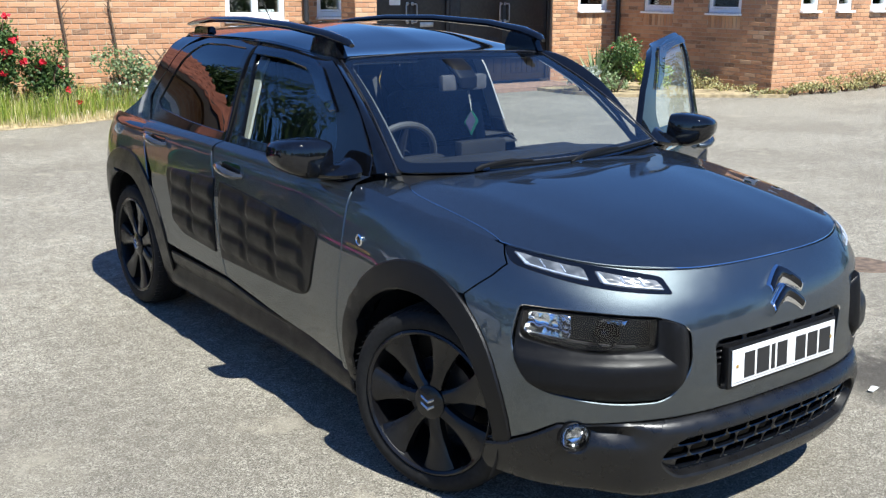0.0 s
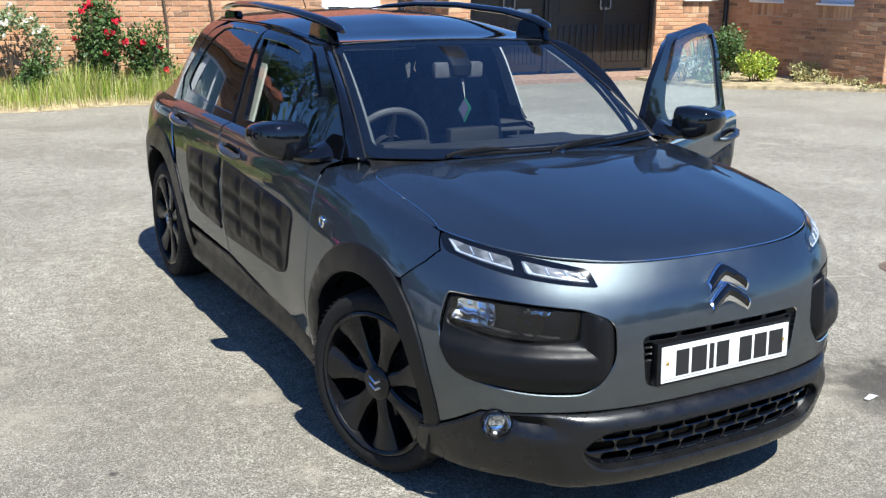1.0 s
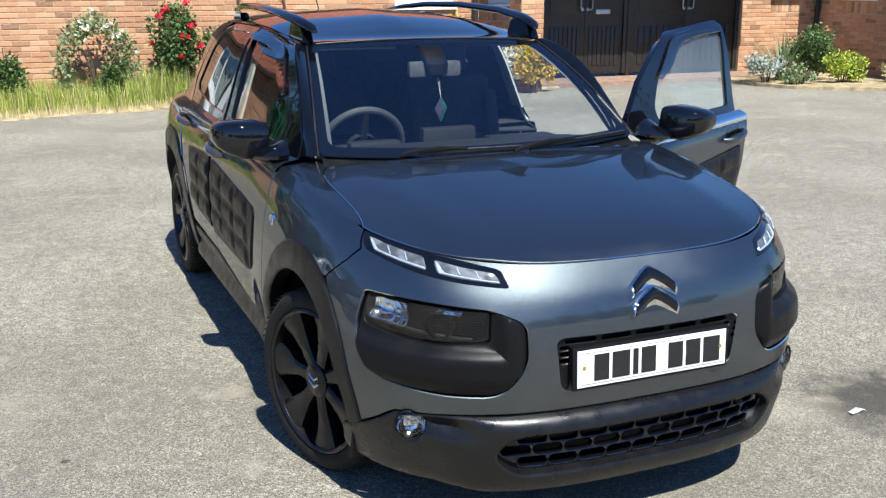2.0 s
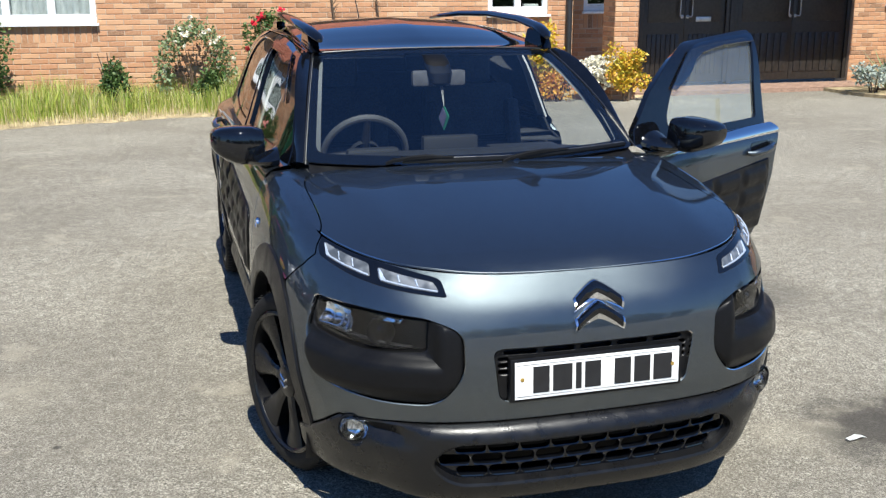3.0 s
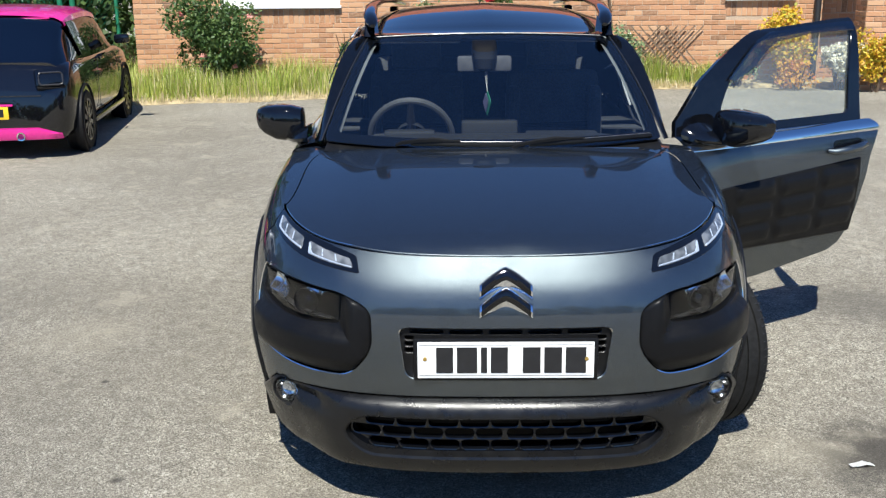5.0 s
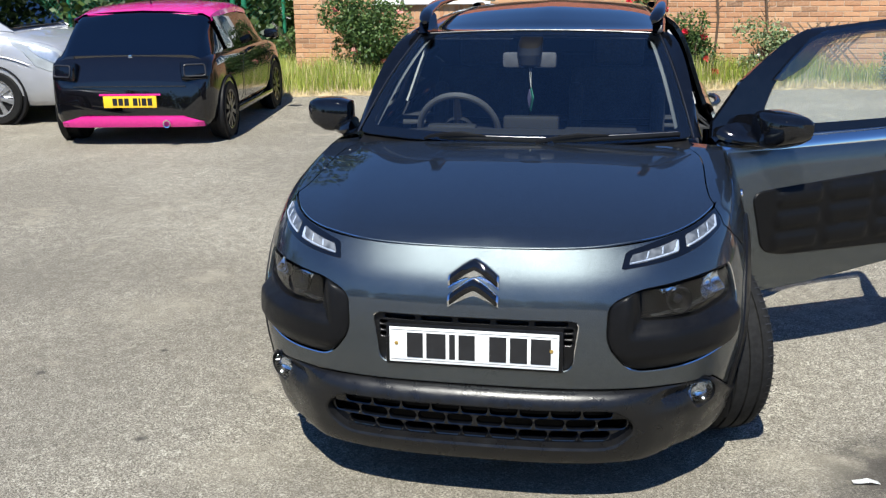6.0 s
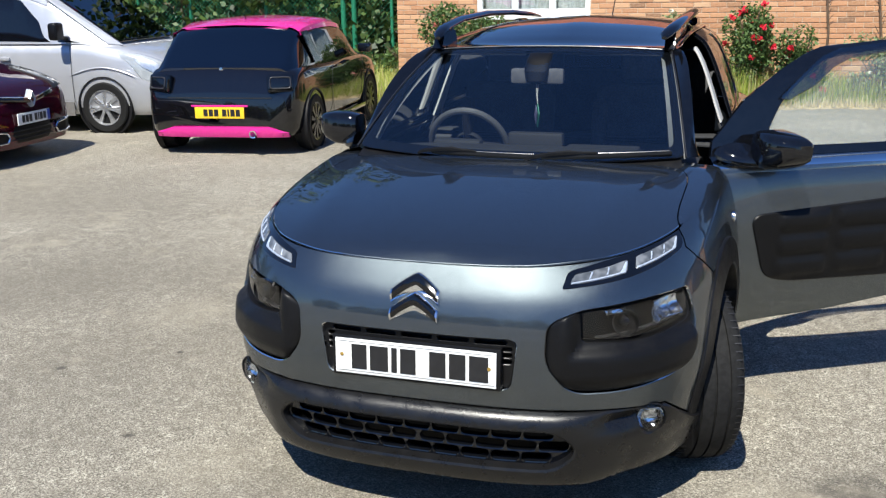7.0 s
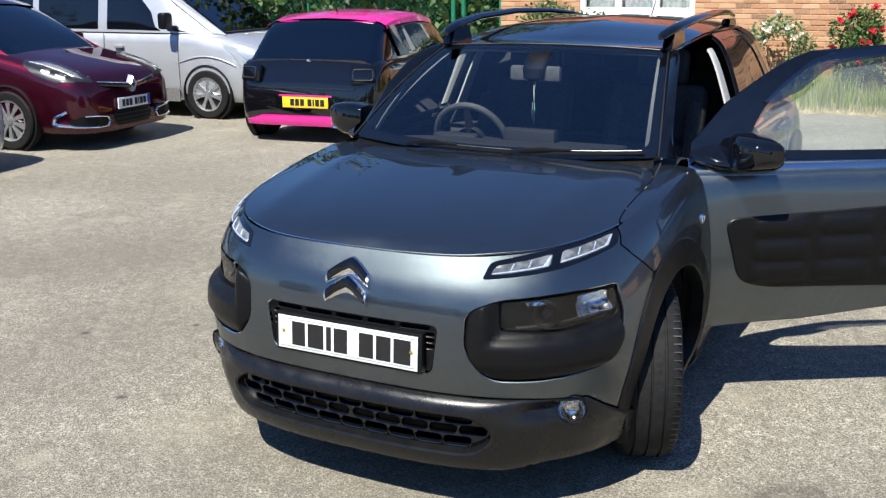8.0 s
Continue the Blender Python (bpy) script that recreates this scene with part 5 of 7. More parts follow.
for sg in (-1, 1):
    hs = (lambda p: p) if sg > 0 else (lambda p: [(a, -b) for a, b in p][::-1])
    bm = sheet(hs([(1.44, 0.10), (1.47, 0.30), (1.50, 0.47), (1.57, 0.47), (1.56, 0.30), (1.55, 0.10)]), house, step=0.04, off=-0.045, lip=0.01)
    part("pillar_trim", bm, TRIM_LIGHT, CAR, "pale grey pillar trim")
    bm = sheet(hs([(1.43, -0.02), (1.44, 0.10), (1.55, 0.10), (1.56, -0.02)]), house, step=0.04, off=-0.055, lip=0.01)
    part("pillar_trim", bm, INSIDE, CAR)
    bm = bmesh.new()
    rows = []
    for i in range(13):
        b = i / 12
        p0, p2 = Vector(screen(sg * 0.885, b)) + Vector((0, 0.015, -0.010)), Vector(house(A_EDGE(0.075 + 0.42 * b) + 0.03, sg * (0.075 + 0.42 * b))) + Vector((-sg * 0.03, 0, 0))
        rows.append([p0, (p0 + p2) / 2 + Vector((-sg * 0.012, 0.02, -0.012)), p2])
    rings(bm, rows, False)
    part("pillar_trim", bm, simple("grey cabin trim", (0.13, 0.135, 0.14), 0.7, vary=0.06), CAR, "grey windscreen pillar trim")
    box_part("sun_visor", (0.36, 0.14, 0.018), (sg * 0.30, 1.09, 1.345), TRIM_LIGHT if sg < 0 else INSIDE, CAR, 0.008)
    box_part("body_side", (0.05, 1.05, 0.55), (sg * 0.74, 2.05, 0.62), INSIDE, CAR, 0.01)
# closed cabin side behind the doorway
box_part("rear_view_mirror", (0.235, 0.035, 0.066), (-0.02, 0.84, 1.262), simple("grey mirror shell", (0.09, 0.09, 0.10), 0.4), CAR, 0.014)
box_part("mirror_glass", (0.215, 0.003, 0.052), (-0.02, 0.860, 1.262), CHROME, CAR, 0.004)
bm = bmesh.new()
rings(bm, [[(-0.02 + w * math.copysign(abs(math.cos(a)) ** 0.6, math.cos(a)), y + d * math.sin(a), z) for a in [2 * math.pi * i / 20 for i in range(20)]] for z, w, y, d in ((1.232, 0.020, 0.805, 0.012), (1.244, 0.044, 0.806, 0.020), (1.285, 0.054, 0.820, 0.026), (1.325, 0.056, 0.868, 0.030), (1.355, 0.050, 0.918, 0.034))], True, (True, True))
part("mirror_stem", bm, BLACK_VOID, CAR)
bm = bmesh.new()
tube(bm, [(-0.018, 0.815, 1.24), (-0.014, 0.80, 1.19), (-0.008, 0.795, 1.145)], 0.0018, 5)
tube(bm, [(-0.010, 0.815, 1.24), (-0.010, 0.80, 1.19), (-0.008, 0.795, 1.145)], 0.0018, 5)
tag = tagged(part("air_freshener", bm, simple("white cord", (0.35, 0.35, 0.34), 0.8)), "green card air freshener hanging from the mirror", "air freshener")
bm = bmesh.new()
_p = rounded([(-0.045, 0.0), (0.0, 0.075), (0.040, 0.015), (0.0, -0.07)], 0.01)
rings(bm, [[(-0.006 + a * 0.36 - y * 0.9, 0.794 - a * 0.70 - y * 0.4, 1.095 + b * 0.75) for a, b in _p] for y in (0.0, 0.003)], True, (True, True))
part("card", bm, simple("green card", (0.02, 0.15, 0.09), 0.5), tag)
bm = bmesh.new()
rings(bm, [[(-0.010 + a * 0.25 - y * 0.9, 0.792 - a * 0.48 - y * 0.4, 1.100 + b * 0.6) for a, b in _p] for y in (0.004, 0.006)], True, (True, True))
part("sachet", bm, simple("violet printed sachet", (0.10, 0.09, 0.16), 0.4), tag)


# ---- building: windows, doors, canopy, roof
def slab(name, pts, material, parent=None, thick=0.008, label="", bevel=0.0):
    """A flat panel through the points, given thickness along its normal."""
    bm = bmesh.new()
    v = [bm.verts.new(p) for p in pts]
    f = bm.faces.new(v)
    bm.normal_update()
    n = f.normal * thick
    w = [bm.verts.new(Vector(p) + n) for p in pts]
    bm.faces.new(w)
    f.normal_flip()
    for i in range(len(pts)):
        j = (i + 1) % len(pts)
        bm.faces.new((v[i], v[j], w[j], w[i]))
    bmesh.ops.recalc_face_normals(bm, faces=bm.faces)
    if bevel:
        bmesh.ops.bevel(bm, geom=list(bm.edges), offset=bevel, segments=2, affect="EDGES")
    return part(name, bm, material, parent, label, smooth=30)


CURTAIN = simple("white net curtain", (0.62, 0.64, 0.66), 0.9, vary=0.12, scale=18)
# dark colour stands in for the unlit rooms behind the panes
ROOM = simple("darkened room plaster", (0.16, 0.15, 0.14), 0.9)


def window(name, x0, x1, z0, z1, y, mullions, curtain=True, label="white plastic framed window"):
    w = tagged(new(name), label, "window", kind="structure")
    w.matrix_world = pose((x0 + x1) / 2, y, z0)
    hw, h = (x1 - x0) / 2, z1 - z0
    t = 0.075
    for nm, sx, sz, cx, cz in (("frame_bar", 2 * hw, t, 0, t / 2), ("frame_bar", 2 * hw, t, 0, h - t / 2), ("frame_bar", t, h - 2 * t, -hw + t / 2, h / 2), ("frame_bar", t, h - 2 * t, hw - t / 2, h / 2)):
        box_part(nm, (sx, 0.07, sz), (cx, 0.05, cz), UPVC, w, 0.008)
    for mx in mullions:
        box_part("mullion", (0.095, 0.066, h - 2 * t), (-hw + mx * 2 * hw, 0.05, h / 2), UPVC, w, 0.008)
    box_part("window_sill", (2 * hw + 0.05, 0.15, 0.035), (0, 0.0, -0.0195), UPVC, w, 0.006)
    cuts = [0.0, *mullions, 1.0]
    for a, b in zip(cuts, cuts[1:]):
        xa, xb = -hw + a * 2 * hw + 0.05, -hw + b * 2 * hw - 0.05
        g = box_part("pane", (xb - xa, 0.012, h - 2 * t + 0.02), ((xa + xb) / 2, 0.055, h / 2), PANE, w, 0.0)
        g.visible_shadow = False
        bm = bmesh.new()
        add_box(bm, (xb - xa, 0.02, 0.03), ((xa + xb) / 2, 0.028, t + 0.018), None, 0.004)
        part("glazing_bead", bm, UPVC, w)
    if curtain:
        bm = bmesh.new()
        n = 60
        rings(bm, [[(-hw + 2 * hw * i / n, 0.20 + 0.018 * math.sin(i * 1.9) + 0.01 * math.sin(i * 0.7), z) for i in range(n + 1)] for z in (0.06, h)], False)
        part("net_curtain", bm, CURTAIN, w)
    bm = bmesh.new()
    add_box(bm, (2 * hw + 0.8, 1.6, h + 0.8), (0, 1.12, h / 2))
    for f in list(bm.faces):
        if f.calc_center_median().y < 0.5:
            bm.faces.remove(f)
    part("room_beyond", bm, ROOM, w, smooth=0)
    return w


window("window_1", *WIN_A[:2], WIN_A[2], WIN_A[3], WALL_Y, (0.34, 0.67))
window("window_2", *WIN_B[:2], WIN_B[2], WIN_B[3], WALL_Y, (0.5,), curtain=False)
window("window_3", *PORCH[0][:2], PORCH[0][2], PORCH[0][3], DOOR_Y, (), curtain=False)
for k, o in enumerate(SOUTH_WIN):
    window("window_%d" % (k + 4), *o, WING_Y, ())
window("window_7", *PORCH[2], DOOR_Y, (), curtain=False)
for k, o in enumerate(WEST_WIN):
    window("window_%d" % (k + 8), *o, 0, ()).matrix_world = pose(WING_X, (o[0] + o[1]) / 2, o[2], 0, 0, -90)
pot = box_part("planter_tray", (0.22, 0.10, 0.07), (4.36, WALL_Y + 0.20, 1.31), UPVC, None, 0.01)
tagged(pot, "small white tray on the window ledge", "tray")

# entrance: two pairs of black boarded doors with pull handles
for k, (xa, xb) in enumerate(((6.20, 7.78), (7.86, 10.03))):
    d = tagged(new("door_%d" % (k + 1)), "pair of black boarded doors with steel pull handles", "door", kind="structure")
    d.matrix_world = pose((xa + xb) / 2, DOOR_Y + 0.06, 0.10)
    hw = (xb - xa) / 2
    box_part("door_frame", (2 * hw, 0.10, 0.08), (0, 0.02, 2.08), DARK_WOOD, d, 0.006)
    for sg in (-1, 1):
        box_part("door_post", (0.07, 0.10, 2.12), (sg * (hw - 0.035), 0.02, 1.06), DARK_WOOD, d, 0.006)
        cx = sg * (hw - 0.07) / 2
        lw = hw - 0.075
        leaf = box_part("door_leaf", (lw, 0.045, 2.03), (cx, 0.02, 1.02), DARK_WOOD, d, 0.004)
        n = 7
        for i in range(n):
            bx = cx - lw / 2 + 0.07 + (lw - 0.14) * (i + 0.5) / n
            box_part("board", ((lw - 0.14) / n - 0.016, 0.018, 0.62), (bx, -0.006, 0.45), DARK_WOOD, d, 0.004)
        box_part("panel", (lw - 0.16, 0.014, 0.95), (cx, -0.004, 1.42), DARK_WOOD, d, 0.006)
        bm = bmesh.new()
        hx = sg * 0.050
        ox = hx + sg * 0.055
        tube(bm, [(hx, -0.0, 1.03), (hx, -0.045, 1.03), (hx + sg * 0.02, -0.055, 1.03), (ox - sg * 0.01, -0.055, 1.032), (ox, -0.055, 1.045), (ox, -0.055, 1.305), (ox - sg * 0.01, -0.055, 1.318), (hx + sg * 0.02, -0.055, 1.32), (hx, -0.045, 1.32), (hx, 0.0, 1.32)], 0.012, 10)
        h = part("pull_handle", bm, STEEL, d)
        for z in (1.03, 1.32):
            bm = bmesh.new()
            lathe(bm, [(0.028, 0.0), (0.028, 0.006), (0.0, 0.008)], pose(hx, -0.004, z, 0, 0, -90), 20)
            part("handle_rose", bm, STEEL, h)
    if k == 0:
        box_part("letterbox", (0.27, 0.014, 0.075), (0.33, -0.012, 0.99), STEEL, d, 0.006)
        box_part("notice", (0.21, 0.003, 0.30), (-0.30, -0.014, 1.45), UPVC, d, 0.0)

# filler added to block the bright gap between the two pairs of doors
tagged(box_part("gap_filler", (0.075, 0.24, 2.6), (7.82, DOOR_Y + 0.14, 0.95), DARK_WOOD, None, 0.006), "black filler added to close the gap between the doors", "post", kind="structure")

# piers, and an unseen canopy added to shade the entrance
COLUMN = (5.27, 5.63, 10.20, 10.58)
wall_block("wall_column", COLUMN[0], COLUMN[1], COLUMN[2], COLUMN[3], -0.2, 2.20, "orange brick column that carries the canopy")
FASCIA = simple("dark brown fascia", (0.05, 0.035, 0.025), 0.6)
tagged(box_part("canopy", (5.05, 1.14, 0.18), (7.50, 10.675, 2.295), FASCIA, None, 0.01), "flat unseen canopy added to shade the entrance", "canopy", kind="structure")
ROOF_TILE = simple("red clay roof tile", (0.26, 0.085, 0.048), 0.85, vary=0.35, scale=6, relief=0.004)
bm = bmesh.new()
add_box(bm, (10.5, 0.05, 0.2), (0.3, 10.62, 2.66), None, 0.006)
add_box(bm, (10.5, 0.42, 0.03), (0.3, 10.82, 2.59), None, 0.004)
tagged(part("eaves", bm, FASCIA), "dark timber eaves and soffit", "eaves", kind="structure")
bm = bmesh.new()
for r in range(9):
    y, z = 10.58 + 0.235 * r, 2.70 + 0.165 * r
    n = 52
    x0 = -4.95 + 0.235 * r * 1.15
    rings(bm, [[(x0 + (5.55 - x0) * i / n, y + dy, z + dz + 0.018 * math.cos(i * math.pi)) for i in range(n + 1)] for dy, dz in ((0, 0.0), (0, 0.035), (0.26, 0.183 + 0.02))], False)
tagged(part("tiled_roof", bm, ROOF_TILE, smooth=0), "brown tiled pitched roof", "roof", kind="structure")
wall_with_openings("wall_west", -4.66, -4.36, WALL_Y + 0.302, 2.75, [], "brick gable end", thick=5.0)
# wing beyond the entrance
tagged(box_part("wing_eaves", (11.2, 6.2, 0.14), (16.85, 10.33, 2.70), FASCIA, None, 0.01), "dark eaves of the far wing", "eaves", kind="structure")
bm = bmesh.new()
tube(bm, [(4.88, 10.94, -0.1), (4.88, 10.94, 2.6)], 0.045, 12)
dp = part("drainpipe", bm, simple("black pipe", (0.02, 0.02, 0.022), 0.5))
tagged(dp, "black rainwater pipe on the wall", "pipe", kind="structure")
bm = bmesh.new()
tube(bm, [(11.66, 11.19, -0.1), (11.66, 11.19, 2.6)], 0.036, 12)
tagged(part("drainpipe", bm, simple("black pipe", (0.02, 0.02, 0.022), 0.5)), "black rainwater pipe on the wall", "pipe", kind="structure")

# block paving before the doors
_pv = tagged(box_part("paving", (4.9, 0.80, 0.10), (7.55, 10.845, 0.0), PAVER, None, 0.004), "brown block paving before the entrance", "paving", kind="structure")


# ---- plants
def leaf_mat(name, cols, straw=0.0):
    m, nt, p = tree(name)
    geo = nt.nodes.new("ShaderNodeNewGeometry")
    rp = nt.nodes.new("ShaderNodeValToRGB")
    nt.links.new(geo.outputs["Random Per Island"], rp.inputs[0])
    e = rp.color_ramp.elements
    e[0].color, e[1].color = (*cols[0], 1), (*cols[-1], 1)
    for i, c in enumerate(cols[1:-1]):
        k = e.new((i + 1) / (len(cols) - 1))
        k.color = (*c, 1)
    nt.links.new(rp.outputs[0], p.inputs["Base Color"])
    p.inputs["Roughness"].default_value = 0.55
    p.inputs["Transmission Weight"].default_value = 0.0
    tr = nt.nodes.new("ShaderNodeBsdfTranslucent")
    nt.links.new(rp.outputs[0], tr.inputs[0])
    mx = nt.nodes.new("ShaderNodeMixShader")
    mx.inputs[0].default_value = 0.3
    nt.links.new(p.outputs[0], mx.inputs[1])
    nt.links.new(tr.outputs[0], mx.inputs[2])
    nt.links.new(mx.outputs[0], nt.nodes["Material Output"].inputs[0])
    return m


LEAF = leaf_mat("rose leaf", [(0.035, 0.075, 0.018), (0.06, 0.12, 0.03), (0.10, 0.17, 0.045), (0.14, 0.20, 0.06)])
LEAF_PALE = leaf_mat("pale leaf", [(0.12, 0.18, 0.07), (0.20, 0.27, 0.12), (0.30, 0.36, 0.20)])
LEAF_GREY = leaf_mat("silver leaf", [(0.24, 0.29, 0.24), (0.38, 0.43, 0.37), (0.46, 0.50, 0.42)])
LEAF_YEL = leaf_mat("golden leaf", [(0.30, 0.30, 0.03), (0.62, 0.48, 0.04), (0.75, 0.52, 0.05), (0.55, 0.22, 0.05)])
LEAF_LIME = leaf_mat("lime leaf", [(0.16, 0.24, 0.03), (0.34, 0.42, 0.05), (0.52, 0.55, 0.07)])
LEAF_DRY = leaf_mat("dry weed leaf", [(0.22, 0.24, 0.09), (0.38, 0.34, 0.15), (0.52, 0.44, 0.22), (0.16, 0.20, 0.06)])
LEAF_ORG = leaf_mat("orange leaf", [(0.55, 0.25, 0.04), (0.72, 0.42, 0.05), (0.45, 0.12, 0.04)])
LEAF_DARK = leaf_mat("dark tree leaf", [(0.015, 0.035, 0.010), (0.035, 0.07, 0.018), (0.07, 0.12, 0.03), (0.10, 0.16, 0.04)])
GRASS_M = leaf_mat("long grass", [(0.14, 0.22, 0.025), (0.27, 0.36, 0.05), (0.42, 0.48, 0.09), (0.54, 0.50, 0.17)])
STRAW_M = leaf_mat("dry grass", [(0.50, 0.40, 0.20), (0.60, 0.50, 0.28), (0.66, 0.57, 0.36), (0.40, 0.34, 0.14)])
PETAL_R = leaf_mat("red petal", [(0.55, 0.015, 0.03), (0.75, 0.03, 0.06), (0.62, 0.02, 0.05)])
PETAL_P = leaf_mat("pink petal", [(0.72, 0.25, 0.22), (0.82, 0.42, 0.36)])
PETAL_W = leaf_mat("cream petal", [(0.80, 0.76, 0.60), (0.85, 0.83, 0.74)])
TWIG = simple("brown twig", (0.10, 0.065, 0.04), 0.9)
rng = random.Random(7)


def scatter_leaves(me_v, me_f, c, size, flat=0.5):
    """One small pointed leaf at c, turned at random."""
    a, t = rng.uniform(0, 6.283), rng.uniform(-1.1, 1.1)
    d = Vector((math.cos(a) * math.cos(t), math.sin(a) * math.cos(t), math.sin(t)))
    s = d.cross(Vector((rng.uniform(-1, 1), rng.uniform(-1, 1), rng.uniform(-1, 1)))).normalized() * size * flat * 0.5
    k = len(me_v)
    me_v += [c, c + d * size * 0.5 + s, c + d * size, c + d * size * 0.5 - s]
    me_f.append((k, k + 1, k + 2, k + 3))


def mesh_part(name, v, f, material, parent=None, label=""):
    me = bpy.data.meshes.new(name)
    me.from_pydata([tuple(p) for p in v], [], f)
    me.materials.append(material)
    ob = new(name, me)
    if parent:
        ob.parent = parent
    if label:
        tagged(ob, label)
    return ob


def bush(x, y, w, d, h, leaves, leaf, label, size=0.055, flowers=0, petal=None, category="shrub", lumps=9, fsize=0.05, arch_shape=False, z0=0.0, thin=0.8):
    ob = thing("shrub", pose(x, y, z0), label, category)
    bm = bmesh.new()
    for i in range(7):
        a = rng.uniform(0, 6.283)
        e = Vector((math.cos(a) * w * 0.3, math.sin(a) * d * 0.3, h * rng.uniform(0.55, 0.85)))
        tube(bm, [(e.x * 0.12, e.y * 0.12, -0.05), e * 0.5 + Vector((0, 0, h * 0.1)), e], [0.014, 0.010, 0.005], 5)
    part("branch", bm, TWIG, ob)
    cs = []
    for i in range(lumps):
        if arch_shape:
            a = math.pi * (i + 0.5) / lumps
            cs.append((Vector((math.cos(a) * w * 0.42, rng.uniform(-0.1, 0.1), h * (0.25 + 0.62 * math.sin(a)))), Vector((w * 0.14, d * 0.3, h * 0.14))))
        else:
            a, r = rng.uniform(0, 6.283), rng.uniform(0.1, 0.36)
            cs.append((Vector((math.cos(a) * w * r, math.sin(a) * d * r, h * rng.uniform(0.28, 0.80))), Vector((w * 0.24, d * 0.24, h * 0.20)) * rng.uniform(0.7, 1.15)))
    v, f = [], []
    tips = []
    for i in range(leaves):
        c, r = rng.choice(cs)
        q = Vector((rng.gauss(0, 1), rng.gauss(0, 1), rng.gauss(0, 1))).normalized() * rng.uniform(0.5, 1.0) ** thin
        p = c + Vector((q.x * r.x, q.y * r.y, q.z * r.z))
        if p.z > 0.02:
            scatter_leaves(v, f, p, size * rng.uniform(0.6, 1.3), 0.6)
            tips.append(p)
    mesh_part("foliage", v, f, leaf, ob)
    v, f = [], []
    for i in range(flowers):
        p = rng.choice(tips) + Vector((0, -0.05, 0.03))
        p.y -= abs(rng.gauss(0, 0.06))
        for k in range(9):
            scatter_leaves(v, f, p, fsize * rng.uniform(0.7, 1.1), 1.1)
    if flowers:
        tagged(mesh_part("blossom", v, f, petal, ob), kind="stuff")
    return ob


bush(-3.40, 10.38, 1.25, 0.9, 1.48, 9500, LEAF, "large green rose bush with pink blooms", flowers=9, petal=PETAL_P, lumps=22, fsize=0.07)
bush(-1.62, 10.55, 0.55, 0.5, 0.98, 1500, LEAF, "small upright green shrub against the wall", lumps=7)
bush(-0.55, 10.65, 1.05, 0.5, 1.20, 1500, LEAF_PALE, "arching briar with small white flowers", flowers=22, petal=PETAL_W, arch_shape=True, lumps=11, fsize=0.045)
bush(-0.35, 10.62, 0.55, 0.5, 0.80, 1400, LEAF, "dark green shrub beneath the briar", lumps=9)
bush(0.42, 10.60, 0.74, 0.5, 1.50, 4200, LEAF, "tall rose bush with bright red blooms", flowers=17, petal=PETAL_R, lumps=16, fsize=0.062)
bush(1.02, 10.62, 0.78, 0.5, 1.12, 3000, LEAF, "rose bush with red blooms", flowers=8, petal=PETAL_R, lumps=12, fsize=0.058)
bush(2.05, 10.65, 0.95, 0.5, 0.95, 1700, LEAF_PALE, "straggling pale green climber", flowers=8, petal=PETAL_W, lumps=9, fsize=0.03)
bush(4.37, 10.60, 0.86, 0.6, 1.18, 3600, LEAF_YEL, "golden yellow shrub beside the entrance", lumps=14, size=0.06)
bush(3.75, 10.55, 0.7, 0.5, 0.62, 900, LEAF_PALE, "low pale green plant", lumps=8)
bush(4.52, 10.36, 0.8, 0.5, 0.46, 700, LEAF_ORG, "low russet shrub at the verge edge", lumps=8, size=0.05)
bush(5.02, 10.28, 0.74, 0.55, 0.66, 420, LEAF_GREY, "rounded clump covered in white flowers", flowers=420, petal=PETAL_W, lumps=9, size=0.04, fsize=0.048)
bush(5.40, 10.00, 0.72, 0.35, 0.84, 1900, LEAF_YEL, "orange and yellow leaved shrub before the column", lumps=10)
bush(9.30, 9.62, 0.85, 0.6, 0.56, 900, LEAF_GREY, "low plant with silver leaves", lumps=9)
bush(10.15, 9.60, 1.25, 0.8, 0.98, 3600, LEAF, "green bush with a few red flowers", flowers=9, petal=PETAL_R, lumps=16, size=0.05)
bush(10.40, 9.15, 0.85, 0.5, 0.55, 1400, LEAF_LIME, "yellow-green flowering low plant", lumps=9)
bush(9.55, 9.15, 0.6, 0.4, 0.38, 600, LEAF_PALE, "low green plant beside the paving", lumps=6)
bush(11.20, 8.95, 0.85, 0.5, 0.42, 420, LEAF_DRY, "straggling dry plant in the bed", lumps=9)
for k in range(20):
    _x = 11.5 + (max(0, k - 3)) * 0.33 + rng.uniform(-0.1, 0.1)
    _y = (8.8 - 0.38 * k) if k < 4 else 7.55 + rng.uniform(-0.06, 0.04)
    bush(_x, _y, rng.uniform(0.5, 1.1), 0.32, rng.uniform(0.14, 0.38), 260, LEAF_DRY, "dry weeds at the foot of the wall", lumps=9, size=0.045)
# spiky plant
ob = thing("spiky_plant", pose(9.72, 9.75, 0), "clump of long spiky green leaves", "plant")
v, f = [], []
for i in range(46):
    a, ln, up = rng.uniform(0, 6.283), rng.uniform(0.6, 0.95), rng.uniform(0.75, 1.45)
    d = Vector((math.cos(a) * math.cos(up), math.sin(a) * math.cos(up), math.sin(up)))
    s = d.cross(Vector((0, 0, 1))).normalized() * 0.016
    k = len(v)
    v += [-s, s, d * ln * 0.6 + s, d * ln * 0.6 - s, d * ln + Vector((0, 0, -0.05))]
    f += [(k, k + 1, k + 2, k + 3), (k + 3, k + 2, k + 4)]
mesh_part("leaves", v, f, LEAF_PALE, ob)
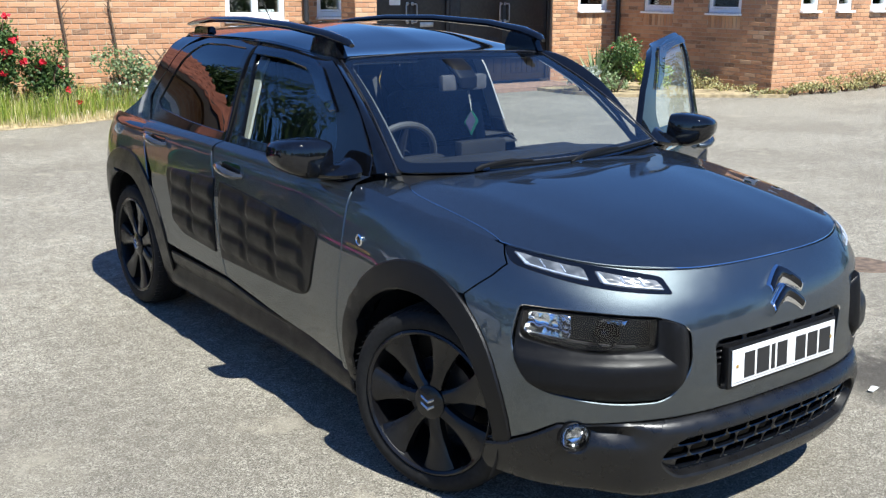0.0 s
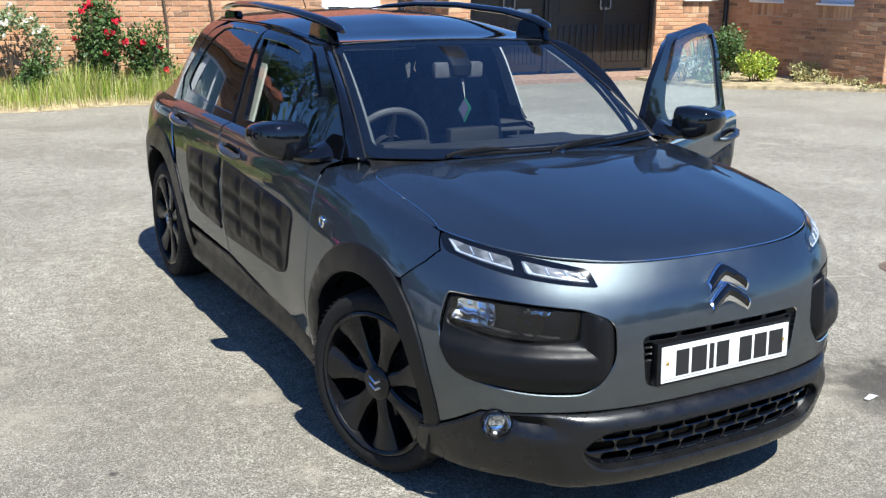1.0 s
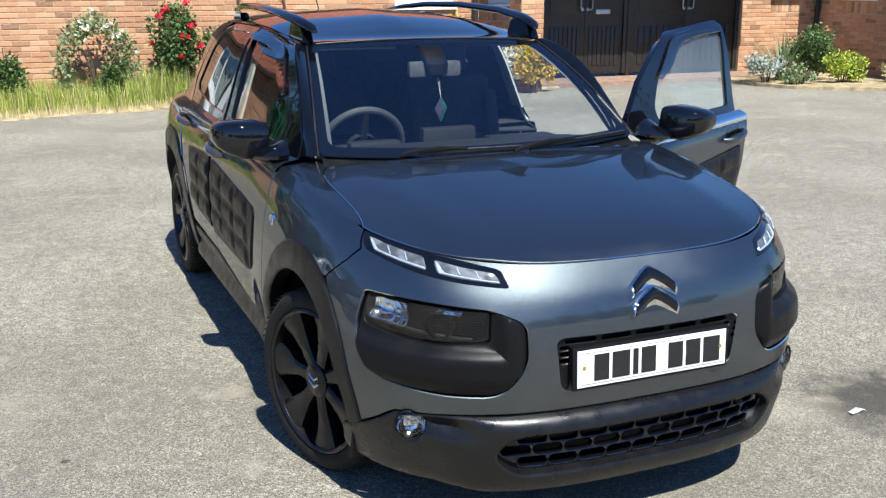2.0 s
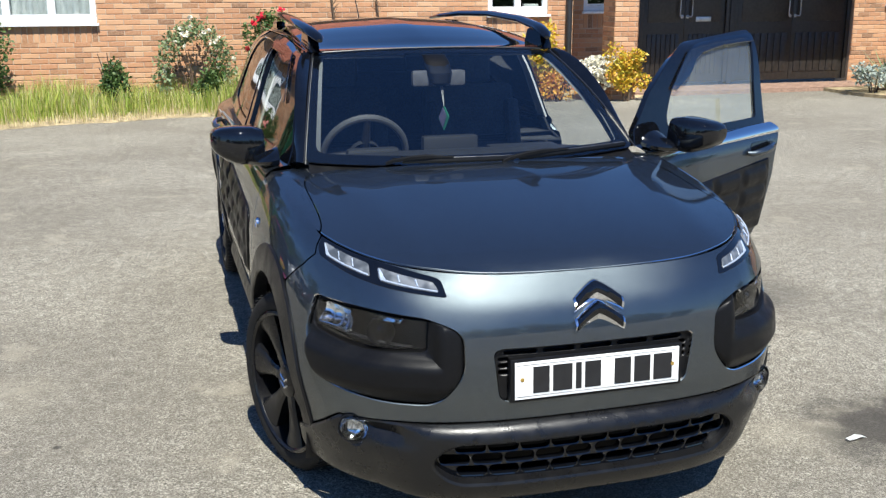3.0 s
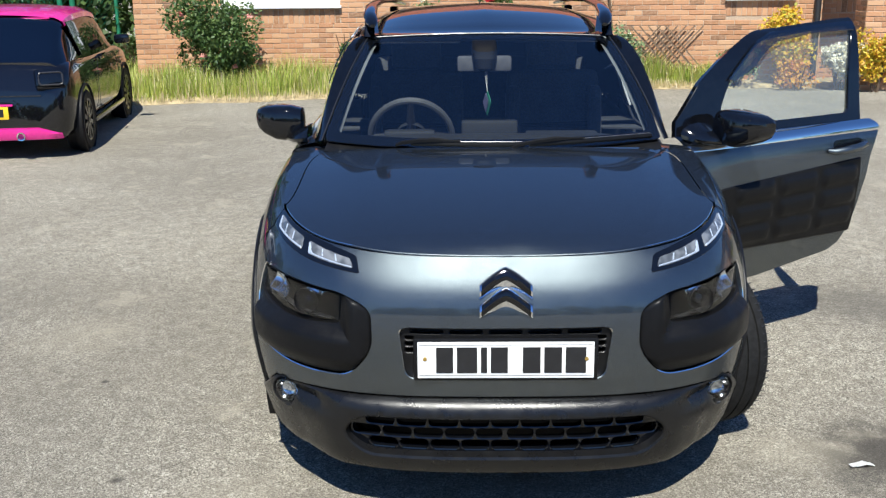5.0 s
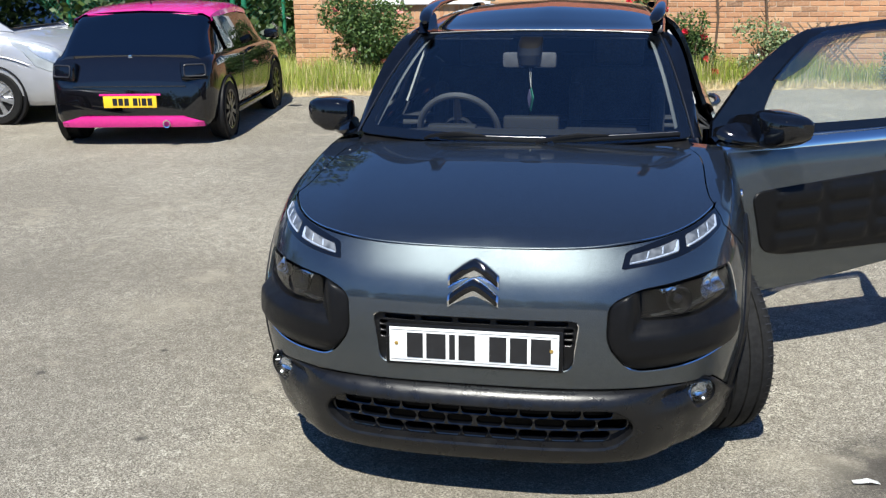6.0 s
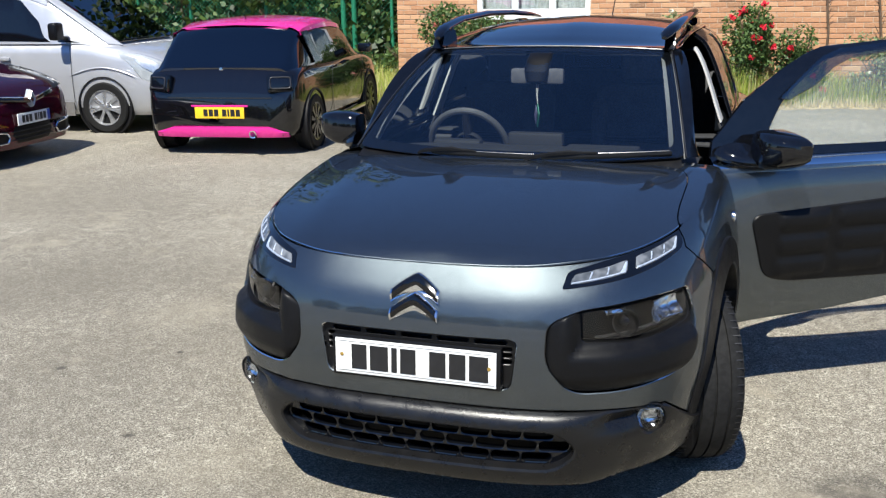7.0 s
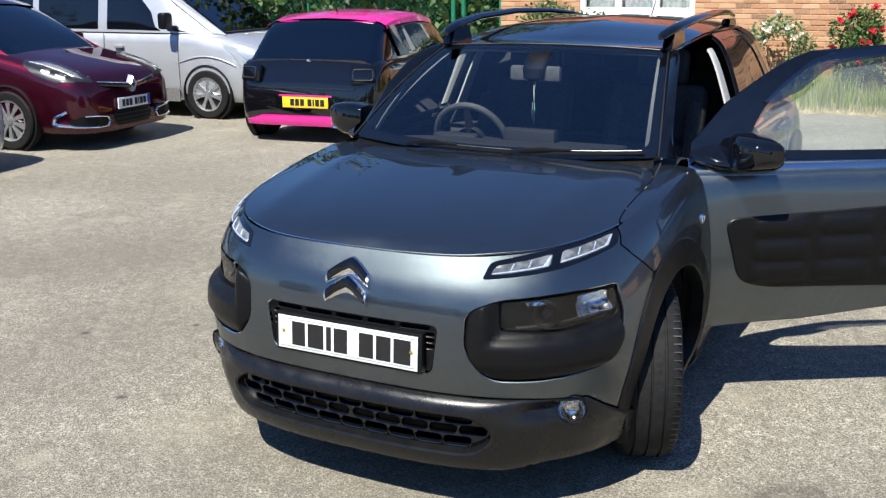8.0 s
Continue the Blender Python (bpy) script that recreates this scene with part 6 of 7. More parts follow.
# wooden trellis behind the climber
ob = thing("trellis", pose(2.75, 10.93, 0.15), "weathered wooden trellis leaning on the wall", "trellis")
WOODM = simple("weathered lath", (0.16, 0.11, 0.07), 0.85, vary=0.3)
for i in range(6):
    for sg in (-1, 1):
        box_part("lath", (0.018, 0.008, 0.80), ((i - 2.5) * 0.12, 0.01 * sg, 0.38), WOODM, ob, 0.0, turn=Matrix.Rotation(radians(42 * sg), 3, "Y"))
for _x, _h in ((1.35, 2.3), (2.0, 2.0)):
    bm = bmesh.new()
    tube(bm, [(_x, 10.93, 0), (_x + 0.04, 10.94, _h * 0.4), (_x - 0.03, 10.95, _h * 0.7), (_x + 0.02, 10.95, _h)], [0.02, 0.016, 0.012, 0.006], 6)
    for k in range(7):
        z = _h * (0.45 + 0.07 * k)
        tube(bm, [(_x, 10.94, z), (_x + rng.uniform(-0.12, 0.12), 10.93, z + 0.12)], [0.007, 0.003], 5)
    tagged(part("dry_climber", bm, TWIG), "bare brown climber stem on the brick wall", "climber")

# verge of long grass with a dry edge
EDGE_P = [(-16.0, 8.3), (-9.0, 8.6), (-4.2, 9.15), (-2.8, 9.38), (-1.2, 9.78), (0.5, 10.02), (2.1, 10.34), (3.4, 10.45), (6.05, 10.40)]


def verge_edge(x):
    for a, b in zip(EDGE_P, EDGE_P[1:]):
        if a[0] <= x <= b[0]:
            return a[1] + (b[1] - a[1]) * (x - a[0]) / (b[0] - a[0])
    return 10.4


SOIL = simple("dry soil and thatch", (0.33, 0.26, 0.15), 0.95, vary=0.35, scale=9, relief=0.01)
bm = bmesh.new()
rows = []
for i in range(90):
    x = -16 + 22.05 * i / 89
    e = verge_edge(x) + 0.05 * math.sin(x * 5.1) + 0.03 * math.sin(x * 13)
    far = 11.05 if x > -4.7 else 14.2
    rows.append([(x, e, 0.004), (x, e + 0.10, 0.035), (x, e + 0.45, 0.06), (x, far, 0.08)])
rings(bm, rows, False)
tagged(part("verge", bm, SOIL), "dry earth verge along the wall", "verge", kind="structure")
slab("flower_bed", [(9.0, 10.9, 0.0), (9.05, 9.6, 0.0), (9.3, 8.95, 0.0), (11.1, 7.75, 0.0), (11.69, 7.35, 0.0), (11.69, 11.2, 0.0), (10.05, 11.2, 0.0), (10.05, 10.9, 0.0)], SOIL, None, 0.05)
tagged(bpy.data.objects["flower_bed"], "dry earth bed beside the wing", "flower bed", kind="structure")
v, f, v2, f2 = [], [], [], []
for i in range(36000):
    x = rng.uniform(-9.5, 3.6)
    e = verge_edge(x) + 0.05 * math.sin(x * 5.1)
    far = 11.0 if x > -4.66 else 12.9
    q = rng.random()
    y = e + 0.01 + (far - e) * q
    dens = noise.noise(Vector((x * 0.9, y * 0.9, 0)))
    dry = y - e < 0.16 + 0.12 * dens
    if dry and rng.random() < 0.25:
        continue
    hgt = (rng.uniform(0.05, 0.15) if dry else rng.uniform(0.12, 0.42) * (1.0 + 1.0 * dens) * (1.0 + 0.35 * math.exp(-((x - 0.5) / 1.2) ** 2))) * (0.8 if x > 2.8 else 1.0)
    a = rng.uniform(0, 6.283)
    ln = Vector((math.cos(a), math.sin(a), 0)) * hgt * rng.uniform(0.1, 0.55)
    s = Vector((-math.sin(a), math.cos(a), 0)) * rng.uniform(0.003, 0.006)
    b = Vector((x, y, 0.02))
    vv, ff = (v2, f2) if dry or rng.random() < 0.17 else (v, f)
    k = len(vv)
    vv += [b - s, b + s, b + ln * 0.4 + Vector((0, 0, hgt * 0.6)) + s * 0.6, b + ln * 0.4 + Vector((0, 0, hgt * 0.6)) - s * 0.6, b + ln + Vector((0, 0, hgt))]
    ff += [(k, k + 1, k + 2, k + 3), (k + 3, k + 2, k + 4)]
tagged(mesh_part("long_grass", v, f, GRASS_M), "long uncut green grass on the verge", "grass", kind="stuff")
tagged(mesh_part("dry_grass", v2, f2, STRAW_M), "dry yellow grass at the edge of the tarmac", "grass", kind="stuff")

# ---- green fence with growth behind it
GREEN = simple("green coated steel", (0.015, 0.16, 0.085), 0.45, vary=0.2)
fence = thing("fence", pose(0, 0, 0), "green steel post and chain-link fence", "fence")
for _x in (-5.55, -6.25, -6.45, -7.95, -9.5, -10.6, -12.0, -13.5):
    bm = bmesh.new()
    tube(bm, [(_x, 13.0, 0), (_x, 13.0, 2.6)], 0.045 if _x in (-6.25, -6.45) else 0.03, 10)
    part("post", bm, GREEN, fence)
for _z in (0.08, 2.5):
    bm = bmesh.new()
    tube(bm, [(-13.6, 13.0, _z), (-5.5, 13.0, _z)], 0.018, 8)
    part("rail", bm, GREEN, fence)
v, f = [], []
for k in range(-45, 130):
    for sg in (-1, 1):
        x0 = -13.5 + k * 0.085
        p, q = Vector((x0, 13.0 + 0.004 * sg, 0.05)), Vector((x0 + sg * 2.4, 13.0 + 0.004 * sg, 2.45))
        a, b = p.copy(), q.copy()
        if sg > 0 and a.x < -13.5:
            a = a.lerp(b, min(1, (-13.5 - a.x) / (b.x - a.x)))
        if b.x > -5.5:
            b = a.lerp(b, max(0, min(1, (-5.5 - a.x) / (b.x - a.x))))
        if (b - a).length < 0.1 or a.x > -5.5:
            continue
        o = Vector((0.0025, 0, 0))
        n = len(v)
        v += [a - o, a + o, b + o, b - o, a + Vector((0, 0.005, 0)), b + Vector((0, 0.005, 0))]
        f += [(n, n + 1, n + 2, n + 3), (n + 1, n + 4, n + 5, n + 2), (n + 4, n, n + 3, n + 5)]
tagged(mesh_part("mesh_wire", v, f, GREEN, fence), kind="stuff")


def leafy_tree(x, y, h, w, leaves, leaf, label, size=0.16, low=0.1):
    ob = thing("tree", pose(x, y, 0), label, "tree")
    bm = bmesh.new()
    tube(bm, [(0, 0, -0.1), (0.05, 0, h * 0.3), (-0.05, 0.05, h * 0.6), (0, 0, h * 0.9)], [0.16, 0.12, 0.07, 0.02], 8)
    for i in range(8):
        a, z = rng.uniform(0, 6.283), h * rng.uniform(0.2, 0.7)
        tube(bm, [(0, 0, z), (math.cos(a) * w * 0.2, math.sin(a) * w * 0.2, z + h * 0.08), (math.cos(a) * w * 0.4, math.sin(a) * w * 0.4, z + h * 0.2)], [0.06, 0.04, 0.015], 6)
    part("trunk", bm, TWIG, ob)
    cs = [(Vector((rng.uniform(-0.4, 0.4) * w, rng.uniform(-0.4, 0.4) * w, h * rng.uniform(low, 0.92))), rng.uniform(0.14, 0.26) * w) for _ in range(26)]
    v, f = [], []
    for i in range(leaves):
        c, r = rng.choice(cs)
        q = Vector((rng.gauss(0, 1), rng.gauss(0, 1), rng.gauss(0, 1))).normalized() * r * rng.uniform(0.55, 1.0)
        p = c + q
        if p.z > 0.05:
            scatter_leaves(v, f, p, size * rng.uniform(0.6, 1.3), 0.7)
    mesh_part("crown", v, f, leaf, ob)
    return ob


for _x, _y, _h, _w in ((-5.6, 14.9, 6.2, 3.2), (-7.4, 15.0, 7.0, 3.6), (-9.2, 14.8, 6.4, 3.4), (-11.0, 15.0, 4.4, 3.8), (-13.0, 14.6, 4.0, 3.6), (-15.0, 13.6, 4.3, 3.8), (-3.2, 19.0, 4.6, 4.0), (0.2, 20.0, 4.8, 4.4)):
    leafy_tree(_x, _y, _h, _w, 4200, LEAF_DARK, "dense dark green tree behind the fence", low=0.06)
for _x, _y, _h, _w in ((-5.4, 14.0, 2.6, 2.4), (-7.0, 14.2, 3.2, 2.8), (-8.6, 13.9, 2.8, 2.6), (-10.3, 14.1, 3.2, 2.9), (-12.0, 13.9, 2.9, 2.8), (-6.2, 17.5, 4.2, 4.6), (-10.0, 17.5, 4.4, 4.8), (-14.0, 16.8, 4.4, 4.8)):
    leafy_tree(_x, _y, _h, _w, 2600, LEAF_DARK, "low dark green thicket behind the fence", low=0.0)
bush(-5.2, 12.6, 1.0, 0.7, 0.9, 800, LEAF, "bright green ivy at the foot of the fence", lumps=8, size=0.08)
# trees out of view, added round the car park for reflections
for _x, _y, _h, _w in ((-17.5, 9.0, 4.2, 5.0), (-20.0, 3.0, 4.6, 6.0), (-22.0, -5.0, 4.6, 6.0), (30.0, -3.0, 5.0, 6.0), (27.0, 9.0, 5.0, 6.0)):
    leafy_tree(_x, _y, _h, _w, 1500, LEAF_DARK, "unseen broad green tree added for reflections", size=0.34, low=0.15)
# unseen row behind the camera, added to darken reflections in the car's nose
for k in range(10):
    leafy_tree(-31 + 6.6 * k, -33 + 3.0 * math.sin(k * 2.1), 4.0 + 0.6 * math.sin(k * 1.3), 7.0, 3200, LEAF_DARK, "unseen dense green tree added behind the camera for reflections", size=0.42, low=0.03)


# ---- parked cars in the background
def skin_loft(name, ys, half, material, parent, label="", caps=True, smooth=40):
    """Skins half-sections (x, z) from sill to middle, mirrored, along y."""
    bm = bmesh.new()
    loops = []
    for y in ys:
        h = half(y)
        loops.append([(x, y, z) for x, z in h] + [(-x, y, z) for x, z in h[-2::-1]])
    rings(bm, loops, False, (caps, caps))
    bmesh.ops.recalc_face_normals(bm, faces=bm.faces)
    return part(name, bm, material, parent, label, smooth)


def steps(a, b, n):
    return [a + (b - a) * (0.5 - 0.5 * math.cos(math.pi * i / n)) for i in range(n + 1)]


def side_chart(half, sg):
    """A chart over a lofted body: a is y, b is a tenth of the place along the half-section."""
    def f(a, b):
        h = half(a)
        u = max(0.0, min(len(h) - 1.001, b * 10))
        i = int(u)
        p, q, t = h[i], h[i + 1], u - i
        return (sg * (p[0] + (q[0] - p[0]) * t), a, p[1] + (q[1] - p[1]) * t)
    return f


def plain_wheel(car, x, y, r, rim_mat, spokes, width=0.18):
    sg = 1 if x > 0 else -1
    bm = bmesh.new()
    lathe(bm, [(rr * r, a * sg * width) for rr, a in ((0.66, -0.48), (0.76, -0.5), (0.93, -0.5), (0.985, -0.42), (1.0, -0.2), (1.0, 0.2), (0.985, 0.42), (0.93, 0.5), (0.76, 0.5), (0.67, 0.46))], n=40)
    w = part("wheel", bm, RUBBER, car, "road wheel with black tyre")
    w.matrix_local = pose(x - sg * width * 0.5, y, r)
    bm = bmesh.new()
    lathe(bm, [(rr * r, a * sg * width) for rr, a in ((0.68, 0.42), (0.69, 0.50), (0.64, 0.48), (0.62, 0.2), (0.60, -0.1), (0.0, -0.12))], n=40)
    part("rim", bm, rim_mat, w)
    for i in range(spokes):
        bm = bmesh.new()
        rot = Matrix.Rotation(2 * math.pi * i / spokes, 4, "X")
        rings(bm, [[rot @ Vector((sg * xx * width, h * r, q * r)) for xx, h in ((0.46, -hw), (0.46, hw), (0.2, hw), (0.2, -hw))] for q, hw in ((0.08, 0.07), (0.3, 0.055), (0.5, 0.075), (0.65, 0.10))])
        part("spoke", bm, rim_mat, w)
    bm = bmesh.new()
    lathe(bm, [(0.16 * r, 0.2 * sg * width), (0.15 * r, 0.49 * sg * width), (0.0, 0.52 * sg * width)], n=20)
    part("hub_cap", bm, rim_mat, w)
    return w


car_body, car_cabin = {}, {}


def patch(name, car, side, sg, poly, material, off=0.006, label="", cabin=False, lip=0.006):
    """A lamp, window or trim panel cut to lie on the side of a parked car."""
    f = side_chart((car_cabin if cabin else car_body)[car.name], side)
    bm = sheet(rounded(poly, 0.012), f, step=0.05, off=off, lip=lip, soft=0.002)
    return part(name, bm, material, car, label)


def parked_car(label, m, spec, paint, roof_paint, rim_mat, spokes, glass=PRIVACY):
    """Lower body, cabin, roof, arches and wheels of a parked car; its nose (or tail) is at y = 0."""
    car = thing("parked_car", m, label, "car")
    hw, deck, zb, L = spec["half"], spec["deck"], spec["bottom"], spec["length"]

    def half(y):
        w, zt = hw(y), deck(y)
        return [(w * 0.60, zb), (w * 0.92, zb + 0.01), (w * 0.975, zb + 0.07), (w, zb + 0.20), (w * 1.005, zb + 0.5 * (zt - zb)), (w * 0.995, zt - 0.14), (w * 0.975, zt - 0.06), (w * 0.93, zt - 0.015), (w * 0.80, zt + 0.006), (w * 0.4, zt + 0.022), (0.0, zt + 0.028)]
    skin_loft("body", steps(0, L, 46), half, paint, car)
    g0, g1, roof, gw, base = spec["cabin"]

    def cabin(y):
        zr, wr, zt = roof(y), gw(y), deck(y) - 0.02
        k = max(0.02, zr - zt)
        return [(wr, zt), (wr * 0.985, zt + 0.15 * k), (wr * 0.90, zt + 0.72 * k), (wr * 0.86, zt + 0.90 * k), (wr * 0.78, zt + 0.98 * k), (wr * 0.4, zt + 1.04 * k), (0.0, zt + 1.06 * k)]
    skin_loft("cabin_glass", steps(g0, g1, 34), cabin, glass, car, "dark cabin glazing")
    car_body[car.name], car_cabin[car.name] = half, cabin

    def lid(y):
        zr, wr, zt = roof(y), gw(y), deck(y) - 0.02
        k = max(0.02, zr - zt)
        return [(wr * 0.895, zt + 0.80 * k), (wr * 0.875, zt + 0.91 * k), (wr * 0.785, zt + 0.99 * k + 0.006), (wr * 0.4, zt + 1.04 * k + 0.010), (0.0, zt + 1.06 * k + 0.012)]
    r0, r1 = spec["roof"]
    skin_loft("roof", steps(r0, r1, 24), lid, roof_paint, car, caps=False)
    for y in spec["axles"]:
        for sg in (-1, 1):
            r = spec["wheel"]
            bm = bmesh.new()
            x = hw(y) * 1.005
            lathe(bm, [(r * 1.17, -0.06), (r * 1.17, 0.008), (r * 1.11, 0.012), (r * 1.10, -0.02), (0.0, -0.022)], Matrix.Translation((sg * x, y, r * 1.03)) @ Matrix.Scale(sg, 4, (1, 0, 0)), 40)
            part("wheel_arch", bm, RUBBER_TRIM, car)
            plain_wheel(car, sg * (x + 0.012), y, r, rim_mat, spokes)
    box_part("underside", (hw(L / 2) * 1.5, L * 0.8, 0.05), (0, L / 2, zb + 0.02), RUBBER_TRIM, car, 0.0)
    for y in spec["axles"]:
        bm = bmesh.new()
        add_box(bm, (hw(y) * 1.7, spec["wheel"] * 2.1, 0.12), (0, y, zb + 0.08))
        part("wheel_well", bm, RUBBER_TRIM, car)
    return car


def car_plate(car, x, y, z, face, material, band=None, width=0.52):
    """A number plate with bars in place of its characters; face is +1 toward +y."""
    p = box_part("number_plate", (width, 0.012, 0.111), (0, 0, 0), material, car, 0.002)
    p.matrix_local = pose(x, y, z)
    q = -width * 0.42 + (0.03 if band else 0.0)
    for w in (0.045, 0.045, 0.018, 0.045, 0.0, 0.045, 0.045, 0.045):
        if w:
            box_part("character_bar", (w, 0.0015, 0.07), (face * (q + w / 2), face * 0.0068, 0), BLACK_INK, p, 0.0)
        q += w + (0.012 if w else 0.028)
    if band:
        box_part("country_band", (0.045, 0.0015, 0.105), (face * (-width / 2 + 0.026), face * 0.0068, 0), band, p, 0.0)
    return p


# black hatchback with a pink roof, tail towards us
BLACKP = simple("black car paint", (0.0035, 0.0035, 0.0045), 0.05, coat=0.5, vary=0.1, rvary=0.02)
PINK = simple("hot pink car paint", (0.62, 0.016, 0.225), 0.25, coat=1.0, vary=0.04, rvary=0.03)
spec = dict(length=3.62, bottom=0.19, wheel=0.285, axles=(0.52, 2.72),
            half=spline((0, 0.70), (0.05, 0.765), (0.16, 0.805), (0.5, 0.825), (1.6, 0.825), (2.8, 0.81), (3.3, 0.74), (3.62, 0.58)),
            deck=spline((0, 0.60), (0.03, 0.68), (0.10, 0.83), (0.30, 0.865), (1.5, 0.85), (2.5, 0.84), (3.2, 0.74), (3.62, 0.52)),
            cabin=(0.10, 2.70, spline((0.08, 0.845), (0.60, 1.235), (0.95, 1.285), (1.4, 1.295), (1.85, 1.26), (2.7, 0.845)),
                   spline((0.08, 0.70), (0.3, 0.755), (1.0, 0.775), (2.2, 0.765), (2.7, 0.72)), 0), roof=(0.57, 1.95))
ds = parked_car("black hatchback with a hot pink roof and bumper strip", pose(-4.39, 5.40, 0, 0, 0, 8), spec, BLACKP, PINK, RIM, 10)
car_plate(ds, 0.0, -0.022, 0.43, -1, YELLOW_PL)
box_part("plate_strip", (0.60, 0.03, 0.018), (0, -0.006, 0.497), PINK, ds, 0.004, "pink strip")
bm = bmesh.new()
for_x = [-0.70 + 1.40 * i / 28 for i in range(29)]
tail_in = lambda x: 0.05 * (abs(x) / 0.70) ** 6
drop = lambda x: 0.055 * max(0.0, (abs(x) - 0.50) / 0.20)
rings(bm, [[(x, tail_in(x) - 0.020, 0.185), (x, tail_in(x) - 0.045, 0.235), (x, tail_in(x) - 0.040, 0.288 - drop(x)), (x, tail_in(x) + 0.01, 0.294 - drop(x)), (x, tail_in(x) + 0.03, 0.185)] for x in for_x], True, (True, True))
part("bumper_strip", bm, PINK, ds, "pink bumper strip")
bm = bmesh.new()
lathe(bm, [(0.036, -0.10), (0.040, -0.004), (0.038, 0.004), (0.028, 0.002), (0.026, -0.08)], pose(0.36, -0.085, 0.225, 0, 0, -90), 24)
part("exhaust", bm, CHROME, ds)
RING = simple("grey lamp ring", (0.022, 0.022, 0.025), 0.3)
for sg in (-1, 1):
    lampm = pose(sg * 0.630, 0.045, 0.715, -12, 0, sg * 22)
    box_part("tail_lamp", (0.26, 0.09, 0.18), (0, 0, 0), GLOSS, ds, 0.03, "smoked tail lamp").matrix_local = lampm
    bm = bmesh.new()
    loop = rounded([(-0.100, -0.055), (0.100, -0.055), (0.100, 0.055), (-0.100, 0.055)], 0.03)
    tube(bm, [(x, -0.046, z) for x, z in loop + loop[:1]], 0.008, 6)
    part("lamp_ring", bm, RING, ds).matrix_local = lampm
    slab("pillar", [(sg * 0.705, 0.55, 1.19), (sg * 0.715, 0.70, 1.20), (sg * 0.795, 0.95, 0.87), (sg * 0.790, 0.70, 0.87)][::sg], BLACKP, ds, 0.01)
    bm = bmesh.new()
    add_box(bm, (0.16, 0.10, 0.10), (sg * 0.90, 2.25, 0.92), None, 0.035, 3)
    part("door_mirror", bm, BLACKP, ds)
    bm = bmesh.new()
    add_box(bm, (0.02, 1.6, 0.05), (sg * 0.832, 1.62, 0.24), None, 0.008)
    part("sill", bm, GLOSS, ds)
    box_part("door_handle", (0.025, 0.16, 0.022), (sg * 0.838, 1.35, 0.79), BLACKP, ds, 0.008)
    for pts in ([(sg * 0.833, 1.15, 0.30), (sg * 0.836, 1.12, 0.60), (sg * 0.835, 1.16, 0.84)], [(sg * 0.835, 2.35, 0.30), (sg * 0.835, 2.42, 0.60), (sg * 0.825, 2.36, 0.83)]):
        tubebm = bmesh.new()
        tube(tubebm, pts, 0.003, 5)
        part("door_gap", tubebm, BLACK_INK, ds)
box_part("tailgate_seam", (1.10, 0.012, 0.010), (0, -0.004, 0.575), BLACK_INK, ds, 0.0)
box_part("spoiler", (1.12, 0.05, 0.014), (0, 0.575, 1.226), PINK, ds, 0.012)
bm = bmesh.new()
lathe(bm, [(0.022, 0), (0.02, 0.008), (0, 0.01)], pose(0.0, 0.10, 0.845, 0, 0, -90), 16)
part("tail_badge", bm, CHROME, ds)
bm = bmesh.new()
tube(bm, [(0.0, 0.85, 1.30), (0.0, 0.81, 1.36)], [0.012, 0.005], 6)
part("aerial", bm, RUBBER_TRIM, ds)

LAMP_W = simple("pale lamp behind its lens", (0.34, 0.36, 0.39), 0.25, coat=0.5, vary=0.15, scale=9)

# dark red people carrier, nose towards the middle of the car park
REDP = flake_paint("dark red metallic paint", (0.018, 0.001, 0.004), (0.085, 0.007, 0.018), (0.46, 0.55), 0.25, 1.6, (0.0155, 0.0012, 0.004))
spec = dict(length=4.05, bottom=0.17, wheel=0.300, axles=(0.85, 3.42),
            half=spline((0, 0.56), (0.05, 0.68), (0.18, 0.77), (0.5, 0.835), (1.2, 0.85), (3.2, 0.85), (4.05, 0.70)),
            deck=spline((0, 0.50), (0.03, 0.60), (0.10, 0.70), (0.30, 0.785), (0.8, 0.905), (1.15, 0.965), (3.6, 0.97), (4.05, 0.80)),
            cabin=(0.85, 3.9, spline((0.85, 0.90), (1.3, 1.17), (1.9, 1.43), (2.4, 1.50), (3.2, 1.47), (3.9, 0.95)),
                   spline((0.85, 0.70), (1.4, 0.76), (2.4, 0.78), (3.9, 0.70)), 0), roof=(1.75, 3.6))
sc = parked_car("dark red people carrier with chrome lamp surrounds", pose(-6.10, 4.69, 0, 0, 0, 96), spec, REDP, REDP, SILVER, 10, SMOKE)
car_plate(sc, 0.0, -0.030, 0.44, -1, WHITE_PL, BLUE_INK)


def round_nose(sg, x, z, off):
    """A point on the bumper's rounded front, x metres out from its middle, off metres proud."""
    lo, hi = 0.0, 0.6
    for _ in range(24):
        mid = (lo + hi) / 2
        lo, hi = (mid, hi) if spec["half"](mid) < x else (lo, mid)
    slope = (spec["half"](lo + 0.01) - spec["half"](lo)) / 0.01 if x > spec["half"](0) else 9.0
    n = Vector((1.0, -slope, 0)).normalized()
    return Vector((sg * (x + n.x * off), lo + n.y * off, z))


